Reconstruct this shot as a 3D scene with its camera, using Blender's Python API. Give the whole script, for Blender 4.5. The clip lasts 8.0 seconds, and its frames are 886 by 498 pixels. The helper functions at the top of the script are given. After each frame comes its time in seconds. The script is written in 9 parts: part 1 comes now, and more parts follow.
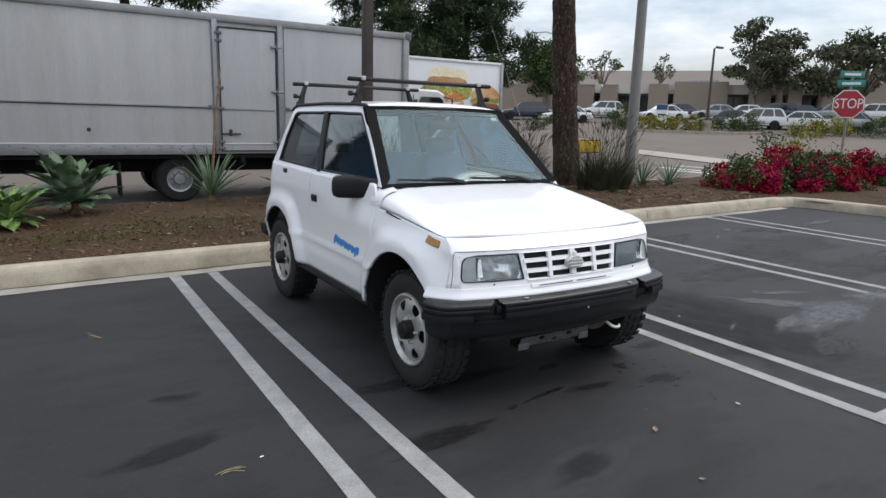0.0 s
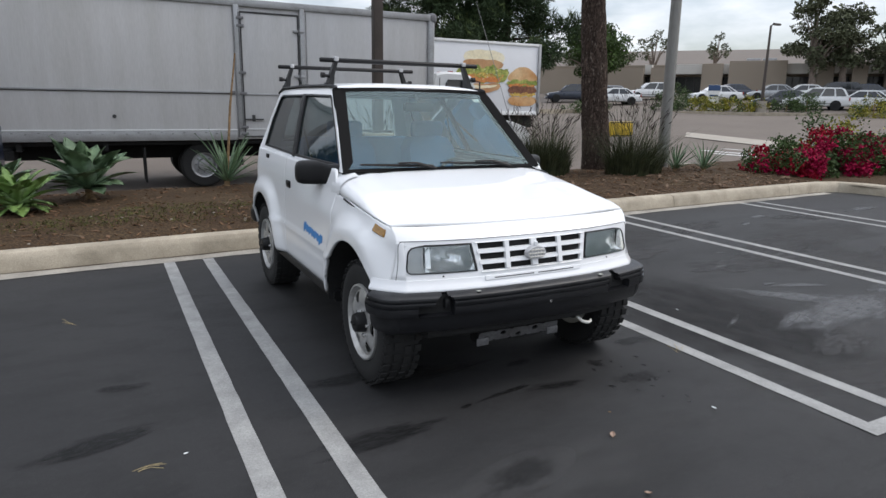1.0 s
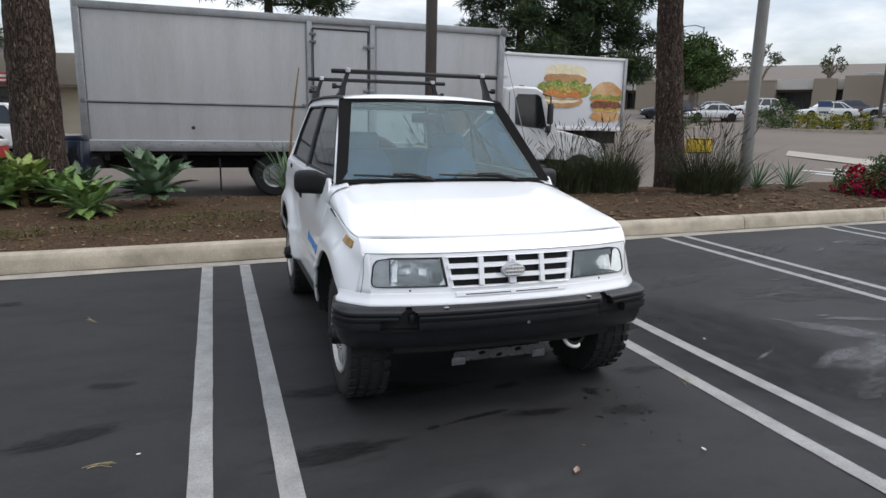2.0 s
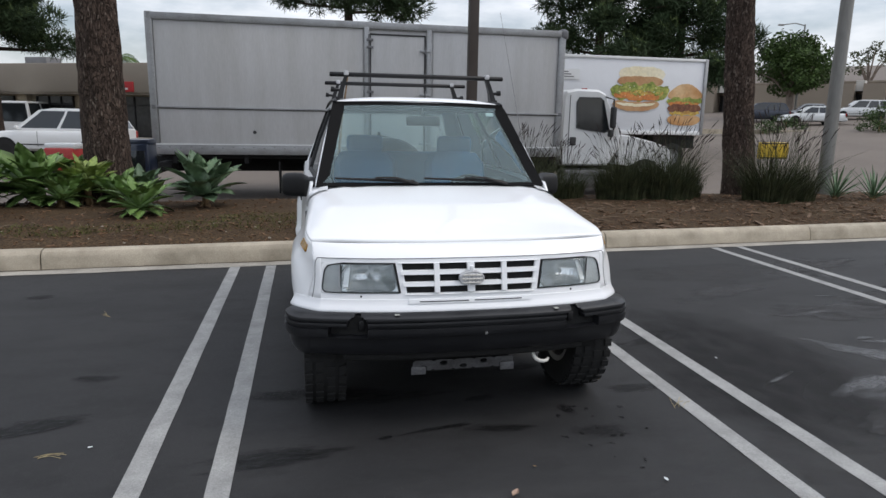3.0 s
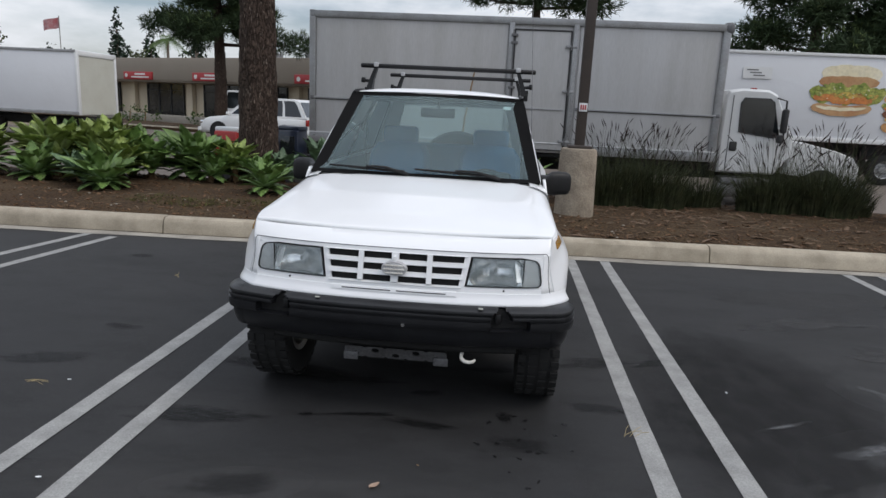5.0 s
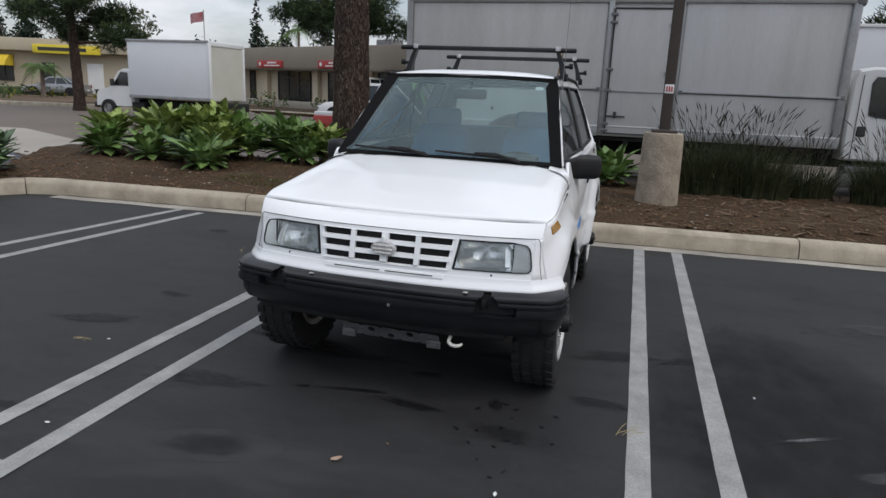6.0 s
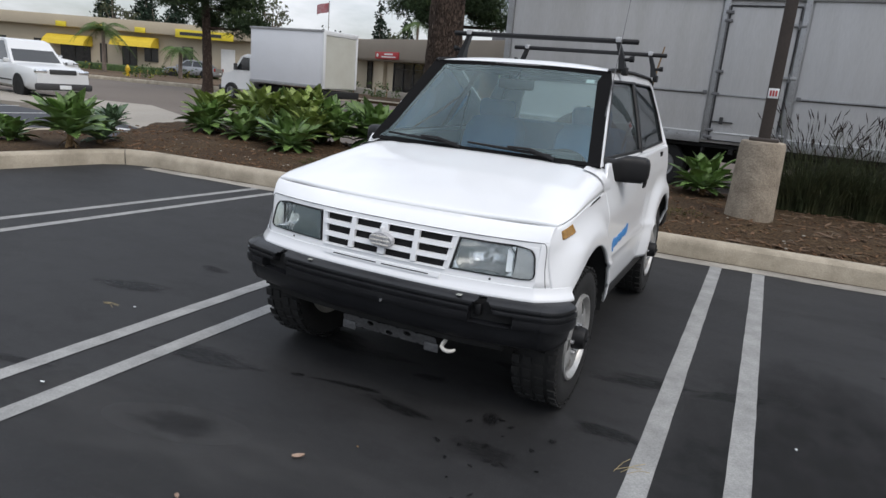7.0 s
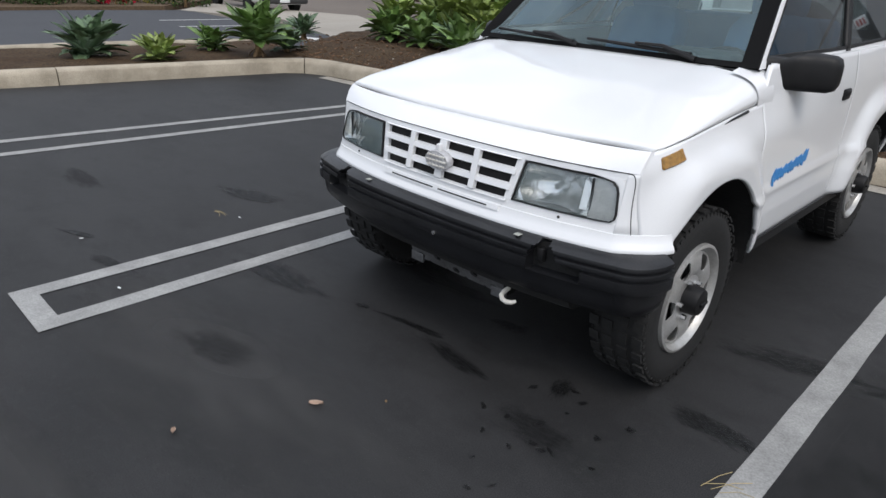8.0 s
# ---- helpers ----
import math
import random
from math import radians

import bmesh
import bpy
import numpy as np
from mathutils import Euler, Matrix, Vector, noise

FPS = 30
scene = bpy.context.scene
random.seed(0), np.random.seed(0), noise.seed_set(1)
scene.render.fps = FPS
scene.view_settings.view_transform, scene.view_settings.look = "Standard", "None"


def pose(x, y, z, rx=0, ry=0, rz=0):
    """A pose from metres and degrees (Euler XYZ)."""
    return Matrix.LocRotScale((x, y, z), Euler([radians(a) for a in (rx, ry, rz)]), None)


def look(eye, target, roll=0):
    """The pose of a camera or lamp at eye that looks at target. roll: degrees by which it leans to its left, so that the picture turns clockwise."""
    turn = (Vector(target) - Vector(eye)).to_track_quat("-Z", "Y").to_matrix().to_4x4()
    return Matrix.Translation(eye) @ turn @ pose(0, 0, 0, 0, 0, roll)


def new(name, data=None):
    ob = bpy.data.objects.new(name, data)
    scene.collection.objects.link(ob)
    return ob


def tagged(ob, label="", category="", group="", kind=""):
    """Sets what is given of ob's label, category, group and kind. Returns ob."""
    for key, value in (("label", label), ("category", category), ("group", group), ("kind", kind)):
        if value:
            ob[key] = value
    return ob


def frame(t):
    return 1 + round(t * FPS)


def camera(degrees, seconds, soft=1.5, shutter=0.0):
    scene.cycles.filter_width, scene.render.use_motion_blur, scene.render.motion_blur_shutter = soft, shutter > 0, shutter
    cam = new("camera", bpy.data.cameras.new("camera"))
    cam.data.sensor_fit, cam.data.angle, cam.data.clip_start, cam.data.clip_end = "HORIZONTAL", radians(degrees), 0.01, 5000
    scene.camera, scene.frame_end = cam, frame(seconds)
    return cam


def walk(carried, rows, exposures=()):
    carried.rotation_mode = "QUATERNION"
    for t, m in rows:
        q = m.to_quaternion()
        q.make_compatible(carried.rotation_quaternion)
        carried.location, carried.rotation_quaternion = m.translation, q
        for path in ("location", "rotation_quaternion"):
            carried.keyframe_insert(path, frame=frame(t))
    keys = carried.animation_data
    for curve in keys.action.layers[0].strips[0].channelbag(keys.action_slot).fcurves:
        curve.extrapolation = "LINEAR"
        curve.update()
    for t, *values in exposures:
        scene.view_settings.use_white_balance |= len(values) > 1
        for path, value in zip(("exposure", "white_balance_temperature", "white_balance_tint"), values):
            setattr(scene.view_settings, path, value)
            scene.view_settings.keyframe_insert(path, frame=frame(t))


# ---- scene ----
cam = camera(68.8, 8.0)
PATH = [
    (0, (-2.502, -4.199, 1.523), (-1.461, -2.537, 1.133), 1.5),
    (0.5, (-2.233, -4.246, 1.502), (-1.25, -2.553, 1.094), 1.7),
    (1, (-1.958, -4.281, 1.517), (-1.051, -2.553, 1.078), 0.9),
    (1.5, (-1.664, -4.374, 1.505), (-0.874, -2.586, 1.084), 1.2),
    (3, (-0.752, -4.481, 1.497), (-0.347, -2.562, 1.107), 1.0),
    (3.5, (-0.417, -4.564, 1.511), (-0.125, -2.628, 1.107), 1.7),
    (4, (-0.119, -4.513, 1.486), (-0.014, -2.567, 1.036), 2.3),
    (4.5, (0.159, -4.515, 1.499), (0.188, -2.558, 1.086), 2.5),
    (5, (0.493, -4.526, 1.505), (0.316, -2.578, 1.088), 2.8),
    (6.5, (1.315, -4.22, 1.502), (0.665, -2.397, 0.999), 3.2),
    (7, (1.459, -4.007, 1.479), (0.627, -2.259, 0.975), 4.9),
    (7.5, (1.515, -3.693, 1.424), (0.32, -2.25, 0.723), 2.6),
    (8, (1.636, -3.229, 1.407), (0.355, -1.913, 0.616), 2.3),
]
walk(cam, [(t, look(eye, target, roll)) for t, eye, target, roll in PATH], exposures=[(0, 0.16), (1.5, 0.16), (3, -0.02), (4, -0.03), (4.5, 0.05), (5, -0.20), (6.5, -0.22), (7, -0.06), (8, 0.02)])

# ---- world and light ----
world = bpy.data.worlds.new("overcast_sky")
scene.world = world
world.use_nodes = True
wn, wl = world.node_tree.nodes, world.node_tree.links
wn.clear()
w_out, w_bg = wn.new("ShaderNodeOutputWorld"), wn.new("ShaderNodeBackground")
sky = wn.new("ShaderNodeTexSky")
sky.sky_type, sky.sun_disc = "NISHITA", False
sky.sun_elevation, sky.sun_rotation = radians(51), radians(111)
sky.air_density, sky.dust_density = 1.0, 2.0
w_co, w_map, w_noise, w_ramp = (wn.new(n) for n in ("ShaderNodeTexCoord", "ShaderNodeMapping", "ShaderNodeTexNoise", "ShaderNodeValToRGB"))
w_map.inputs["Scale"].default_value = (1.6, 1.6, 5.0)
w_noise.inputs["Scale"].default_value, w_noise.inputs["Detail"].default_value, w_noise.inputs["Roughness"].default_value = 2.2, 6.0, 0.55
w_ramp.color_ramp.elements[0].position, w_ramp.color_ramp.elements[0].color = 0.37, (0.14, 0.14, 0.14, 1)
w_ramp.color_ramp.elements[1].position, w_ramp.color_ramp.elements[1].color = 0.62, (0.95, 0.95, 0.95, 1)
w_mix = wn.new("ShaderNodeMixRGB")
w_mix.inputs["Color2"].default_value = (9.2, 9.5, 10.1, 1)
wl.new(w_co.outputs["Generated"], w_map.inputs["Vector"])
wl.new(w_map.outputs[0], w_noise.inputs["Vector"])
wl.new(w_noise.outputs["Fac"], w_ramp.inputs["Fac"])
wl.new(w_ramp.outputs[0], w_mix.inputs["Fac"])
wl.new(sky.outputs[0], w_mix.inputs["Color1"])
# an overcast sky is about three times as bright overhead as at the horizon
w_sep, w_grad, w_mul = wn.new("ShaderNodeSeparateXYZ"), wn.new("ShaderNodeMapRange"), wn.new("ShaderNodeVectorMath")
wl.new(w_co.outputs["Generated"], w_sep.inputs[0])
wl.new(w_sep.outputs["Z"], w_grad.inputs["Value"])
w_grad.inputs["From Min"].default_value, w_grad.inputs["From Max"].default_value = 0.0, 1.0
w_grad.inputs["To Min"].default_value, w_grad.inputs["To Max"].default_value = 0.66, 1.50
w_mul.operation = "SCALE"
wl.new(w_mix.outputs[0], w_mul.inputs[0])
wl.new(w_grad.outputs[0], w_mul.inputs["Scale"])
wl.new(w_mul.outputs[0], w_bg.inputs["Color"])
w_bg.inputs["Strength"].default_value = 0.145
wl.new(w_bg.outputs[0], w_out.inputs["Surface"])
sun = new("sun", bpy.data.lights.new("sun", "SUN"))
sun.data.energy, sun.data.angle, sun.data.color = 0.9, radians(25), (1.0, 0.96, 0.9)
sun.matrix_world = look((13, -5, 17), (0, 0, 0))

# ---- helpers for meshes ----


def link_mesh(name, bm, material, smooth=35):
    me = bpy.data.meshes.new(name)
    bmesh.ops.recalc_face_normals(bm, faces=bm.faces)
    bm.to_mesh(me)
    bm.free()
    if material:
        me.materials.append(material)
    if smooth:
        me.shade_smooth()
        me.set_sharp_from_angle(angle=radians(smooth))
    return new(name, me)


def part(name, bm, material, parent=None, label="", smooth=35):
    ob = link_mesh(name, bm, material, smooth)
    if parent:
        ob.parent = parent
    return tagged(ob, label)


def thing(name, label, category, m=None, group="", kind=""):
    ob = new(name)
    ob.empty_display_size = 0.2
    if m is not None:
        ob.matrix_basis = m
    return tagged(ob, label, category, group, kind)


def single(name, bm, material, label, category, kind="", group="", smooth=35):
    return tagged(link_mesh(name, bm, material, smooth), label, category, group, kind)


def B():
    return bmesh.new()


def add_box(bm, c, s, bevel=0.0, seg=2, m=None):
    """A box of centre c and full size s."""
    made = bmesh.ops.create_cube(bm, size=1.0, matrix=(m or Matrix()) @ Matrix.Translation(c) @ Matrix.Diagonal((*s, 1)))
    vs = made["verts"]
    if bevel:
        es = list({e for v in vs for e in v.link_edges})
        bmesh.ops.bevel(bm, geom=es, offset=bevel, segments=seg, affect="EDGES", profile=0.5)
    return bm


def boxed(c, s, bevel=0.0, seg=2, m=None):
    return add_box(B(), c, s, bevel, seg, m)


def add_rings(bm, rings, closed=True, caps=True):
    """Skins a list of rings of equally many points."""
    vs = [[bm.verts.new(p) for p in r] for r in rings]
    n = len(vs[0])
    for a, b in zip(vs, vs[1:]):
        for i in range(n if closed else n - 1):
            j = (i + 1) % n
            try:
                bm.faces.new((a[i], a[j], b[j], b[i]))
            except ValueError:
                pass
    if caps and closed:
        for r in (vs[0], vs[-1]):
            try:
                bm.faces.new(r)
            except ValueError:
                pass
    return bm


def frame_axes(d):
    d = Vector(d).normalized()
    a = d.cross(Vector((0, 0, 1)) if abs(d.z) < 0.95 else Vector((1, 0, 0))).normalized()
    return a, d.cross(a).normalized()


def add_tube(bm, pts, radii, seg=8, caps=True):
    """A round tube along points; radii is one number or one for each point."""
    pts = [Vector(p) for p in pts]
    if not isinstance(radii, (list, tuple)):
        radii = [radii] * len(pts)
    rings = []
    a0 = None
    for i, p in enumerate(pts):
        d = pts[min(i + 1, len(pts) - 1)] - pts[max(i - 1, 0)]
        a, b = frame_axes(d)
        if a0 is not None:
            a = (a0 - d.normalized() * a0.dot(d.normalized())).normalized()
            b = d.normalized().cross(a)
        a0 = a
        rings.append([p + (a * math.cos(2 * math.pi * k / seg) + b * math.sin(2 * math.pi * k / seg)) * radii[i] for k in range(seg)])
    return add_rings(bm, rings, True, caps)


def add_lathe(bm, profile, centre, axis="x", seg=32, close=False):
    """Turns (distance along the axis, radius) pairs about an axis."""
    rings = []
    for k in range(seg):
        a = 2 * math.pi * k / seg
        c, s = math.cos(a), math.sin(a)
        if axis == "x":
            rings.append([Vector(centre) + Vector((d, r * c, r * s)) for d, r in profile])
        elif axis == "y":
            rings.append([Vector(centre) + Vector((r * c, d, r * s)) for d, r in profile])
        else:
            rings.append([Vector(centre) + Vector((r * c, r * s, d)) for d, r in profile])
    vs = [[bm.verts.new(p) for p in r] for r in rings]
    m = len(profile)
    for k in range(seg):
        a, b = vs[k], vs[(k + 1) % seg]
        for i in range(m if close else m - 1):
            j = (i + 1) % m
            bm.faces.new((a[i], a[j], b[j], b[i]))
    bmesh.ops.remove_doubles(bm, verts=bm.verts, dist=1e-5)
    return bm


def add_prism(bm, outline, offset):
    """A closed outline of 3D points pushed along offset."""
    off = Vector(offset)
    return add_rings(bm, [[Vector(p) for p in outline], [Vector(p) + off for p in outline]])


def add_collar(bm, outer, inner, offset):
    """A flat collar between two loops of equal count, with depth."""
    off = Vector(offset)
    o, i = [Vector(p) for p in outer], [Vector(p) for p in inner]
    loops = [o, i, [p + off for p in i], [p + off for p in o]]
    vs = [[bm.verts.new(p) for p in r] for r in loops]
    n = len(o)
    for a in range(4):
        for k in range(n):
            j = (k + 1) % n
            bm.faces.new((vs[a][k], vs[a][j], vs[(a + 1) % 4][j], vs[(a + 1) % 4][k]))
    return bm


def add_grid(bm, fn, nu, nv):
    """A sheet from fn(u, v), u and v from 0 to 1."""
    vs = [[bm.verts.new(fn(i / nu, j / nv)) for j in range(nv + 1)] for i in range(nu + 1)]
    for i in range(nu):
        for j in range(nv):
            bm.faces.new((vs[i][j], vs[i + 1][j], vs[i + 1][j + 1], vs[i][j + 1]))
    return bm


def lerp(a, b, t):
    return a + (b - a) * t


def table(x, pairs):
    """Piecewise linear reading of (x, value) pairs."""
    if x <= pairs[0][0]:
        return pairs[0][1]
    for (x0, v0), (x1, v1) in zip(pairs, pairs[1:]):
        if x <= x1:
            return lerp(v0, v1, (x - x0) / (x1 - x0))
    return pairs[-1][1]


# ---- materials ----


def material(name, base, rough=0.6, metal=0.0, grain=(60, 0.08), stain=(2.0, 0.15, None), bump=(80, 0.1), coat=0.0, spec=0.5, rand=0.0, stretch=(1, 1, 1), two=None):
    """A surface with fine grain, broad stains and relief. two: a second colour mixed in by the broad pattern."""
    m = bpy.data.materials.new(name)
    m.use_nodes = True
    n, l = m.node_tree.nodes, m.node_tree.links
    p = n["Principled BSDF"]
    co, mp = n.new("ShaderNodeTexCoord"), n.new("ShaderNodeMapping")
    mp.inputs["Scale"].default_value = stretch
    l.new(co.outputs["Object"], mp.inputs["Vector"])
    fine, broad = n.new("ShaderNodeTexNoise"), n.new("ShaderNodeTexNoise")
    fine.inputs["Scale"].default_value, fine.inputs["Detail"].default_value = grain[0], 4
    broad.inputs["Scale"].default_value, broad.inputs["Detail"].default_value, broad.inputs["Roughness"].default_value = stain[0], 6, 0.62
    l.new(mp.outputs[0], fine.inputs["Vector"])
    l.new(mp.outputs[0], broad.inputs["Vector"])
    dark = stain[2] or tuple(c * 0.45 for c in base)
    ramp = n.new("ShaderNodeValToRGB")
    ramp.color_ramp.elements[0].position, ramp.color_ramp.elements[1].position = 0.38, 0.68
    l.new(broad.outputs["Fac"], ramp.inputs["Fac"])
    mixs = n.new("ShaderNodeMixRGB")
    mixs.inputs["Color1"].default_value = (*base, 1)
    mixs.inputs["Color2"].default_value = (*(two or dark), 1)
    mul = n.new("ShaderNodeMath")
    mul.operation = "MULTIPLY"
    mul.inputs[1].default_value = 1.0 if two else stain[1]
    l.new(ramp.outputs[0], mul.inputs[0])
    l.new(mul.outputs[0], mixs.inputs["Fac"])
    hsv = n.new("ShaderNodeHueSaturation")
    l.new(mixs.outputs[0], hsv.inputs["Color"])
    val = n.new("ShaderNodeMapRange")
    val.inputs["From Min"].default_value, val.inputs["From Max"].default_value = 0.25, 0.75
    val.inputs["To Min"].default_value, val.inputs["To Max"].default_value = 1 - grain[1] * 2, 1 + grain[1] * 2
    l.new(fine.outputs["Fac"], val.inputs["Value"])
    if rand:
        info = n.new("ShaderNodeObjectInfo")
        r = n.new("ShaderNodeMapRange")
        r.inputs["To Min"].default_value, r.inputs["To Max"].default_value = 1 - rand, 1 + rand
        l.new(info.outputs["Random"], r.inputs["Value"])
        t = n.new("ShaderNodeMath")
        t.operation = "MULTIPLY"
        l.new(val.outputs[0], t.inputs[0])
        l.new(r.outputs[0], t.inputs[1])
        l.new(t.outputs[0], hsv.inputs["Value"])
    else:
        l.new(val.outputs[0], hsv.inputs["Value"])
    l.new(hsv.outputs[0], p.inputs["Base Color"])
    rr = n.new("ShaderNodeMapRange")
    rr.inputs["To Min"].default_value, rr.inputs["To Max"].default_value = max(0.0, rough - 0.08), min(1.0, rough + 0.08)
    l.new(broad.outputs["Fac"], rr.inputs["Value"])
    l.new(rr.outputs[0], p.inputs["Roughness"])
    p.inputs["Metallic"].default_value = metal
    p.inputs["Specular IOR Level"].default_value = spec
    p.inputs["Coat Weight"].default_value = coat
    p.inputs["Coat Roughness"].default_value = 0.06
    if bump[1]:
        b, bn = n.new("ShaderNodeBump"), n.new("ShaderNodeTexNoise")
        bn.inputs["Scale"].default_value, bn.inputs["Detail"].default_value = bump[0], 5
        l.new(mp.outputs[0], bn.inputs["Vector"])
        b.inputs["Strength"].default_value, b.inputs["Distance"].default_value = bump[1], 0.6 / bump[0]
        l.new(bn.outputs["Fac"], b.inputs["Height"])
        l.new(b.outputs[0], p.inputs["Normal"])
    return m


def glass(name, tint, gloss_rough=0.02, dust_haze=0.0, ior=1.5, sheen=(1, 1, 1)):
    """A thin pane: what lies behind it shows tinted, with a reflection at its surface and a dusty pale film that also
    paints in sky haze.
    """
    m = bpy.data.materials.new(name)
    m.use_nodes = True
    n, l = m.node_tree.nodes, m.node_tree.links
    n.clear()
    out, tr, gl, fr, mx = (n.new(k) for k in ("ShaderNodeOutputMaterial", "ShaderNodeBsdfTransparent", "ShaderNodeBsdfGlossy", "ShaderNodeFresnel", "ShaderNodeMixShader"))
    tr.inputs["Color"].default_value = (*tint, 1)
    gl.inputs["Roughness"].default_value = gloss_rough
    gl.inputs["Color"].default_value = (*sheen, 1)
    fr.inputs["IOR"].default_value = ior
    l.new(fr.outputs[0], mx.inputs["Fac"])
    l.new(tr.outputs[0], mx.inputs[1])
    l.new(gl.outputs[0], mx.inputs[2])
    if dust_haze:
        df, mx2, nz, rp = (n.new(k) for k in ("ShaderNodeBsdfDiffuse", "ShaderNodeMixShader", "ShaderNodeTexNoise", "ShaderNodeMapRange"))
        df.inputs["Color"].default_value = (0.43, 0.55, 0.56, 1)
        nz.inputs["Scale"].default_value, nz.inputs["Detail"].default_value = 5, 6
        rp.inputs["To Min"].default_value, rp.inputs["To Max"].default_value = dust_haze * 0.7, dust_haze * 1.3
        l.new(nz.outputs["Fac"], rp.inputs["Value"])
        l.new(rp.outputs[0], mx2.inputs["Fac"])
        l.new(mx.outputs[0], mx2.inputs[1])
        l.new(df.outputs[0], mx2.inputs[2])
        mx = mx2
    l.new(mx.outputs[0], out.inputs["Surface"])
    return m


def asphalt(name, base, pale, dark):
    """Old asphalt: fine stones, dusty and dark areas at three sizes."""
    m = material(name, base, 0.70, grain=(230, 0.36), stain=(0.55, 0.75, pale), bump=(300, 0.4), spec=0.36)
    n, l = m.node_tree.nodes, m.node_tree.links
    co = next(k for k in n if k.type == "TEX_COORD")
    hsv = next(k for k in n if k.type == "HUE_SAT")
    src = hsv.inputs["Color"].links[0].from_socket
    for scale, lo, hi, amount, colour, stretch in ((1.3, 0.48, 0.66, 0.75, dark, (0.6, 1.5, 1)), (5.0, 0.50, 0.70, 0.70, dark, (0.8, 1.2, 1)), (26.0, 0.52, 0.74, 0.55, pale, (1, 1, 1))):
        mp, nz, mr, mx = (n.new(k) for k in ("ShaderNodeMapping", "ShaderNodeTexNoise", "ShaderNodeMapRange", "ShaderNodeMixRGB"))
        mp.inputs["Scale"].default_value = stretch
        mp.inputs["Location"].default_value = (scale, 3.7, 0)
        nz.inputs["Scale"].default_value, nz.inputs["Detail"].default_value, nz.inputs["Roughness"].default_value = scale, 6, 0.6
        mr.inputs["From Min"].default_value, mr.inputs["From Max"].default_value, mr.inputs["To Max"].default_value = lo, hi, amount
        l.new(co.outputs["Object"], mp.inputs["Vector"])
        l.new(mp.outputs[0], nz.inputs["Vector"])
        l.new(nz.outputs["Fac"], mr.inputs["Value"])
        l.new(mr.outputs[0], mx.inputs["Fac"])
        l.new(src, mx.inputs["Color1"])
        mx.inputs["Color2"].default_value = (*colour, 1)
        src = mx.outputs[0]
    l.new(src, hsv.inputs["Color"])
    return m


def soft_mark(name, colour, rough, strength, break_up=0.9):
    """A stain that fades out unevenly towards its rim; its mesh is a unit disc."""
    m = bpy.data.materials.new(name)
    m.use_nodes = True
    n, l = m.node_tree.nodes, m.node_tree.links
    p, out = n["Principled BSDF"], n["Material Output"]
    p.inputs["Base Color"].default_value, p.inputs["Roughness"].default_value, p.inputs["Specular IOR Level"].default_value = (*colour, 1), rough, 0.3
    co, info, add, nz, nf, ln, sub_, ad2, mr, mrf, mul, mx, tr = (n.new(k) for k in ("ShaderNodeTexCoord", "ShaderNodeObjectInfo", "ShaderNodeVectorMath", "ShaderNodeTexNoise", "ShaderNodeTexNoise", "ShaderNodeVectorMath", "ShaderNodeMath", "ShaderNodeMath", "ShaderNodeMapRange", "ShaderNodeMapRange", "ShaderNodeMath", "ShaderNodeMixShader", "ShaderNodeBsdfTransparent"))
    add.operation, ln.operation, sub_.operation, ad2.operation, mul.operation = "ADD", "LENGTH", "SUBTRACT", "MULTIPLY_ADD", "MULTIPLY"
    shift = n.new("ShaderNodeVectorMath")
    shift.operation = "SCALE"
    shift.inputs[0].default_value = (37, 53, 11)
    l.new(info.outputs["Random"], shift.inputs["Scale"])
    l.new(co.outputs["Object"], add.inputs[0])
    l.new(shift.outputs[0], add.inputs[1])
    nz.inputs["Scale"].default_value, nz.inputs["Detail"].default_value, nz.inputs["Roughness"].default_value = 1.6, 6, 0.65
    nf.inputs["Scale"].default_value, nf.inputs["Detail"].default_value = 9, 5
    l.new(add.outputs[0], nz.inputs["Vector"])
    l.new(add.outputs[0], nf.inputs["Vector"])
    l.new(co.outputs["Object"], ln.inputs[0])
    sub_.inputs[0].default_value = 0.62 - break_up * 0.5 * 1.6
    l.new(ln.outputs["Value"], sub_.inputs[1])
    ad2.inputs[1].default_value = break_up * 1.6
    l.new(nz.outputs["Fac"], ad2.inputs[0])
    l.new(sub_.outputs[0], ad2.inputs[2])
    mr.inputs["From Min"].default_value, mr.inputs["From Max"].default_value, mr.inputs["To Max"].default_value = -0.05, 0.30, strength
    l.new(ad2.outputs[0], mr.inputs["Value"])
    mrf.inputs["From Min"].default_value, mrf.inputs["From Max"].default_value, mrf.inputs["To Min"].default_value = 0.35, 0.6, 0.55
    l.new(nf.outputs["Fac"], mrf.inputs["Value"])
    l.new(mr.outputs[0], mul.inputs[0])
    l.new(mrf.outputs[0], mul.inputs[1])
    l.new(mul.outputs[0], mx.inputs["Fac"])
    l.new(tr.outputs[0], mx.inputs[1])
    l.new(p.outputs[0], mx.inputs[2])
    l.new(mx.outputs[0], out.inputs["Surface"])
    return m


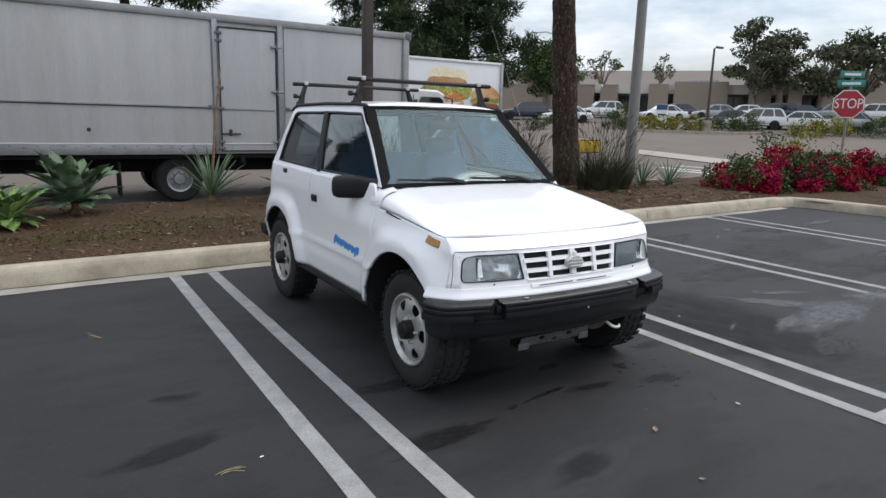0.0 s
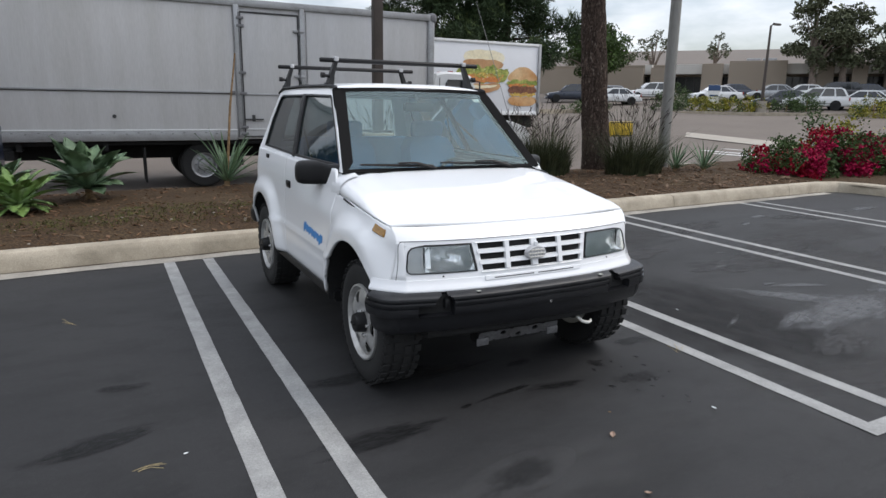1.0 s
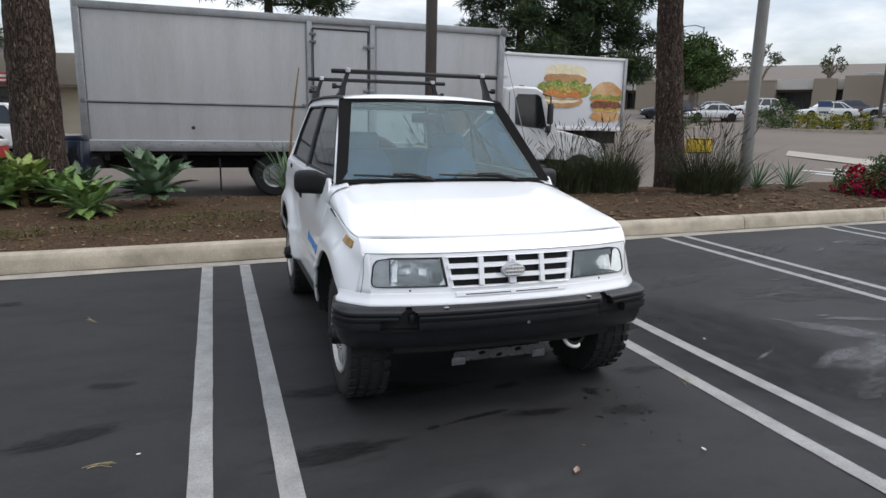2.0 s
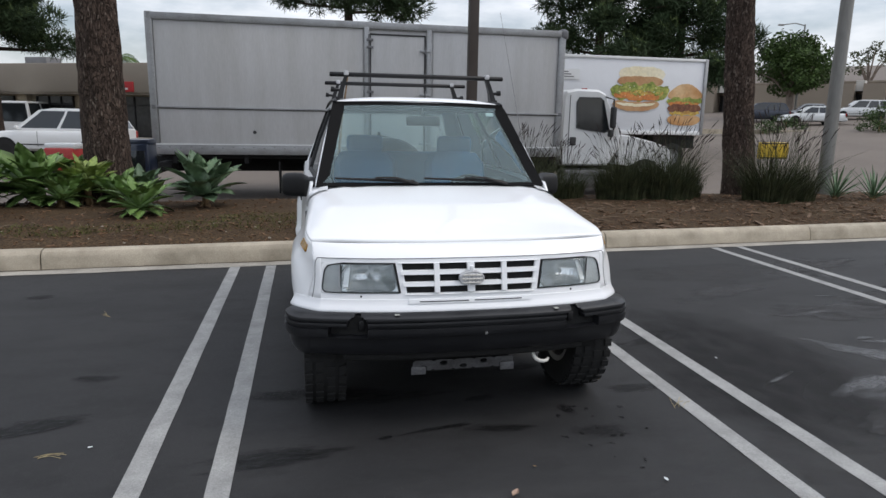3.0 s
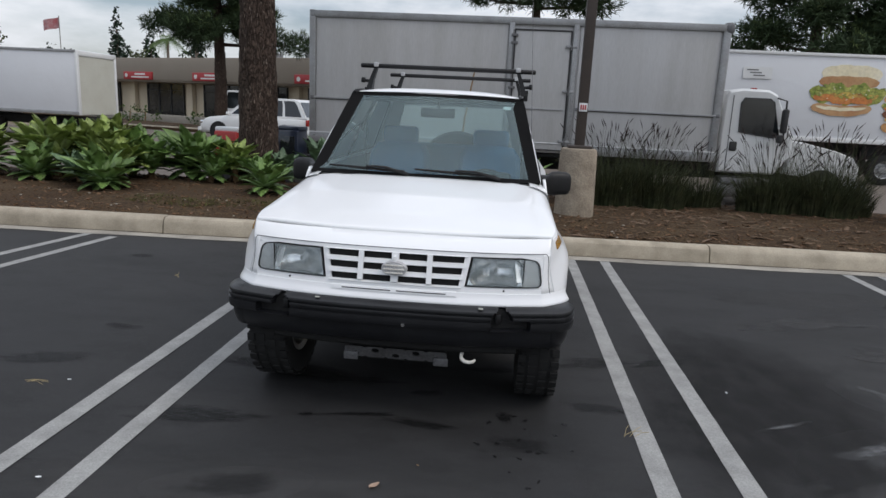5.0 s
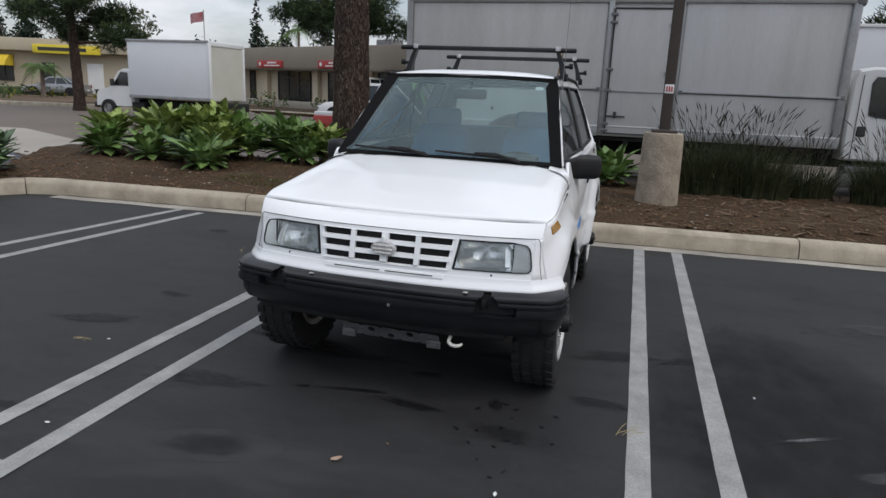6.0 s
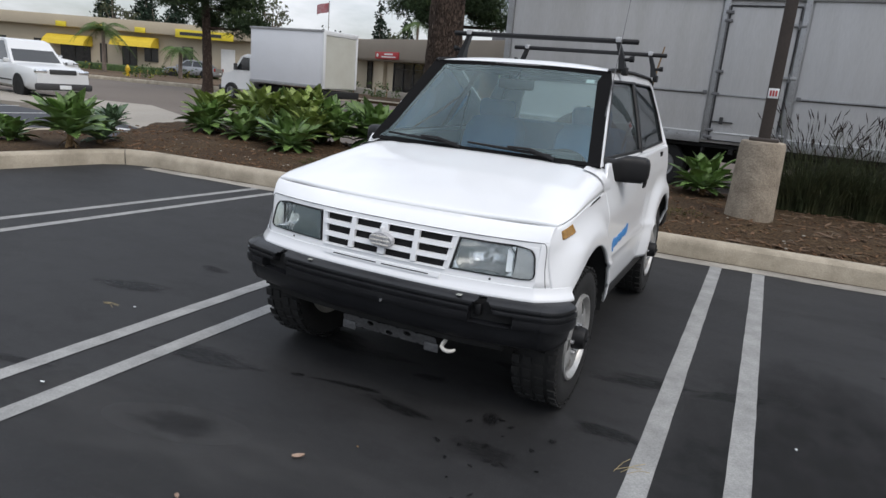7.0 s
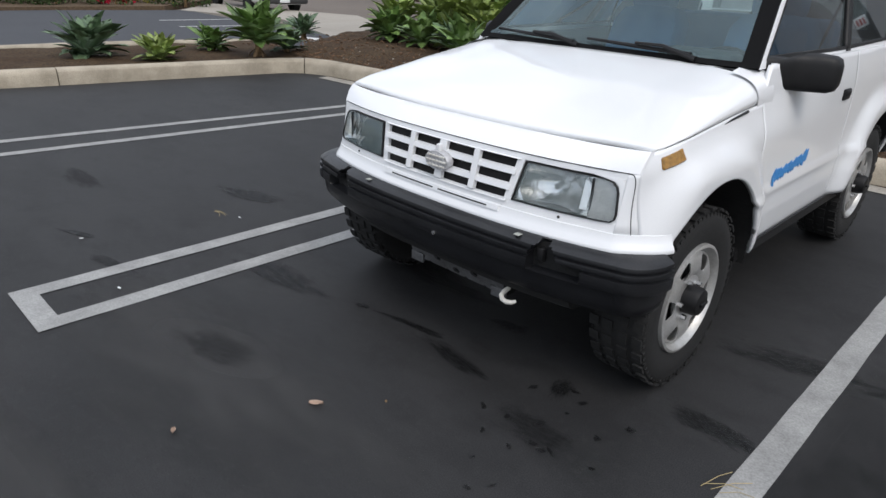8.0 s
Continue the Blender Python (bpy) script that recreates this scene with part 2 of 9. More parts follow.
ASPHALT = asphalt("lot_asphalt", (0.0160, 0.0160, 0.0168), (0.028, 0.0278, 0.0280), (0.0092, 0.0092, 0.0095))
STREET = material("street_asphalt", (0.142, 0.119, 0.100), 0.9, grain=(160, 0.12), stain=(0.25, 0.4, (0.10, 0.086, 0.075)), bump=(220, 0.4), spec=0.3)
DRIVE = material("drive_asphalt", (0.05, 0.053, 0.06), 0.85, grain=(200, 0.15), stain=(0.3, 0.4, (0.05, 0.05, 0.055)), bump=(220, 0.4), spec=0.3)
CONCRETE = material("kerb_concrete", (0.40, 0.350, 0.272), 0.9, grain=(120, 0.10), stain=(3.0, 0.6, (0.16, 0.138, 0.10)), bump=(90, 0.45), rand=0.08)
PAVING = material("pale_concrete", (0.33, 0.30, 0.255), 0.9, grain=(90, 0.08), stain=(0.7, 0.4, (0.23, 0.205, 0.17)), bump=(120, 0.3), rand=0.05)
GUTTER = material("gutter_concrete", (0.36, 0.335, 0.29), 0.9, grain=(120, 0.14), stain=(2.2, 0.65, (0.13, 0.12, 0.105)), bump=(120, 0.4))
LINE_PAINT = material("road_paint", (0.30, 0.30, 0.29), 0.75, grain=(140, 0.12), stain=(6.0, 0.6, (0.15, 0.15, 0.147)), bump=(200, 0.5))
WHITE_LINE = material("white_road_paint", (0.62, 0.62, 0.60), 0.75, grain=(140, 0.08), stain=(5.0, 0.35, (0.35, 0.35, 0.34)), bump=(200, 0.4))
SOIL = material("mulch", (0.046, 0.027, 0.0135), 0.95, grain=(38, 0.45), stain=(1.4, 0.6, (0.075, 0.051, 0.027)), bump=(42, 1.0), spec=0.2)
DIRT = material("dry_ground", (0.115, 0.080, 0.052), 0.95, grain=(20, 0.2), stain=(0.2, 0.5, (0.07, 0.055, 0.034)), bump=(30, 0.8), spec=0.2)
STAIN = soft_mark("oil_stain", (0.006, 0.006, 0.0065), 0.6, 0.92)

# ---- ground, street, lot, planting beds ----
KERB_SLOPE = 0.062


def kerb_y(x):
    """The foot of the kerb behind the car."""
    return 2.50 + KERB_SLOPE * x


def rise(x, y):
    """The ground climbs gently towards the far buildings across the street."""
    u = 0.79 * x + 0.61 * y
    w = max(0.0, u - 24.0)
    return 0.08 * w * w / (w + 14.0)


def ground_z(x, y):
    return -0.12 + rise(x, y)


def coords(stops):
    out = []
    for (a, b, n) in stops:
        out += [lerp(a, b, i / n) for i in range(n)]
    return out + [stops[-1][1]]


XS = coords([(-1500, -200, 6), (-200, -60, 8), (-60, 140, 66), (140, 400, 8), (400, 1500, 6)])
YS = coords([(-600, -40, 5), (-40, 140, 60), (140, 400, 8), (400, 1500, 6)])
bm = B()
rows = [[bm.verts.new((x, y, ground_z(x, y))) for y in YS] for x in XS]
for i in range(len(XS) - 1):
    for j in range(len(YS) - 1):
        bm.faces.new((rows[i][j], rows[i + 1][j], rows[i + 1][j + 1], rows[i][j + 1]))
single("ground", bm, STREET, "brown-grey asphalt street running to the horizon", "ground", "structure")


def flat(name, outline, z, mat, label, category, thick=0.0, rising=False):
    """A flat sheet or slab of ground from an outline."""
    bm = B()
    pts = [(x, y, z + (rise(x, y) if rising else 0)) for x, y in outline]
    if thick:
        add_prism(bm, pts, (0, 0, -thick))
    else:
        bm.faces.new([bm.verts.new(p) for p in pts])
    return single(name, bm, mat, label, category, "structure", smooth=0)


LEFT_KERB = [(-6.05, 2.13), (-6.32, 2.02), (-6.50, 1.80), (-6.58, 1.4), (-7.05, -1.4), (-8.2, -8.0), (-11, -26)]
RIGHT_KERB = [(9.9, 3.11), (10.25, 3.02), (10.42, 2.7), (10.55, 1.4), (11.0, -4), (12, -26)]
lot = [(x, y) for x, y in LEFT_KERB[::-1]] + RIGHT_KERB
flat("parking_lot", [(x * 1.0, y + 0.02) for x, y in lot], 0.0, ASPHALT, "dark worn asphalt of the parking lot", "parking lot", 0.3)


def offset_path(pts, d):
    """The path moved sideways by d to the left of its direction."""
    out = []
    for i, p in enumerate(pts):
        a, b = Vector(pts[max(i - 1, 0)]), Vector(pts[min(i + 1, len(pts) - 1)])
        t = (b - a).normalized()
        out.append((p[0] - t.y * d, p[1] + t.x * d))
    return out


def resample(pts, step):
    """Cuts a path into pieces of about one length; each piece is a list of points."""
    pieces, piece, left = [], [Vector(pts[0])], step
    for a, b in zip(pts, pts[1:]):
        a, b = Vector(a), Vector(b)
        while (b - a).length > left:
            a = a + (b - a).normalized() * left
            piece.append(a)
            pieces.append(piece)
            piece, left = [a], step
        left -= (b - a).length
        if (piece[-1] - b).length > 0.01:
            piece.append(b)
    if len(piece) > 1:
        pieces.append(piece)
    return pieces


KERB_SECTION = [(0.0, -0.15), (0.0, 0.0), (0.018, 0.118), (0.030, 0.150), (0.052, 0.172), (0.080, 0.184), (0.165, 0.190), (0.178, 0.182), (0.18, -0.15)]


def kerb_line(name, path, step, label, mat=CONCRETE, section=KERB_SECTION, z=0.0, start=0.0):
    """A kerb cast in lengths, each with its own joint."""
    owner = thing(name, label, "kerb", kind="structure")
    for piece in resample(path, step):
        n = len(piece)
        pts = [tuple(p) for p in piece]
        # joint gap
        a, b = Vector(pts[0]), Vector(pts[1])
        pts[0] = tuple(a + (b - a).normalized() * 0.006)
        a, b = Vector(pts[-1]), Vector(pts[-2])
        pts[-1] = tuple(a + (b - a).normalized() * 0.006)
        bm = B()
        wob = [random.uniform(-0.004, 0.004) for _ in section]
        fine = []
        for p, q in zip(pts, pts[1:]):
            k = max(1, int((Vector(q) - Vector(p)).length / 0.5))
            fine += [tuple(Vector(p).lerp(Vector(q), i / k)) for i in range(k)]
        fine.append(pts[-1])
        lines = [offset_path(fine, d) for d, _ in section]
        add_rings(bm, [[(lines[k][i][0], lines[k][i][1], z + section[k][1] + wob[k] + random.uniform(-0.002, 0.002)) for k in range(len(section))] for i in range(len(fine))])
        part("kerb_stone", bm, mat, owner, smooth=24)
    return owner


main_kerb = [(x, kerb_y(x)) for x in (9.6, 6, 3, 0, -3, -5.75)]
kerb_line("kerb_lot", RIGHT_KERB[::-1] + main_kerb + LEFT_KERB, 3.05, "worn tan concrete kerb round the parking lot", section=[(-d, z) for d, z in KERB_SECTION])

# the shallow gutter strip at the kerb's foot
bm = B()
add_grid(bm, lambda u, v: (lerp(-5.9, 9.9, u), kerb_y(lerp(-5.9, 9.9, u)) + 0.02 - v * 0.22 + 0.012 * math.sin(lerp(-5.9, 9.9, u) * 5) * v, 0.005), 60, 1)
single("gutter", bm, GUTTER, "stained pale concrete strip at the foot of the kerb", "gutter", "structure")

bm = B()
add_grid(bm, lambda u, v: (lerp(-5.9, 9.9, u), kerb_y(lerp(-5.9, 9.9, u)) + 0.004 - v * (0.018 + 0.008 * math.sin(u * 90)), 0.009), 160, 1)
single("gutter_joint", bm, SOIL, "dirt-filled joint between kerb and gutter", "joint", "structure")


def soil(x, y):
    """Height of the mulch in the bed behind the kerb."""
    d = y - kerb_y(x) - 0.2
    back = 6.45 + 0.05 * x - y
    e = max(0.0, min(1.0, d / 0.8, back / 0.6))
    return 0.165 + 0.09 * e + 0.035 * noise.noise(Vector((x * 0.9, y * 0.9, 0))) * e + 0.02 * noise.noise(Vector((x * 3.5, y * 3.5, 4)))


def bed_left(y):
    return table(y, [(2.0, -6.5), (2.6, -7.2), (5.0, -8.9), (6.3, -9.3)])


bm = B()
add_grid(bm, lambda u, v: (lambda y0, y1: (lambda x: (x, lerp(kerb_y(x) + 0.18, 6.5 + 0.05 * x, v), soil(x, lerp(kerb_y(x) + 0.18, 6.5 + 0.05 * x, v))))(lerp(bed_left(lerp(2.5, 6.3, v)), 10.3, u)))(0, 0), 260, 60)
single("planting_bed", bm, SOIL, "planting bed of brown bark mulch behind the kerb", "planting bed", "structure", smooth=60)
bm = B()
add_grid(bm, lambda u, v: (lambda y: (lambda x0: (x0 - 0.15 - v * 2.25, y, 0.172 + 0.03 * noise.noise(Vector((x0 * 2 - v * 5, y * 2, 0)))))(table(-y, [(-2.9, -6.62), (-1.4, -6.58), (1.4, -7.05), (8, -8.2), (26, -11)])))(lerp(2.9, -26, u)), 160, 16)
single("planting_bed_side", bm, SOIL, "narrow mulch bed between the lot and the drive", "planting bed", "structure", smooth=60)
bm = B()
add_grid(bm, lambda u, v: (lambda y: (table(-y, [(-3.1, 10.3), (-1.4, 10.7), (4, 11.15), (26, 12.15)]) + v * lerp(4.5, 3, u), y, 0.14 + 0.25 * math.sin(min(1, v * 1.4) * 1.57) * 0.4 + 0.03 * noise.noise(Vector((v * 9, y * 2, 7)))))(lerp(6.9, -26, u)), 160, 20)
single("planting_bed_corner", bm, SOIL, "mulch bed at the corner under the flowering shrub", "planting bed", "structure", smooth=60)
back_kerb = [(x, 6.5 + 0.05 * x) for x in (-9.2, -6, -3, 0, 3, 6, 10, 12)]
kerb_line("kerb_street", back_kerb, 3.0, "grey concrete kerb along the street", z=-0.09)
kerb_line("kerb_drive", [(-8.35, -26), (-9.5, -8), (-9.45, 0), (-9.1, 2.2), (-8.6, 3.2)], 3.0, "pale concrete kerb beside the drive", z=0.0)

flat("drive", [(-19.5, -26), (-19.7, 2.5), (-19, 6.2), (-10.2, 5.6), (-8.7, 4.0), (-9.2, 2.2), (-9.5, 0), (-9.6, -26)], -0.02, DRIVE, "blue-grey asphalt drive beside the lot", "drive", 0.3)
flat("sidewalk_apron", [(-22, 8.6), (-15.6, 10.2), (-9.1, 6.9), (-8.85, 4.7), (-10.2, 5.4), (-15, 7.1), (-19.0, 6.0)], -0.01, PAVING, "pale concrete driveway apron and sidewalk", "sidewalk", 0.3)
flat("slope_bed", [(-60, -26), (-60, 12), (-24, 9.6), (-19.9, 5.9), (-20.0, 2.5), (-20, -26)], 0.05, DIRT, "bare brown planted slope beyond the drive", "planting bed", 0.4)


def paint_line(x, y0, y1, width=0.1, mat=LINE_PAINT, x1=None):
    x1 = x if x1 is None else x1
    bm = B()
    ragged = [random.uniform(-0.0018, 0.0018) for _ in range(90)]
    add_grid(bm, lambda u, v: (lerp(x, x1, u) + (v - 0.5) * (width + ragged[int(u * 40)]) + ragged[int(u * 40) + 41] * 0.7, lerp(y0, y1, u), 0.004), 40, 1)
    return single("parking_line", bm, mat, "worn pale grey painted parking line", "parking line", "structure", "parking lines")


for xa, xb, y0, y1 in ((-1.49, -1.138, -2.75, 2.2), (1.248, 1.61, -2.75, 2.38), (4.17, 4.54, -2.6, 2.55), (7.22, 7.62, -2.5, 2.74)):
    paint_line(xa, y0, y1)
    paint_line(xb, y0 + 0.0, y1 + 0.02)
    bm = B()
    add_grid(bm, lambda u, v: (lerp(xa - 0.05, xb + 0.05, u), y0 - 0.003 + v * 0.1, 0.0045), 6, 1)
    single("parking_line", bm, LINE_PAINT, "worn painted end bar of a stall line", "parking line", "structure", "parking lines")
paint_line(-4.60, -2.95, 2.08, x1=-4.02)
paint_line(-4.14, -2.95, 1.98, x1=-3.69)

# ---- the small white off-road car ----
PAINT = material("white_car_paint", (0.78, 0.79, 0.80), 0.32, grain=(300, 0.01), stain=(2.2, 0.06, (0.55, 0.53, 0.50)), bump=(4, 0.0), coat=0.6)
BLACK_TRIM = material("black_plastic", (0.008, 0.008, 0.0085), 0.48, grain=(220, 0.15), stain=(3, 0.3, (0.016, 0.016, 0.017)), bump=(350, 0.25), spec=0.3)
BUMPER = material("faded_bumper_plastic", (0.0090, 0.0093, 0.0108), 0.32, grain=(150, 0.18), stain=(6, 0.4, (0.020, 0.021, 0.023)), bump=(260, 0.3), spec=0.4)
MATT_BLACK = material("matt_black_paint", (0.006, 0.006, 0.0062), 0.75, grain=(120, 0.1), stain=(3, 0.2, (0.010, 0.010, 0.010)), bump=(120, 0.05), spec=0.08)
RUBBER = material("tyre_rubber", (0.0080, 0.0080, 0.0080), 0.82, grain=(90, 0.2), stain=(8, 0.35, (0.014, 0.0135, 0.0125)), bump=(180, 0.3))
DARK = material("underbody_black", (0.008, 0.008, 0.008), 0.9, grain=(40, 0.2), bump=(60, 0.3))
RIM = material("silver_steel_rim", (0.52, 0.52, 0.51), 0.38, 0.55, grain=(120, 0.05), stain=(9, 0.45, (0.22, 0.20, 0.17)), bump=(90, 0.1))
CHROME = material("dull_chrome", (0.6, 0.6, 0.6), 0.25, 0.9, grain=(90, 0.05), stain=(12, 0.3, None), bump=(60, 0.05))
PEWTER = material("pewter_plastic", (0.42, 0.42, 0.43), 0.42, 0.3, grain=(200, 0.1), stain=(30, 0.4, (0.75, 0.75, 0.75)), bump=(80, 0.2))
WORN_METAL = material("dull_steel_plate", (0.16, 0.16, 0.165), 0.55, 0.4, grain=(80, 0.15), stain=(9, 0.5, (0.06, 0.055, 0.05)), bump=(90, 0.3))
WHITE_ENAMEL = material("white_enamel", (0.72, 0.71, 0.66), 0.4, grain=(80, 0.06), stain=(14, 0.3, (0.4, 0.3, 0.2)), bump=(60, 0.1))
AMBER = material("amber_lens", (0.30, 0.145, 0.010), 0.25, grain=(90, 0.15), stain=(25, 0.3, None), bump=(120, 0.5), coat=0.5)
REFLECTOR = material("lamp_reflector", (0.80, 0.81, 0.82), 0.14, 0.95, grain=(40, 0.03), stain=(6, 0.2, (0.4, 0.4, 0.41)), bump=(34, 0.16), stretch=(2.2, 1, 0.25))
DECAL_BLUE = material("blue_decal", (0.035, 0.24, 0.58), 0.4, grain=(120, 0.15), stain=(20, 0.3, (0.02, 0.1, 0.3)), bump=(60, 0.0))
SEAT = material("blue_grey_cloth", (0.06, 0.18, 0.36), 0.95, grain=(60, 0.06), stain=(5, 0.3, None), bump=(150, 0.0))
INTERIOR = material("grey_interior_plastic", (0.045, 0.055, 0.058), 0.75, grain=(150, 0.15), stain=(5, 0.3, None), bump=(120, 0.3))
LINING = material("pale_head_lining", (0.28, 0.28, 0.27), 0.9, grain=(150, 0.1), bump=(120, 0.3))
WORN_TAPE = material("worn_tape", (0.34, 0.35, 0.32), 0.7, grain=(80, 0.15), stain=(40, 0.5, None), bump=(60, 0.2))
PAPER = material("pale_sticker", (0.7, 0.72, 0.72), 0.6, grain=(80, 0.05), bump=(40, 0.0))
# the windshield's pale film paints in reflected sky haze besides its dusty surface
WINDSHIELD = glass("windshield_glass", (0.66, 0.83, 0.82), 0.03, 0.11, 1.5, (0.80, 0.97, 1.0))
SIDE_GLASS = glass("tinted_side_glass", (0.24, 0.30, 0.31), 0.02, 0.015, 1.52)
REAR_GLASS = glass("rear_glass", (0.85, 0.9, 0.9), 0.02, 0.03, 1.5)
LAMP_GLEAM = material("lamp_gleam_silver", (0.92, 0.93, 0.94), 0.38, 0.9, grain=(40, 0.02), stain=(6, 0.1, (0.7, 0.7, 0.71)), bump=(40, 0.05))
LAMP_GLASS = glass("headlamp_glass", (0.95, 0.96, 0.96), 0.05, 0.05, 1.5)

ARCHES = ((-1.04, 0.36, 0.425), (1.09, 0.36, 0.425))


def sill_z(y):
    """Lower edge of the body side, lifted over each wheel."""
    z = table(y, [(-1.6, 0.60), (-1.40, 0.615), (-1.2, 0.39), (0.7, 0.395), (1.5, 0.43), (1.6, 0.5)])
    for yc, zc, r in ARCHES:
        if abs(y - yc) < r:
            z = max(z if yc > 0 or y > yc else 0.0, zc + math.sqrt(r * r - (y - yc) ** 2))
    return z


def ease(t):
    t = max(0.0, min(1.0, t))
    return t * t * (3 - 2 * t)


def side_x(y, z):
    """Half-width of the body side at a place along the car and a height."""
    x = table(z, [(0.36, 0.772), (0.42, 0.790), (0.52, 0.800), (0.600, 0.800), (0.618, 0.809), (0.632, 0.809), (0.645, 0.799), (0.72, 0.796), (0.86, 0.796), (0.98, 0.793), (1.06, 0.782), (1.13, 0.768)])
    # a flare runs round each wheel arch
    for yc, zc, r in ARCHES:
        d = math.hypot(y - yc, (z - zc) * 0.92)
        x += 0.046 * (1 - ease((d - r - 0.015) / 0.15)) * (1 - ease((z - 0.80) / 0.15))
    # the upper flanks draw in towards the bonnet
    x -= 0.035 * ease((z - 0.84) / 0.17) * max(0.0, min(1.0, (0.1 - y) / 0.7))
    if y < -1.22:
        x -= 0.085 * ((-1.22 - y) / 0.27) ** 2.4
    if y > 1.35:
        x -= 0.10 * ((y - 1.35) / 0.2) ** 2.2
    return x


def gap_z(y):
    """Height of the joint between fender and bonnet."""
    return table(y, [(-1.46, 0.914), (-1.3, 0.941), (-0.9, 0.974), (-0.63, 0.992)])


def sgn_pow(v, e):
    return math.copysign(abs(v) ** e, v)


def solid(ob, thick):
    mod = ob.modifiers.new("thickness", "SOLIDIFY")
    mod.thickness, mod.offset = thick, -1
    return ob


def side_panel(name, y0, y1, top, side, parent, nu, nv, label=""):
    bm = B()

    def at(u, v):
        y = lerp(y0, y1, u)
        z = lerp(sill_z(y), top(y), v)
        if y < -1.35 and z > 0.858:
            # the fender's front edge leans back under the bonnet
            y = max(y, -1.456 + (z - 0.858) * 0.75)
        return (side * side_x(y, z), y, z)
    add_grid(bm, at, nu, nv)
    ob = part(name, bm, PAINT, parent, label, smooth=40)
    # normals face outwards so that the thickness goes in
    me = ob.data
    if sum(p.normal.x * p.area for p in me.polygons) * side < 0:
        me.flip_normals()
    return solid(ob, 0.018)


def front_y(x, z):
    """Plane of the grille and the lamps, bowed in plan and leaning back."""
    return -1.585 + 0.078 * (abs(x) / 0.69) ** 2.6 + (z - 0.70) * 0.22


def slot_part(name, x0, x1, z0, z1, y_off, depth, mat, parent, label="", bev=0.003):
    """A small bar that follows the bowed front."""
    bm = B()
    n = max(1, int(abs(x1 - x0) / 0.05))
    rings = []
    for i in range(n + 1):
        x = lerp(x0, x1, i / n)
        rings.append([(x, front_y(x, z0) + y_off, z0), (x, front_y(x, z0) + y_off - depth, z0 + bev), (x, front_y(x, z1) + y_off - depth, z1 - bev), (x, front_y(x, z1) + y_off, z1)])
    add_rings(bm, rings)
    return part(name, bm, mat, parent, label, smooth=30)


def make_wheel(parent, x, y, side, name="wheel"):
    """Tyre with tread blocks, pressed steel rim and hub lock."""
    w = thing(name, "", "")
    for k in ("label", "category"):
        if k in w:
            del w[k]
    w.parent = parent
    w.location = (x, y, 0.345)
    R, W, RR = 0.345, 0.105, 0.205
    bm = B()
    prof = [(-0.085, RR - 0.006), (-0.098, RR + 0.02), (-0.106, RR + 0.065), (-0.104, RR + 0.10), (-0.094, R - 0.022), (-0.075, R - 0.010), (0, R - 0.008), (0.075, R - 0.010), (0.094, R - 0.022), (0.104, RR + 0.10), (0.106, RR + 0.065), (0.098, RR + 0.02), (0.085, RR - 0.006)]
    add_lathe(bm, prof, (0, 0, 0), "x", 56, close=True)
    tyre = part("tyre", bm, RUBBER, w, "worn black off-road tyre", smooth=40)
    bm = B()
    lugs = 66
    for k in range(lugs):
        a = 2 * math.pi * k / lugs
        rot = Matrix.Rotation(a, 4, "X")
        sh = 0.008 if k % 2 else -0.004
        for xo, wd, ln in ((-0.083, 0.036, 0.022), (-0.030, 0.038, 0.024), (0.026, 0.038, 0.024), (0.083, 0.036, 0.022)):
            add_box(bm, (xo, sh * (1 if xo > 0 else -1), R - 0.006), (wd, ln * 0.9, 0.008), m=rot)
        for s in (-1, 1):
            add_box(bm, (s * 0.0975, 0, R - 0.030), (0.006, 0.011, 0.022), m=rot)
    part("tread", bm, RUBBER, tyre, smooth=0)
    s = side
    bm = B()
    prof = [(0.090 * s, RR + 0.006), (0.104 * s, RR + 0.004), (0.107 * s, RR - 0.006), (0.096 * s, RR - 0.016), (0.082 * s, RR - 0.024), (0.060 * s, RR - 0.030), (0.040 * s, RR - 0.032), (-0.08 * s, RR - 0.030), (-0.088 * s, RR)]
    add_lathe(bm, prof, (0, 0, 0), "x", 48)
    rim = part("rim", bm, RIM, w, "silver pressed steel rim")
    # disc with six rounded slots
    bm = B()
    n = 6
    inner, outer = 0.085, RR - 0.026

    def disc_x(r):
        return s * table(r, [(0.085, 0.086), (0.105, 0.098), (0.130, 0.100), (0.158, 0.095), (0.182, 0.082)])

    def disc_at(w, r, d=0.0):
        return (disc_x(r) - s * d, r * math.cos(w), r * math.sin(w))
    for k in range(n):
        a0 = 2 * math.pi * k / n
        half = math.pi / n
        edge, slot = [], []
        for q in range(32):
            b = 2 * math.pi * (q + 0.5) / 32
            c, d = math.cos(b), math.sin(b)
            m = 1 / max(abs(c), abs(d))
            # sector rim, then a slot that widens outwards
            edge.append((a0 + half * c * m, lerp(inner, outer, (d * m + 1) / 2)))
            e = (abs(c) ** 3.2 + abs(d) ** 3.2) ** (-1 / 3.2)
            r = 0.141 + 0.029 * d * e
            slot.append((a0 + 0.27 * c * e * (0.82 + 0.18 * d * e), r))
        mid = [(lerp(x0, x1, 0.6), lerp(y0, y1, 0.6)) for (x0, y0), (x1, y1) in zip(edge, slot)]
        add_rings(bm, [[disc_at(w, r) for w, r in edge], [disc_at(w, r) for w, r in mid], [disc_at(w, r, 0.002) for w, r in slot], [disc_at(w, r, 0.006) for w, r in slot]], caps=False)
    bmesh.ops.remove_doubles(bm, verts=bm.verts, dist=1e-5)
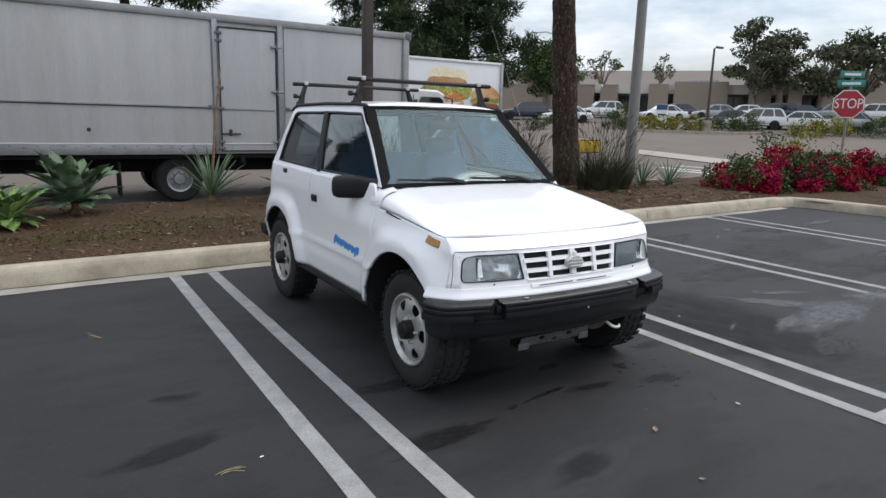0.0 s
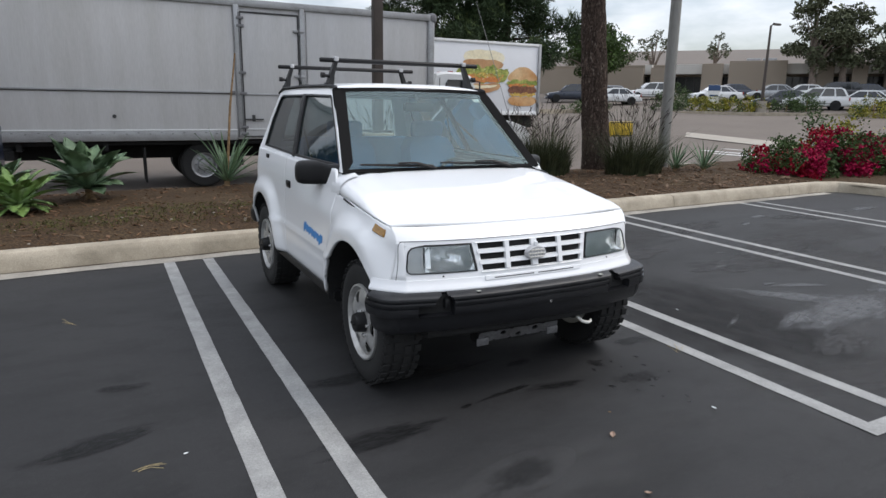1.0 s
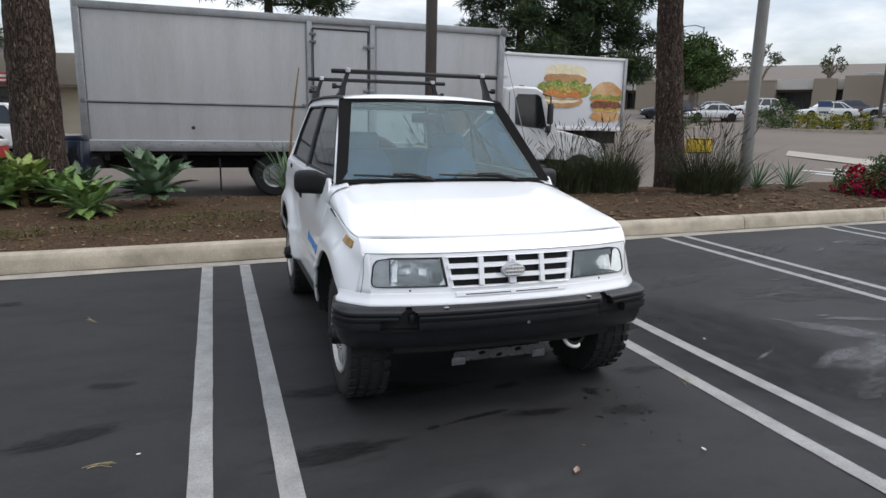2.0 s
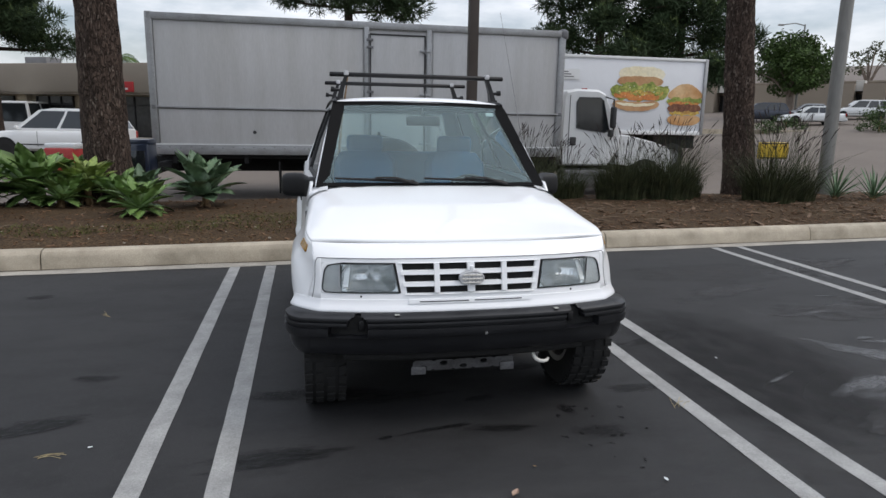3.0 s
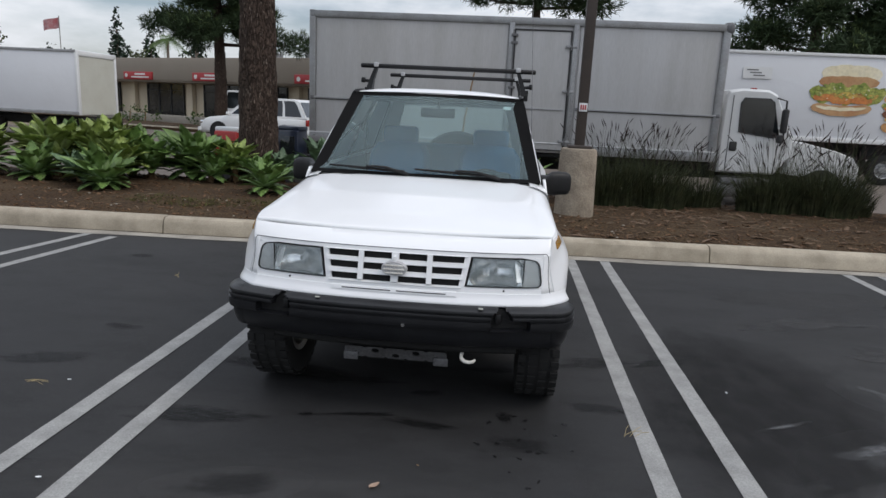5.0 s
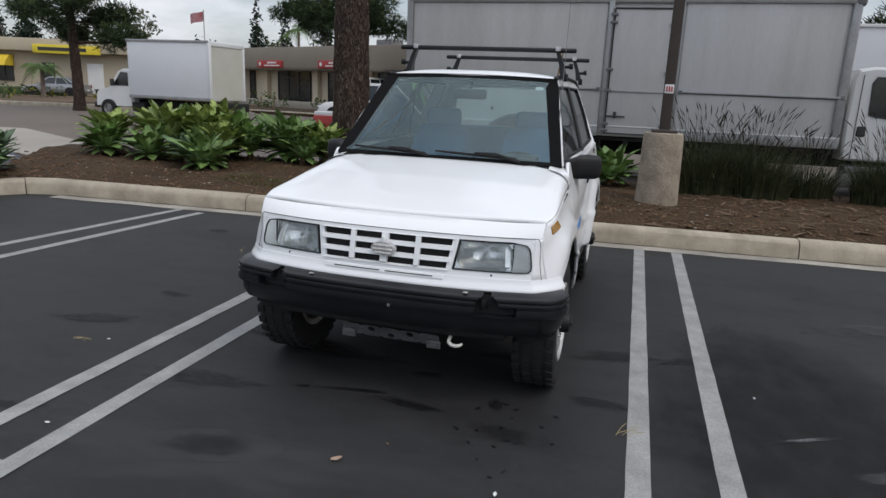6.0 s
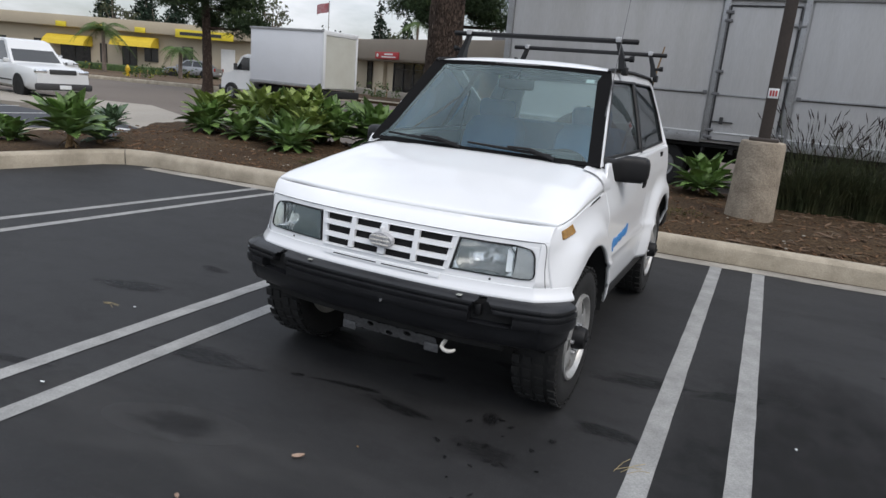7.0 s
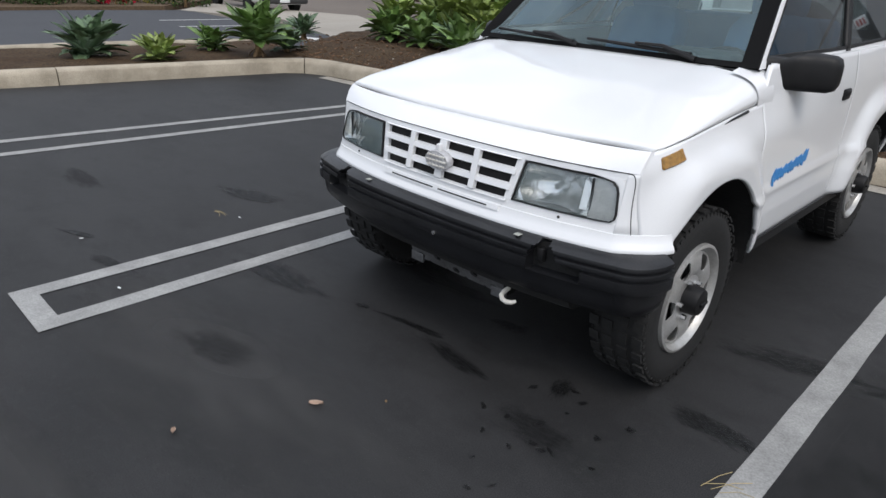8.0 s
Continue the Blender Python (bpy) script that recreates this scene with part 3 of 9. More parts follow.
    add_lathe(bm, [(0.070 * s, 0.0), (0.086 * s, 0.05), (0.088 * s, 0.088), (0.074 * s, 0.092)], (0, 0, 0), "x", 36)
    part("disc", bm, RIM, rim)
    # first disc blacks out the slots as shade inside the wheel; second is the drum
    bm = B()
    add_lathe(bm, [(0.050 * s, RR - 0.031), (0.056 * s, 0.10), (0.060 * s, 0.0)], (0, 0, 0), "x", 32)
    add_lathe(bm, [(0.02 * s, 0.12), (0.03 * s, 0.09), (0.03 * s, 0.0)], (0, 0, 0), "x", 24)
    part("drum_and_slot_shade", bm, DARK, rim)
    bm = B()
    add_lathe(bm, [(0.08 * s, 0.056), (0.125 * s, 0.054), (0.142 * s, 0.048), (0.147 * s, 0.036), (0.147 * s, 0.0)], (0, 0, 0), "x", 28)
    add_box(bm, (0.150 * s, 0, 0), (0.012, 0.05, 0.012), 0.003)
    part("hub_cap", bm, BLACK_TRIM, rim, "black hub lock cap")
    for k in range(5):
        a = 2 * math.pi * (k + 0.5) / 5
        bm = add_tube(B(), [(0.082 * s, 0.072 * math.cos(a), 0.072 * math.sin(a)), (0.106 * s, 0.072 * math.cos(a), 0.072 * math.sin(a))], [0.011, 0.009], 6)
        part("wheel_nut", bm, CHROME, rim)
    return w


def make_car():
    car = thing("off_road_car", "small white two-door off-road car with a black roof rack", "car")
    # body sides, each with its own front fender, door and rear quarter
    for s in (-1, 1):
        side_panel("front_fender", -1.458, -0.634, gap_z, s, car, 90, 30)
        door = side_panel("door", -0.631, 0.458, lambda y: table(y, [(-0.631, 0.995), (-0.56, 1.125), (0.6, 1.125)]), s, car, 56, 34, "white door with a blue decal")
        side_panel("rear_quarter", 0.462, 1.55, lambda y: 1.125, s, car, 84, 34)
        # black sill under the door
        bm = B()
        rings = []
        for i in range(15):
            y = lerp(-0.655, 0.735, i / 14)
            rings.append([(s * 0.74, y, 0.335), (s * 0.775, y, 0.332), (s * 0.792, y, 0.352), (s * 0.789, y, 0.392), (s * 0.775, y, 0.400), (s * 0.74, y, 0.400)])
        add_rings(bm, rings)
        part("sill", bm, BLACK_TRIM, car, "black rocker sill")
        # wheel wells
        for yc, zc, r in ARCHES:
            bm = B()
            add_grid(bm, lambda u, v: (s * lerp(side_x(yc + r * math.cos(lerp(-0.05, 3.12, u)), max(0.4, zc + r * math.sin(lerp(-0.05, 3.12, u)))) - 0.016, 0.45, v), yc + (r + 0.004) * math.cos(lerp(-0.05, 3.12, u)), zc + (r + 0.004) * math.sin(lerp(-0.05, 3.12, u))), 28, 3)
            part("wheel_well", bm, DARK, car)
        # greenhouse side: a white frame round the side glass
        def gx(z, y=0.4):
            taper = 0.034 * max(0.0, min(1.0, (0.25 - y) / 0.85)) * max(0.0, min(1.0, (1.60 - z) / 0.45))
            return s * (table(z, [(1.12, 0.742), (1.36, 0.660), (1.56, 0.581), (1.61, 0.552)]) - taper)
        out2 = [(-0.596, 1.105), (-0.368, 1.33), (-0.088, 1.572), (-0.04, 1.600), (0.45, 1.610), (1.30, 1.608), (1.38, 1.59), (1.42, 1.36), (1.45, 1.118), (0.4, 1.118)]
        inn2 = [(-0.548, 1.135), (-0.315, 1.355), (-0.062, 1.545), (-0.02, 1.562), (0.45, 1.570), (1.26, 1.566), (1.31, 1.545), (1.335, 1.36), (1.335, 1.150), (0.4, 1.135)]
        bm = B()
        fine_o, fine_i = [], []
        for L, F in ((out2, fine_o), (inn2, fine_i)):
            for a, b in zip(L, L[1:] + L[:1]):
                for k in range(5):
                    F.append((lerp(a[0], b[0], k / 5), lerp(a[1], b[1], k / 5)))
        add_collar(bm, [(gx(z, y), y, z) for y, z in fine_o], [(gx(z, y), y, z) for y, z in fine_i], (-s * 0.025, 0, 0))
        part("window_frame", bm, PAINT, car, "white window surround and pillars", smooth=30)
        for ya, yb, yc2, yd in ((-0.585, -0.05, 0.585, 0.365), (0.405, 0.65, 1.325, 1.342)):
            # bottom front, top front, top rear, bottom rear
            bm = B()
            add_grid(bm, lambda u, v: (lambda y, z: (gx(z, y) - s * 0.012, y, z))(lerp(lerp(ya, yd, u), lerp(yb, yc2, u), v), lerp(1.128, 1.572, v)), 6, 8)
            p = part("side_window", bm, SIDE_GLASS, car, "dark tinted side window")
            p.visible_shadow = False
        bm = B()
        add_grid(bm, lambda u, v: (lambda y, z: (gx(z, y) + s * 0.003, y, z))(lerp(lerp(0.348, 0.58, v), lerp(0.415, 0.66, v), u), lerp(1.120, 1.572, v)), 3, 10)
        solid(part("door_pillar", bm, BLACK_TRIM, car, "black door pillar"), 0.02)
        # black rubber round the glass
        bm = B()
        add_collar(bm, [(gx(z, y) + s * 0.002, y, z) for y, z in fine_i], [(gx(lerp(z, 1.36, 0.06), lerp(y, 0.4, 0.022)) + s * 0.002, lerp(y, 0.4, 0.022), lerp(z, 1.36, 0.06)) for y, z in fine_i], (-s * 0.016, 0, 0))
        part("window_seal", bm, BLACK_TRIM, car)
        bm = B()
        add_rings(bm, [[(s * (side_x(y, 1.125) + 0.001), y, 1.119), (s * (side_x(y, 1.125) - 0.004), y, 1.126), (gx(1.12, y) - s * 0.02, y, 1.128), (gx(1.12, y) - s * 0.02, y, 1.112)] for y in [lerp(-0.53, 1.47, k / 24) for k in range(25)]])
        part("belt_ledge", bm, PAINT, car, smooth=40)
        # drip moulding from the base of the screen over the door to the tail
        pts = [(s * 0.566, -0.085, 1.600), (s * 0.560, -0.06, 1.612), (s * 0.556, 0.1, 1.622), (s * 0.556, 0.7, 1.628), (s * 0.556, 1.33, 1.618), (s * 0.57, 1.41, 1.58)]
        part("drip_moulding", add_tube(B(), pts, 0.013, 6), BLACK_TRIM, car, "black roof gutter moulding")
        # mirror
        rings = []
        for x, y, zc, hy, hz in ((0.685, -0.515, 1.080, 0.045, 0.070), (0.715, -0.490, 1.080, 0.052, 0.070), (0.742, -0.440, 1.082, 0.055, 0.062), (0.765, -0.385, 1.086, 0.058, 0.066), (0.785, -0.350, 1.088, 0.058, 0.073), (0.83, -0.330, 1.089, 0.056, 0.074), (0.88, -0.318, 1.088, 0.050, 0.071), (0.900, -0.314, 1.087, 0.042, 0.062), (0.910, -0.312, 1.086, 0.026, 0.042), (0.913, -0.312, 1.086, 0.010, 0.018)):
            rings.append([(s * x, y + hy * sgn_pow(math.cos(a), 0.55), zc + hz * sgn_pow(math.sin(a), 0.55)) for a in [2 * math.pi * k / 24 for k in range(24)]])
        mir = part("wing_mirror", add_rings(B(), rings), BLACK_TRIM, car, "black plastic wing mirror", smooth=50)
        part("mirror_glass", boxed((0, 0, 0), (0.11, 0.004, 0.105), m=pose(s * 0.838, -0.271, 1.088, 0, 0, -s * 6)), CHROME, mir, "mirror glass")
        # door handle, with its recess plate
        bm = boxed((s * (side_x(0.33, 0.938) + 0.003), 0.33, 0.938), (0.014, 0.095, 0.052), 0.006)
        h = part("door_handle", bm, BLACK_TRIM, door, "black door handle")
        part("handle_flap", boxed((s * (side_x(0.33, 0.938) + 0.010), 0.335, 0.944), (0.008, 0.07, 0.026), 0.003), BLACK_TRIM, h)
        part("quarter_vent", boxed((s * (side_x(1.03, 1.085) + 0.002), 1.03, 1.085), (0.01, 0.085, 0.035), 0.004), BLACK_TRIM, car, "small black vent")
        # blue brush-stroke decal on the door
        strokes = (((0.0, -0.46), (0.016, -0.50), (0.022, -0.18), (0.034, -0.30), (0.050, -0.24), (0.056, 0.10), (0.050, 0.44), (0.030, 0.34), (0.018, 0.50), (0.002, 0.30), (-0.008, 0.06)),
                   ((0.0, -0.30), (0.020, -0.44), (0.030, -0.20), (0.048, -0.40), (0.058, -0.10), (0.052, 0.30), (0.036, 0.20), (0.022, 0.42), (0.004, 0.34), (-0.006, 0.02)))
        for k in range(7):
            hgt = 0.074 if k in (0, 6) else (0.058, 0.066)[k % 2]
            y0 = -0.45 + 0.058 * (6 - k if s < 0 else k)
            zc = 0.688 + 0.0045 * ((6 - k if s < 0 else k) - 3)
            rows = []
            for dy, dz in strokes[k % 2]:
                y = y0 + (dy if s > 0 else 0.046 - dy) + 0.20 * hgt * dz * s
                z = zc + hgt * dz
                rows.append((s * (side_x(y, z) + 0.003), y, z))
            bm = B()
            add_prism(bm, rows, (-s * 0.002, 0, 0))
            part("decal_stroke", bm, DECAL_BLUE, door, "blue brush-stroke decal" if k == 0 else "", smooth=0)
        # side marker lamp, set along the fender
        bm = B()
        rings = []
        for y in (-1.388, -1.384, -1.354, -1.326, -1.294, -1.290):
            zc = 0.897 + (y + 1.339) * 0.20
            inner = -1.387 < y < -1.291
            k, o = (0.0185, 0.007) if inner else (0.015, 0.004)
            rings.append([(s * (side_x(y, zc - k) - 0.02), y, zc - k), (s * (side_x(y, zc - k) + o * 0.6), y, zc - k), (s * (side_x(y, zc - k) + o), y, zc - k + 0.006), (s * (side_x(y, zc + k) + o), y, zc + k - 0.006), (s * (side_x(y, zc + k) + o * 0.6), y, zc + k), (s * (side_x(y, zc + k) - 0.02), y, zc + k)])
        add_rings(bm, rings)
        part("side_marker_lamp", bm, AMBER, car, "amber side marker lens", smooth=25)
        # cowl vent at the base of the screen
        bm = B()
        add_tube(bm, [(s * (side_x(-0.96, 0.955) - 0.02 + 0.014), -0.98, 0.956), (s * (side_x(-0.8, 0.97) + 0.0), -0.78, 0.978)], 0.006, 5)
        part("fender_slot", bm, BLACK_TRIM, car)
    # bonnet: a shell whose edges turn down to the fenders
    bm = B()
    NS = 40

    def bonnet(u, v):
        s = math.sin(lerp(-1, 1, u) * math.pi / 2)
        y = lerp(-1.462 + 0.052 * abs(s) ** 2.6, -0.612 - 0.024 * (1 - s * s), v)
        xe = side_x(y, gap_z(y)) - 0.002
        ze = gap_z(y) + 0.005
        zt = table(y, [(-1.462, 0.921), (-1.43, 0.934), (-1.30, 0.968), (-1.0, 1.038), (-0.636, 1.098), (-0.598, 1.100)])
        k = (1 - abs(s) ** lerp(6, 11, v)) ** (1 / 2.2)
        z = ze + (zt - ze) * k + 0.010 * (1 - s * s) * min(1, (y + 1.462) / 0.2)
        yy = y + 0.006 * abs(s) ** 4 * (1 - v)
        # two soft pressings run along the bonnet
        z -= 0.004 * math.exp(-((abs(s) - 0.62) / 0.05) ** 2) * min(1, v * 4)
        return (s * xe, yy, z)
    add_grid(bm, bonnet, NS, 30)
    ob = part("bonnet", bm, PAINT, car, "white bonnet", smooth=40)
    if sum(p.normal.z for p in ob.data.polygons) < 0:
        ob.data.flip_normals()
    solid(ob, 0.014)
    # plan of the nose: the bowed face, then a rounded corner back to the fender
    def nose(t, z):
        sg, a = (1 if t >= 0 else -1), abs(t)
        if a <= 0.8:
            x = 0.70 * a / 0.8
            return Vector((sg * x, front_y(x, z), z))
        # rounded corner that leaves the face and meets the fender without a kink
        k = (a - 0.8) / 0.2
        x0, y0, sl = 0.70, front_y(0.70, z), (front_y(0.70, z) - front_y(0.69, z)) / 0.01
        x2, y2, m = side_x(-1.456, z) - 0.001, -1.456, (side_x(-1.446, z) - side_x(-1.456, z)) / 0.01
        xc = (x2 + m * (y0 - y2) - m * sl * x0) / (1 - m * sl)
        xc = min(max(xc, x0 + 0.004), x2 - 0.002)
        yc = min(y0 + sl * (xc - x0), y2)
        w0, w1, w2 = (1 - k) ** 2, 2 * k * (1 - k), k * k
        return Vector((sg * (w0 * x0 + w1 * xc + w2 * x2), w0 * y0 + w1 * yc + w2 * y2, z))

    LIP_X = side_x(-1.412, 0.922) - 0.001

    def lip(t):
        sg, a = (1 if t >= 0 else -1), abs(t)
        x = 0.70 * a / 0.8 if a <= 0.8 else lerp(0.70, LIP_X, (a - 0.8) / 0.2)
        s_ = x / LIP_X
        return Vector((sg * x, -1.467 + 0.055 * s_ ** 2.6, lerp(0.917, 0.924, s_ ** 6)))
    bm = B()
    rings = []
    for i in range(81):
        t = lerp(-1, 1, i / 80)
        p, q = lip(t), nose(t, 0.859)
        mid = p.lerp(q, 0.5) + Vector((0, -0.004, 0.006))
        rings.append([p + Vector((0, 0.03, -0.012)), p, mid, q, q + Vector((0, 0.03, -0.002))])
    # its ends tuck in behind the fenders
    for ring, at in ((rings[0], 0), (rings[-1], len(rings))):
        tuck = []
        for p in ring:
            y = p.y + 0.035
            tuck.append(Vector((math.copysign(side_x(y, p.z) - 0.004, p.x), y, p.z)))
        rings.insert(at, tuck)
    add_rings(bm, rings, closed=False, caps=False)
    part("nose_strip", bm, PAINT, car, smooth=50)
    # grille panel: a white surround with lamp openings, bars and a black sheet for the shade behind
    def panel_quad(name, x0, x1, x2, x3, z0, z1, mat=PAINT, y_off=0.0, depth=0.05, label=""):
        """x0, x1 along the lower edge; x2, x3 along the upper."""
        bm = B()
        n = 8
        rings = []
        for i in range(n + 1):
            lo, hi = lerp(x0, x1, i / n), lerp(x2, x3, i / n)
            rings.append([(lo, front_y(lo, z0) + y_off, z0), (hi, front_y(hi, z1) + y_off, z1), (hi, front_y(hi, z1) + y_off + depth, z1), (lo, front_y(lo, z0) + y_off + depth, z0)])
        add_rings(bm, rings)
        return part(name, bm, mat, car, label, smooth=40)
    panel_quad("grille_header", -0.70, 0.70, -0.70, 0.70, 0.838, 0.857)
    panel_quad("grille_base", -0.70, 0.70, -0.70, 0.70, 0.655, 0.697)
    for s in (-1, 1):
        # outer corner that wraps to the fender
        bm = B()
        rings = []
        for i in range(11):
            t = s * lerp(0.8, 0.998, i / 10)
            rings.append([nose(t, z) for z in (0.655, 0.70, 0.74, 0.78, 0.82, 0.845, 0.8575)])
        add_rings(bm, rings, closed=False, caps=False)
        ob = part("panel_corner", bm, PAINT, car, smooth=60)
        if sum(p.normal.y for p in ob.data.polygons) > 0:
            ob.data.flip_normals()
        solid(ob, 0.02)
        panel_quad("lamp_divider", *(sorted((s * 0.306, s * 0.334))), *(sorted((s * 0.330, s * 0.358))), 0.698, 0.838)
    seam = [nose(t * 0.82 / 20, 0.8575) for t in range(-20, 21)]
    bend = [(0.83 + 0.125 * math.sin(a), 0.785 + 0.0725 * math.cos(a)) for a in [math.pi / 2 * k / 10 for k in range(11)]]
    right = [nose(t, z) for t, z in bend + [(0.955, 0.74), (0.955, 0.70), (0.955, 0.66)]]
    left = [Vector((-p.x, p.y, p.z)) for p in right[::-1]]
    part("panel_seam", add_tube(B(), left + seam + right, 0.0016, 6), DARK, car, "dark joint round the grille panel")
    for s in (-1, 1):
        part("panel_screw", add_tube(B(), [(s * 0.52, front_y(0.52, 0.684) + 0.004, 0.684), (s * 0.52, front_y(0.52, 0.684) - 0.002, 0.684)], 0.005, 8), DARK, car)
    for s in (-1, 1):
        # white fillet between the lamp's rounded outer end and the panel corner
        bm = B()

        def lamp_end(z):
            return table(z, [(0.698, 0.64), (0.702, 0.684), (0.712, 0.697), (0.73, 0.699), (0.795, 0.689), (0.812, 0.682), (0.826, 0.668), (0.832, 0.640), (0.838, 0.60)])

        def fillet(u, v):
            z = table(v, [(0, 0.698), (0.1, 0.702), (0.2, 0.712), (0.3, 0.73), (0.5, 0.795), (0.65, 0.812), (0.8, 0.826), (0.9, 0.832), (1, 0.838)])
            x = lerp(lamp_end(z) - 0.001, 0.702, u)
            return (s * x, front_y(x, z) + 0.0006, z)
        add_grid(bm, fillet, 4, 40)
        ob = part("panel_fillet", bm, PAINT, car)
        if sum(p.normal.y for p in ob.data.polygons) > 0:
            ob.data.flip_normals()
        solid(ob, 0.012)
    # slatted grille: five uprights, four rails
    for z0, z1 in ((0.690, 0.698), (0.7275, 0.7505), (0.7815, 0.8045), (0.8345, 0.840)):
        w = 0.320 + (z0 - 0.70) * 0.18
        slot_part("grille_bar", -w, w, z0, z1, 0.008, 0.016, PAINT, car)
    for x, hw in ((-0.165, 0.0125), (0.0, 0.0175), (0.165, 0.0125)):
        slot_part("grille_upright", x - hw, x + hw, 0.70, 0.838, 0.006, 0.018, PAINT, car)
    # black sheet close behind the bars stands for the opening's shade
    bm = B()
    add_grid(bm, lambda u, v: (lerp(-0.345, 0.345, u), front_y(lerp(-0.345, 0.345, u), lerp(0.69, 0.842, v)) + 0.013, lerp(0.69, 0.842, v)), 8, 1)
    part("grille_shade", bm, DARK, car, "black sheet standing for the shade behind the grille")
    # oval emblem with raised cross ribs
    bm = B()
    prof = [(math.cos(a) * 0.062, math.sin(a) * 0.036) for a in [2 * math.pi * k / 28 for k in range(28)]]
    add_rings(bm, [[(x * k, -1.596 + d, 0.766 + z * k) for x, z in prof] for k, d in ((1.0, 0.02), (1.0, 0.0), (0.93, -0.008), (0.80, -0.006), (0.6, -0.009))])
    emblem = part("emblem", bm, PEWTER, car, "oval pewter-grey grille badge")
    for z in (0.748, 0.766, 0.784):
        half = 0.05 * math.sqrt(max(0.05, 1 - ((z - 0.766) / 0.036) ** 2))
        part("rib", boxed((0, -1.606, z), (half * 2, 0.006, 0.007), 0.002), WHITE_ENAMEL, emblem)
    part("emblem_stem", boxed((0, -1.588, 0.812), (0.018, 0.02, 0.030), 0.005), PAINT, emblem)
    for x in (-0.036, -0.018, 0.0, 0.018, 0.036):
        half = 0.029 * math.sqrt(max(0.05, 1 - (x / 0.062) ** 2))
        part("rib", boxed((x, -1.606, 0.766), (0.005, 0.005, half * 2), 0.0015), PEWTER, emblem)
    # headlamps
    for s in (-1, 1):
        lamp = thing("headlamp", "", "")
        for k in ("label", "category"):
            if k in lamp:
                del lamp[k]
        lamp.parent = car
        outline = [(0.340, 0.700), (0.364, 0.834), (0.52, 0.834), (0.640, 0.832), (0.668, 0.826), (0.682, 0.812), (0.689, 0.795), (0.699, 0.730), (0.697, 0.712), (0.684, 0.702), (0.65, 0.700), (0.52, 0.700)]
        n = len(outline)
        cx, cz = 0.53, 0.767

        def ring(off, k):
            return [(s * lerp(cx, x, k), front_y(lerp(cx, x, k), lerp(cz, z, k)) + off, lerp(cz, z, k)) for x, z in outline]
        bm = B()
        add_rings(bm, [ring(0.012, 1.0), ring(-0.004, 1.0), ring(-0.006, 0.972), ring(0.008, 0.966)], caps=False)
        part("bezel", bm, BLACK_TRIM, lamp, "dark lamp rim", smooth=30)
        bm = B()
        add_rings(bm, [ring(-0.001, 0.97), ring(-0.006, 0.85), ring(-0.008, 0.5), ring(-0.009, 0.05)], caps=True)
        p = part("lens", bm, LAMP_GLASS, lamp, "clear ribbed headlamp lens")
        p.visible_shadow = False
        # main reflector bowl and turn lamp bowl
        bm = B()

        def dish(u, v):
            z = lerp(0.705, 0.829, v)
            x = lerp(lerp(0.346, 0.366, v), 0.606, u)
            deep = 0.084 - (x - 0.478) ** 2 / (4 * 0.058) - (z - 0.767) ** 2 / (4 * 0.024)
            return (s * x, front_y(x, z) + max(0.007, deep), z)
        add_grid(bm, dish, 40, 20)
        for v, z in ((0.0, 0.704), (1.0, 0.830)):
            add_grid(bm, lambda u, w: (lambda p: (p[0], lerp(p[1], front_y(abs(p[0]), z) + 0.004, w), z))(dish(u, v)), 40, 2)
        part("reflector", bm, REFLECTOR, lamp, "bright lamp reflector", smooth=60)
        bm = B()
        turn = [(0.610, 0.702), (0.608, 0.831), (0.645, 0.830), (0.680, 0.812), (0.690, 0.78), (0.698, 0.73), (0.690, 0.704)]
        add_rings(bm, [[(s * lerp(0.65, x, k), front_y(lerp(0.65, x, k), lerp(0.767, z, k)) + off, lerp(0.767, z, k)) for x, z in turn] for k, off in ((1.0, 0.003), (0.93, 0.010), (0.3, 0.014))], caps=True)
        part("turn_lamp", bm, PEWTER, lamp, "grey-white turn lamp section", smooth=60)
        bm = add_tube(B(), [(s * 0.475, front_y(0.475, 0.767) + 0.085, 0.767), (s * 0.475, front_y(0.475, 0.767) + 0.03, 0.767)], [0.016, 0.010], 10)
        part("bulb", bm, CHROME, lamp)
        bm = B()
        add_box(bm, (s * 0.611, front_y(0.61, 0.767) - 0.001, 0.767), (0.004, 0.010, 0.126))
        part("lens_divider", bm, BLACK_TRIM, lamp)
        # added silver bar, tilted skyward, in place of the lens's upright bright reflection
        m = pose(s * 0.584, front_y(0.584, 0.767) + 0.016, 0.766, -28, 0, s * 18)
        part("gleam_bar", boxed((0, 0, 0), (0.026, 0.004, 0.098), 0.0015, 1, m), LAMP_GLEAM, lamp, "added silver bar standing for the bright reflection in the lamp")
    # white valance over the bumper, wrapping to the arches
    def plan(t, front, end_y, end_x, corner=0.78):
        """Path of a bumper section from one arch to the other; t from -1 to 1."""
        s = 1 if t >= 0 else -1
        a = abs(t)
        if a < 0.80:
            x = corner * 0.965 * a / 0.80
            return s * x, front + 0.085 * (x / 0.75) ** 2.8
        k = (a - 0.80) / 0.20
        x0 = corner * 0.965
        y0 = front + 0.085 * (x0 / 0.75) ** 2.8
        return s * lerp(x0, end_x, math.sin(k * math.pi / 2)), lerp(y0, end_y, 1 - math.cos(k * math.pi / 2) if k < 1 else 1)

    def sweep(section, front, end_y, end_x, n=72, pinch=None):
        rings = []
        for i in range(n + 1):
            t = lerp(-1, 1, i / n)
            x, y = plan(t, front, end_y, end_x)
            x1, y1 = plan(min(1, t + 0.01), front, end_y, end_x)
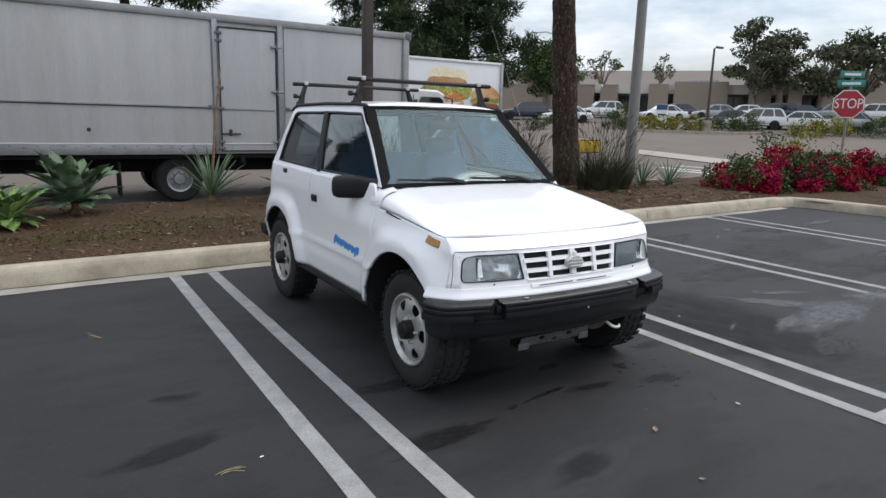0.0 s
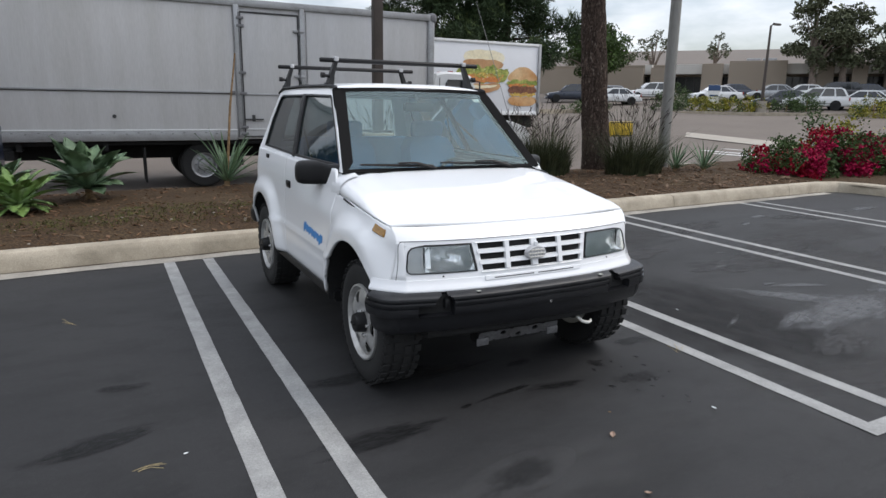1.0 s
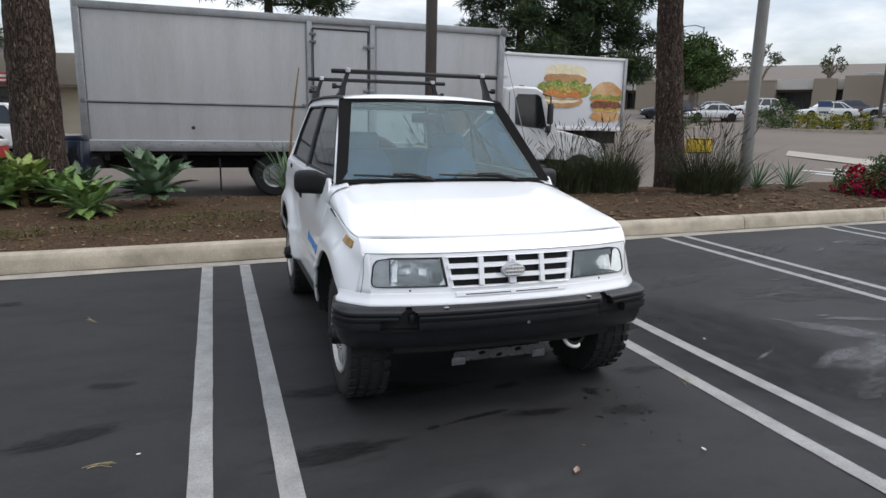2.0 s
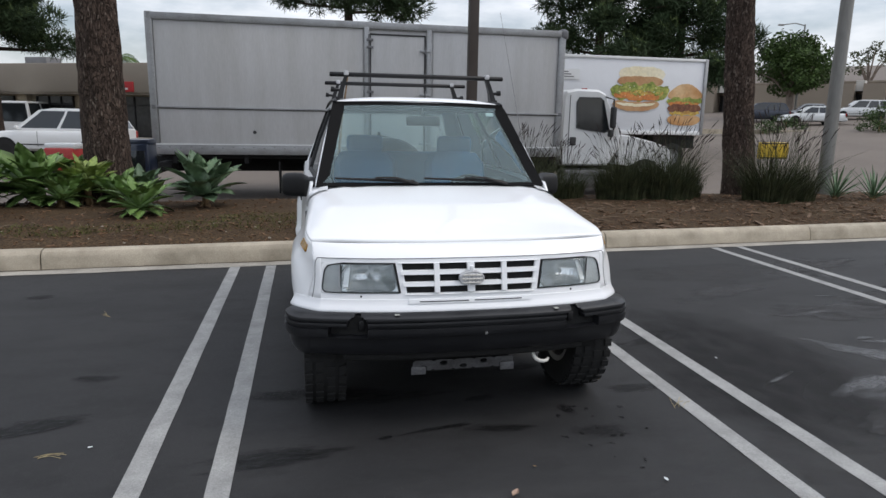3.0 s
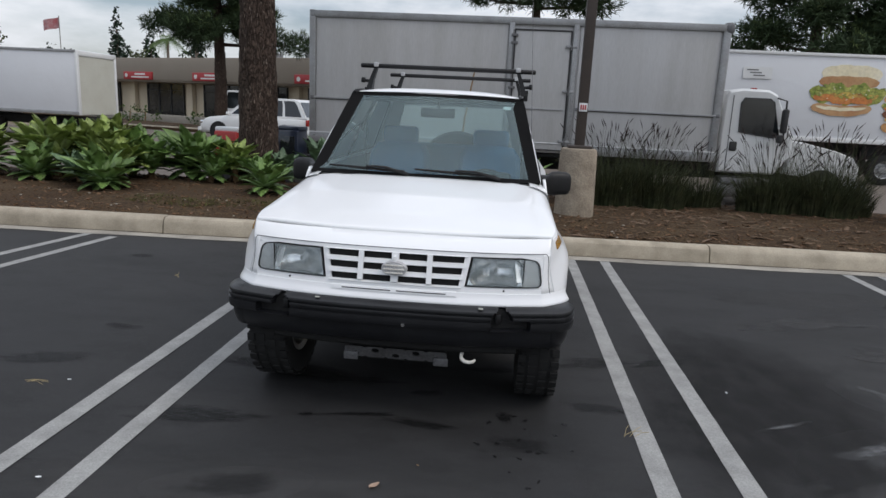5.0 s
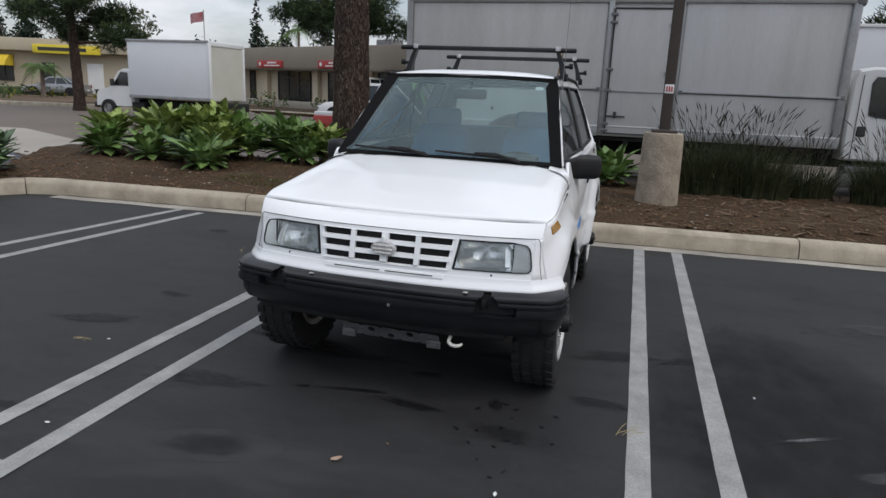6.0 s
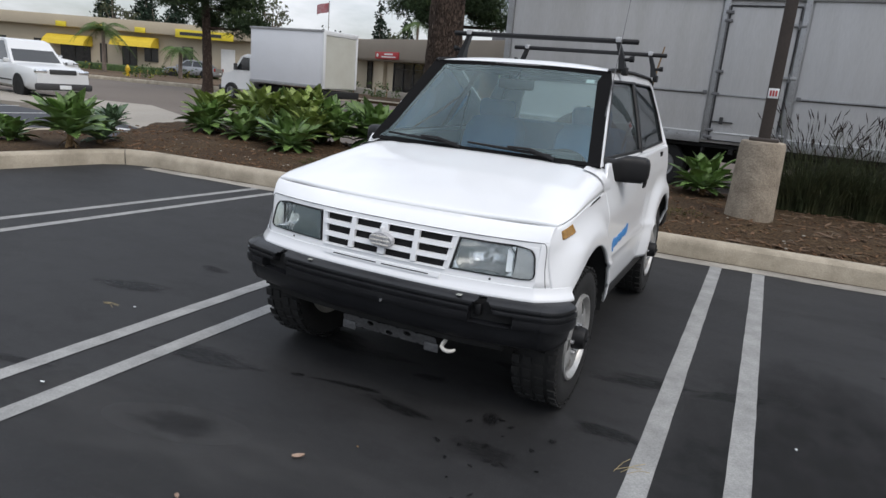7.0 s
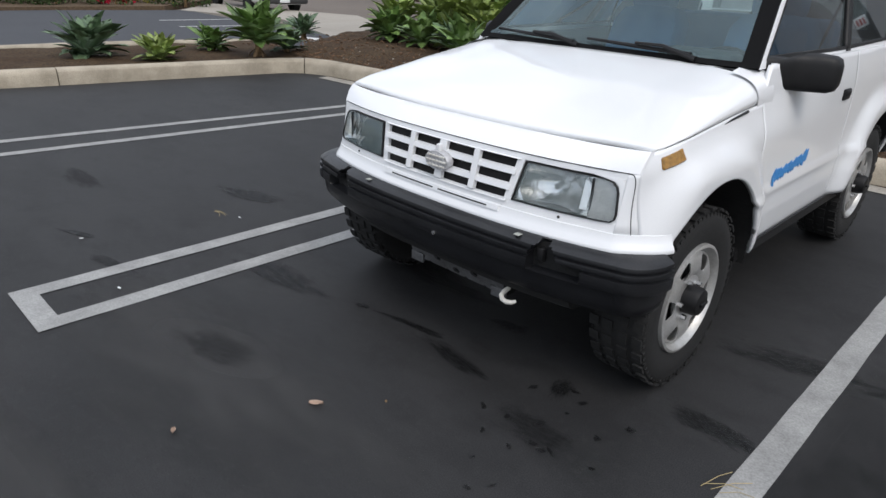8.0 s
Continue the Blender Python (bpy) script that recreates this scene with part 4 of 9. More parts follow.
            x0, y0 = plan(max(-1, t - 0.01), front, end_y, end_x)
            d = Vector((x1 - x0, y1 - y0, 0)).normalized()
            nrm = Vector((d.y, -d.x, 0))
            rings.append([(x + nrm.x * (o - p_), y + nrm.y * (o - p_), z) for o, z, p_ in ((o, z, pinch(x, z) if pinch else 0.0) for o, z in section)])
        return add_rings(B(), rings)
    def skirt(t):
        """Plan of the body just above the bumper, from arch to arch."""
        a = abs(t)
        if a <= 0.86:
            return nose(t / 0.86, 0.66)
        y = lerp(-1.456, -1.366, (a - 0.86) / 0.14)
        return Vector((math.copysign(side_x(y, 0.66), t), y, 0.66))
    sec = [(-0.03, 0.674), (0.0005, 0.670), (0.004, 0.656), (0.011, 0.642), (0.020, 0.628), (0.024, 0.619), (0.021, 0.612), (-0.03, 0.610)]
    rings = []
    for i in range(141):
        t = lerp(-1, 1, i / 140)
        d = (skirt(min(1, t + 0.012)) - skirt(max(-1, t - 0.012))).normalized()
        p = skirt(t)
        rings.append([(p.x + d.y * o, p.y - d.x * o, z) for o, z in sec])
    valance = part("valance", add_rings(B(), rings), PAINT, car, "white strip above the bumper", smooth=50)
    slot_part("vent_frame", -0.30, 0.30, 0.650, 0.674, 0.0, 0.010, PAINT, valance)
    for x0, x1 in ((-0.25, -0.014), (0.014, 0.25)):
        slot_part("valance_slot", x0, x1, 0.6585, 0.6645, -0.004, 0.0075, DARK, valance, bev=0.001)
    # black bumper with two grooves
    sec = [(-0.08, 0.617), (0.010, 0.616), (0.036, 0.603), (0.044, 0.597), (0.046, 0.590), (0.046, 0.585), (0.037, 0.582), (0.037, 0.577), (0.048, 0.574), (0.050, 0.566), (0.049, 0.559), (0.040, 0.556), (0.040, 0.550), (0.050, 0.547), (0.051, 0.53), (0.050, 0.512), (0.047, 0.506), (0.030, 0.500), (0.028, 0.47), (0.022, 0.44), (0.006, 0.414), (-0.02, 0.402), (-0.08, 0.40)]
    def notch(x, z):
        """Recesses in the bumper for the two towing eyes."""
        for s, c in ((-1, -0.535), (1, 0.515)):
            if (x - c) ** 2 + (z - 0.560) ** 2 < 0.045 ** 2 or (abs(x - c - s * 0.04) < 0.085 and 0.509 < z < 0.552):
                return 0.045
        return 0.0
    bumper = part("bumper", sweep(sec, -1.612, -1.405, 0.825, 300, notch), BUMPER, car, "faded black plastic front bumper", smooth=30)
    part("lower_apron", add_rings(B(), [[(x, -1.612 + 0.085 * (abs(x) / 0.75) ** 2.8 - o, z) for o, z in ((-0.14, 0.42), (-0.01, 0.415), (-0.02, 0.380), (-0.05, 0.362), (-0.14, 0.362))] for x in [lerp(-0.60, 0.60, k / 30) for k in range(31)]]), DARK, car, "black lower apron", smooth=30)
    for s, c in ((-1, -0.535), (1, 0.515)):
        # black insert paints shade into the pocket, with the towing lug deep inside
        hump = [(c + 0.046 * math.cos(a), 0.556 + 0.048 * math.sin(a)) for a in [math.pi * k / 12 for k in range(13)]]
        low = [(c - 0.046, 0.550), (c + min(-0.046, s * 0.04 - 0.086), 0.546), (c + min(-0.046, s * 0.04 - 0.086), 0.512), (c + max(0.046, s * 0.04 + 0.086), 0.512), (c + max(0.046, s * 0.04 + 0.086), 0.546), (c + 0.046, 0.550)]
        face = [(x, -1.612 + 0.085 * (abs(x) / 0.75) ** 2.8 - 0.009, z) for x, z in hump + low]
        part("pocket_shade", add_prism(B(), face, (0, 0.02, 0)), DARK, bumper, "black insert that paints the shade of the towing recess", smooth=0)
        part("towing_lug", boxed((c - s * 0.012, -1.612 + 0.085 * (abs(c) / 0.75) ** 2.8 - 0.016, 0.560), (0.030, 0.03, 0.050), 0.008), BLACK_TRIM, bumper)
    for x in (-0.36, 0.42):
        part("tape_mark", boxed((x, -1.626, 0.6115), (0.022, 0.024, 0.002), m=Matrix()), WORN_TAPE, bumper, "scrap of pale tape")
    part("bumper_bolt", add_tube(B(), [(0.06, -1.655, 0.515), (0.06, -1.667, 0.515)], 0.008, 8), CHROME, bumper)
    # skid plate with lightening holes
    bm = B()
    n = 5

    def plate(x, z, d=0.0):
        return (x, -1.482 + (0.325 - z) * 0.35 + d, z)
    for k in range(n):
        x0, x1 = lerp(-0.26, 0.26, k / n), lerp(-0.26, 0.26, (k + 1) / n)
        hx, hz = (x0 + x1) / 2, (0.279, 0.303)[k % 2]
        edge, hole = [], []
        for q in range(24):
            b = 2 * math.pi * (q + 0.5) / 24
            c, d = math.cos(b), math.sin(b)
            m = 1 / max(abs(c), abs(d))
            edge.append((lerp(x0, x1, (c * m + 1) / 2), lerp(0.262, 0.324, (d * m + 1) / 2)))
            hole.append((hx + 0.020 * c, hz + 0.0135 * d))
        add_rings(bm, [[plate(x, z) for x, z in edge], [plate(x, z) for x, z in hole], [plate(x, z, 0.012) for x, z in hole]], caps=False)
    bmesh.ops.remove_doubles(bm, verts=bm.verts, dist=1e-5)
    skid = part("skid_plate", bm, WORN_METAL, car, "scuffed steel skid plate with a row of holes")
    part("plate_shadow", boxed((0, -1.40, 0.29), (0.50, 0.08, 0.09), 0.01), DARK, skid)
    for x in (-0.23, 0.23):
        part("plate_foot", boxed((x, -1.466, 0.266), (0.075, 0.010, 0.042), 0.004), WORN_METAL, skid)
    # white towing hook
    hook = [(0.340, -1.545, 0.355), (0.338, -1.570, 0.348), (0.342, -1.590, 0.341), (0.358, -1.602, 0.335), (0.378, -1.604, 0.333), (0.396, -1.597, 0.335), (0.406, -1.585, 0.340)]
    part("towing_hook", add_tube(B(), hook, [0.009, 0.009, 0.009, 0.009, 0.009, 0.008, 0.006], 10), WHITE_ENAMEL, car, "white painted towing hook")
    # dark core: floor, engine bay, bulkhead, axles
    part("floor_pan", boxed((0, 0.1, 0.42), (1.30, 2.9, 0.16), 0.02), DARK, car)
    part("engine_bay", boxed((0, -1.02, 0.66), (1.10, 0.80, 0.36), 0.02), DARK, car)
    for y in (-1.10, 1.10):
        part("axle", add_tube(B(), [(-0.62, y, 0.345), (0.62, y, 0.345)], 0.045, 10), DARK, car)
    # wheels
    for x, y, s in ((-0.685, -1.10, -1), (0.72, -1.095, 1), (-0.70, 1.10, -1), (0.70, 1.10, 1)):
        make_wheel(car, x, y, s)
    # roof shell
    bm = B()

    def roof(u, v):
        s = math.sin(lerp(-1, 1, u) * math.pi / 2)
        y = lerp(-0.085, 1.40, v)
        e = 1.612 + 0.012 * math.sin(v * math.pi)
        lift = 0.034 * (1 - (2 * v - 1) ** 8 * 0.35) * (1 - abs(s) ** 3.2)
        yy = y + (-0.012 + 0.03 * s * s) * (1 - v) + (-0.05 * s * s) * v
        zz = e + lift - 0.026 * (max(0, v - 0.94) / 0.06) ** 2 - 0.022 * (max(0, 0.05 - v) / 0.05) ** 2
        return (s * 0.558, yy, zz)
    add_grid(bm, roof, 28, 36)
    ob = part("roof", bm, PAINT, car, "white roof", smooth=40)
    if sum(p.normal.z for p in ob.data.polygons) < 0:
        ob.data.flip_normals()
    solid(ob, 0.03)
    part("roof_lining", boxed((0, 0.65, 1.575), (1.02, 1.3, 0.02), 0.006), LINING, car, "pale head lining")
    # screen
    def screen(u, v, off=0.0):
        s = lerp(-1, 1, u)
        xw = lerp(0.665, 0.520, v)
        return (s * xw, lerp(-0.602, -0.068, v) - 0.022 * (1 - s * s) - off, lerp(1.112, 1.598, v) + off * 0.7 + 0.012 * (1 - s * s) * v)
    bm = B()
    add_grid(bm, screen, 20, 12)
    p = part("windshield", bm, WINDSHIELD, car, "dusty tinted windshield with sky haze painted into its film")
    p.visible_shadow = False
    loop_i, loop_o = [], []
    for k in range(20):
        u = k / 20
        loop_i.append(screen(u, 0.025)); loop_o.append((lerp(-0.704, 0.704, u), -0.616 - 0.020 * (1 - (2 * u - 1) ** 2), 1.106))
    for k in range(12):
        v = k / 12
        loop_i.append(screen(1.0 - 0.022, lerp(0.025, 0.965, v))); loop_o.append((lerp(0.704, 0.578, v), lerp(-0.616, -0.075, v), lerp(1.112, 1.608, v)))
    for k in range(20):
        u = 1 - k / 20
        loop_i.append(screen(u, 0.965)); loop_o.append((lerp(-0.572, 0.572, u), -0.078 - 0.014 * (1 - (2 * u - 1) ** 2), 1.606 + 0.012 * (1 - (2 * u - 1) ** 2)))
    for k in range(12):
        v = 1 - k / 12
        loop_i.append(screen(0.022, lerp(0.025, 0.965, v))); loop_o.append((-lerp(0.704, 0.578, v), lerp(-0.616, -0.075, v), lerp(1.112, 1.608, v)))
    bm = B()
    add_collar(bm, loop_o, loop_i, (0, 0.036, -0.014))
    part("screen_surround", bm, MATT_BLACK, car, "black windshield surround", smooth=40)
    for s in (-1, 1):
        # corner plate between bonnet, screen and door
        bm = B()
        def corner(u, v):
            y = lerp(-0.690, -0.545, u)
            a = lerp(0.84, 1.0, min(1.0, v / 0.85))
            xe, ze = side_x(y, gap_z(y)) + 0.001, gap_z(y) + 0.005
            zt = 1.036 + (1.112 - 1.036) * (y + 1.0) / 0.402
            z = ze + (zt - ze) * (1 - min(1.0, a) ** 11) ** (1 / 2.2) + 0.010 * (1 - a * a) + 0.004
            return (s * xe * a, y, z - 0.02 * max(0.0, v - 0.85) / 0.15)
        add_grid(bm, corner, 6, 26)
        ob = part("cowl_corner", bm, PAINT, car, smooth=50)
    part("cowl_panel", boxed((0, -0.600, 1.085), (1.30, 0.10, 0.03), 0.01), BLACK_TRIM, car)
    # wipers lying along the base of the glass
    for x0, x1 in ((-0.12, -0.60), (0.44, -0.06)):
        bm = B()
        pts = [screen(0.5 + lerp(x0, x1, k / 6) / 1.33, 0.020 + 0.035 * (k / 6), 0.016) for k in range(7)]
        add_tube(bm, pts, [0.010, 0.010, 0.009, 0.009, 0.008, 0.007, 0.006], 6)
        wiper = part("wiper", bm, BLACK_TRIM, car, "black wiper")
        a = pts[3]
        base = (x0 + 0.02, -0.625, 1.118)
        part("wiper_arm", add_tube(B(), [base, (lerp(x0, x1, 0.25), pts[1][1] - 0.012, pts[1][2] + 0.02), (a[0], a[1] - 0.008, a[2] + 0.014)], [0.012, 0.008, 0.006], 6), BLACK_TRIM, wiper)
    part("screen_sticker", boxed((0, 0, 0), (0.05, 0.003, 0.03), m=Matrix.Translation(screen(0.94, 0.885, -0.006)) @ pose(0, 0, 0, -48)), PAPER, car, "pale sticker inside the glass")
    # tail: lower panel, window frame, glass, spare
    bm = B()
    add_grid(bm, lambda u, v: (lerp(-1, 1, u) * (side_x(1.55, 0.8) - 0.0), 1.55 + 0.02 * (1 - (2 * u - 1) ** 2), lerp(0.45, 1.125, v)), 12, 6)
    solid(part("tailgate", bm, PAINT, car), 0.03)
    oo = [(-0.70, 1.52, 1.12), (0.0, 1.55, 1.12), (0.70, 1.52, 1.12), (0.63, 1.46, 1.38), (0.55, 1.38, 1.60), (0.0, 1.41, 1.63), (-0.55, 1.38, 1.60), (-0.63, 1.46, 1.38)]
    ii = [(-0.54, 1.51, 1.17), (0.0, 1.53, 1.17), (0.54, 1.51, 1.17), (0.50, 1.45, 1.38), (0.45, 1.39, 1.545), (0.0, 1.41, 1.55), (-0.45, 1.39, 1.545), (-0.50, 1.45, 1.38)]
    part("rear_window_frame", add_collar(B(), oo, ii, (0, -0.03, 0)), PAINT, car, smooth=30)
    bm = B()
    vs = [bm.verts.new((x, y - 0.01, z)) for x, y, z in ii]
    bm.faces.new(vs)
    p = part("rear_window", bm, REAR_GLASS, car)
    p.visible_shadow = False
    for s in (-1, 1):
        bm = B()
        add_rings(bm, [[(s * 0.70, 1.52, 1.12), (s * 0.755, 1.44, 1.12), (s * 0.735, 1.43, 1.12), (s * 0.68, 1.49, 1.12)], [(s * 0.55, 1.385, 1.60), (s * 0.565, 1.37, 1.60), (s * 0.55, 1.36, 1.60), (s * 0.54, 1.37, 1.60)]])
        part("rear_pillar", bm, PAINT, car)
        part("rear_bumper_end", boxed((s * 0.70, 1.585, 0.52), (0.24, 0.16, 0.12), 0.03), BLACK_TRIM, car, "black rear bumper corner")
    part("rear_bumper", boxed((0, 1.62, 0.52), (1.3, 0.10, 0.12), 0.03), BLACK_TRIM, car, "black rear bumper")
    spare = thing("spare_wheel", "", "")
    for k in ("label", "category"):
        if k in spare:
            del spare[k]
    spare.parent = car
    spare.location = (0.02, 1.70, 0.98)
    bm = B()
    add_lathe(bm, [(-0.09, 0.20), (-0.105, 0.26), (-0.095, 0.325), (-0.07, 0.345), (0.07, 0.345), (0.095, 0.325), (0.105, 0.26), (0.09, 0.20)], (0, 0, 0), "y", 40, close=True)
    part("tyre", bm, RUBBER, spare, "black spare tyre")
    bm = B()
    add_lathe(bm, [(-0.09, 0.205), (-0.02, 0.17), (-0.04, 0.06), (-0.04, 0.0)], (0, 0, 0), "y", 32)
    part("rim", bm, RIM, spare)
    # inside: dash, wheel, seats, mirror
    bm = B()
    add_rings(bm, [[(x, -0.60, 1.06), (x, -0.42, 1.085), (x, -0.30, 1.05), (x, -0.26, 0.92), (x, -0.60, 0.80)] for x in (-0.70, -0.3, 0.1, 0.3, 0.45, 0.70)])
    part("dashboard", bm, INTERIOR, car, "grey dashboard")
    part("instrument_hood", boxed((0.36, -0.36, 1.10), (0.34, 0.16, 0.07), 0.03), INTERIOR, car)
    bm = B()
    ring = [Vector((0.36 + 0.18 * math.cos(2 * math.pi * k / 28), 0, 0.18 * math.sin(2 * math.pi * k / 28))) for k in range(28)]
    tilt = Matrix.Translation((0, -0.14, 0.96)) @ Matrix.Rotation(radians(-28), 4, "X")
    pts = [tilt @ p for p in ring]
    add_tube(bm, pts + [pts[0]], 0.014, 6)
    add_tube(bm, [tilt @ Vector((0.18, 0, 0)), tilt @ Vector((0.54, 0, 0))], 0.012, 6)
    add_tube(bm, [tilt @ Vector((0.36, 0, 0)), tilt @ Vector((0.36, -0.25, -0.05))], 0.03, 8)
    part("steering_wheel", bm, BLACK_TRIM, car, "black steering wheel")
    for s in (-1, 1):
        c = s * 0.345 + 0.02
        seat = part("front_seat", boxed((c, 0.12, 0.78), (0.46, 0.50, 0.16), 0.05), SEAT, car, "blue-grey cloth front seat")
        bm = B()
        add_rings(bm, [[(c + dx * w, y + dy, z) for dx, dy in ((-0.5, 0.03), (-0.42, -0.06), (0.42, -0.06), (0.5, 0.03), (0.42, 0.07), (-0.42, 0.07))] for w, y, z in ((0.46, 0.30, 0.80), (0.48, 0.36, 1.0), (0.46, 0.42, 1.18), (0.36, 0.45, 1.25), (0.2, 0.46, 1.265))])
        part("backrest", bm, SEAT, seat, smooth=60)
        part("headrest", boxed((c, 0.46, 1.315), (0.27, 0.09, 0.13), 0.035, 3), SEAT, seat)
    part("rear_seat", boxed((0, 1.08, 0.98), (1.0, 0.14, 0.50), 0.05), SEAT, car, "blue-grey rear bench back")
    for s in (-1, 1):
        bm = B()
        add_grid(bm, lambda u, v: (s * (side_x(lerp(-0.58, 1.42, u), 1.0) - 0.045 - 0.012 * v), lerp(-0.58, 1.42, u), lerp(0.55, 1.122, v)), 24, 4)
        solid(part("door_trim", bm, INTERIOR, car, "dark grey inner door trim"), 0.012)
    part("rear_shelf", boxed((0, 0.9, 0.6), (1.3, 1.2, 0.3), 0.03), INTERIOR, car)
    for s in (-1, 1):
        part("belt", add_tube(B(), [(s * 0.62, 0.60, 1.42), (s * 0.60, 0.45, 1.15), (s * 0.52, 0.30, 0.85)], 0.008, 5), INTERIOR, car, "dark seat belt")
    mir = part("rear_view_mirror", boxed((0.015, -0.13, 1.49), (0.23, 0.03, 0.065), 0.014), BLACK_TRIM, car, "black rear-view mirror")
    part("mirror_stalk", add_tube(B(), [(0.015, -0.12, 1.52), (0.015, -0.07, 1.57)], 0.008, 6), BLACK_TRIM, mir)
    # aerial on the pillar
    aerial = part("aerial", add_tube(B(), [(0.640, -0.36, 1.36), (0.628, -0.22, 1.62), (0.60, 0.12, 2.25)], [0.004, 0.0022, 0.0014], 6), WORN_METAL, car, "thin steel aerial")
    # roof rack: two bars on four clamped feet
    for y in (0.19, 1.36):
        rack = part("rack_bar", add_tube(B(), [(-0.587, y, 1.797), (-0.58, y, 1.797), (0.648, y, 1.797), (0.655, y, 1.797)], [0.012, 0.0165, 0.0165, 0.012], 10), BLACK_TRIM, car, "black roof rack bar")
        for s in (-1, 1):
            x = s * 0.515 + 0.03
            bm = B()
            add_rings(bm, [[(x + s * 0.035 + dx * 0.020, y + dy * 0.040, 1.632) for dx, dy in ((-1, -1), (1, -1), (1, 1), (-1, 1))], [(x + s * 0.02 + dx * 0.016, y + dy * 0.024, 1.70) for dx, dy in ((-1, -1), (1, -1), (1, 1), (-1, 1))], [(x - s * 0.01 + dx * 0.013, y + dy * 0.020, 1.785) for dx, dy in ((-1, -1), (1, -1), (1, 1), (-1, 1))]])
            foot = part("rack_foot", bm, BLACK_TRIM, rack, smooth=20)
        for s in (-1, 1):
            x = s * 0.515 + 0.03
            part("rack_clamp", boxed((x - s * 0.012, y, 1.806), (0.034, 0.05, 0.030), 0.006), PEWTER, rack, "pale clamp cap")
            bm = add_tube(B(), [(x + s * 0.03, y - 0.0, 1.69), (x + s * 0.085, y, 1.695)], [0.010, 0.012], 8)
            add_tube(bm, [(x + s * 0.07, y, 1.695), (x + s * 0.095, y, 1.697)], 0.019, 10)
            part("rack_knob", bm, BLACK_TRIM, rack)
            part("gutter_hook", boxed((x + s * 0.050, y, 1.622), (0.03, 0.075, 0.05), 0.006), BLACK_TRIM, rack)
    return car


car = make_car()

# ---- trucks and other vehicles ----
BOX_SKIN = material("dirty_white_panel", (0.49, 0.488, 0.488), 0.5, 0.0, grain=(50, 0.03), stain=(1.4, 0.40, (0.31, 0.30, 0.275)), bump=(2.2, 0.06), stretch=(1.3, 1, 0.16))
BOX_TRIM = material("dull_aluminium", (0.34, 0.345, 0.35), 0.42, 0.45, grain=(60, 0.08), stain=(4, 0.5, (0.18, 0.175, 0.165)), bump=(50, 0.15))
TRUCK_WHITE = material("truck_white", (0.66, 0.67, 0.67), 0.35, grain=(90, 0.02), stain=(1.5, 0.15, (0.45, 0.44, 0.42)), bump=(40, 0.0), coat=0.3)
WHITE_SIDE = material("white_van_side", (0.62, 0.635, 0.66), 0.45, grain=(60, 0.02), stain=(1.0, 0.15, (0.5, 0.5, 0.5)), bump=(3, 0.04))
GREY_CAP = material("grey_corner_cap", (0.17, 0.17, 0.175), 0.6, 0.2, grain=(60, 0.1), stain=(4, 0.4, None), bump=(40, 0.2))
GASKET = material("dark_gasket", (0.035, 0.035, 0.036), 0.7, grain=(60, 0.1), bump=(60, 0.2))
CAR_GLASS = material("dark_car_glass", (0.015, 0.018, 0.02), 0.06, grain=(20, 0.05), stain=(2, 0.2, None), bump=(10, 0.0), coat=0.5)
CREAM_DOOR = material("cream_door_paint", (0.50, 0.50, 0.44), 0.5, grain=(60, 0.04), stain=(1.2, 0.4, (0.38, 0.36, 0.30)), bump=(20, 0.05))
SILVER = material("silver_paint", (0.30, 0.31, 0.32), 0.3, 0.5, grain=(90, 0.03), bump=(30, 0.0), coat=0.6)
CHARCOAL = material("charcoal_paint", (0.05, 0.052, 0.056), 0.3, 0.3, grain=(90, 0.03), bump=(30, 0.0), coat=0.6)
NAVY = material("dark_blue_paint", (0.012, 0.018, 0.035), 0.3, grain=(90, 0.05), bump=(30, 0.0), coat=0.5)
RED_PAINT = material("red_plastic", (0.42, 0.035, 0.03), 0.45, grain=(90, 0.06), stain=(4, 0.3, None), bump=(60, 0.1))
LAMP_RED = material("red_lens", (0.30, 0.015, 0.012), 0.25, grain=(60, 0.1), bump=(60, 0.3), coat=0.4)


def truck_wheel(parent, x, y, z, r, w, s):
    """A road wheel on a truck lying along x; s is the side that shows."""
    wh = new("wheel")
    wh.parent = parent
    wh.location = (x, y, z)
    bm = add_lathe(B(), [(-w / 2, r * 0.56), (-w / 2, r * 0.9), (-w * 0.4, r * 0.985), (0, r), (w * 0.4, r * 0.985), (w / 2, r * 0.9), (w / 2, r * 0.56)], (0, 0, 0), "y", 36, close=True)
    part("tyre", bm, RUBBER, wh)
    bm = add_lathe(B(), [(s * w * 0.46, r * 0.57), (s * w * 0.40, r * 0.50), (s * w * 0.05, r * 0.46), (s * w * 0.10, r * 0.28), (s * w * 0.30, r * 0.22), (s * w * 0.34, 0.0)], (0, 0, 0), "y", 30)
    rim = part("rim", bm, BOX_TRIM, wh, "grey steel rim")
    for k in range(8):
        a = 2 * math.pi * k / 8
        part("wheel_nut", add_tube(B(), [(r * 0.34 * math.cos(a), s * w * 0.08, r * 0.34 * math.sin(a)), (r * 0.34 * math.cos(a), s * w * 0.16, r * 0.34 * math.sin(a))], 0.018, 6), GREY_CAP, rim)


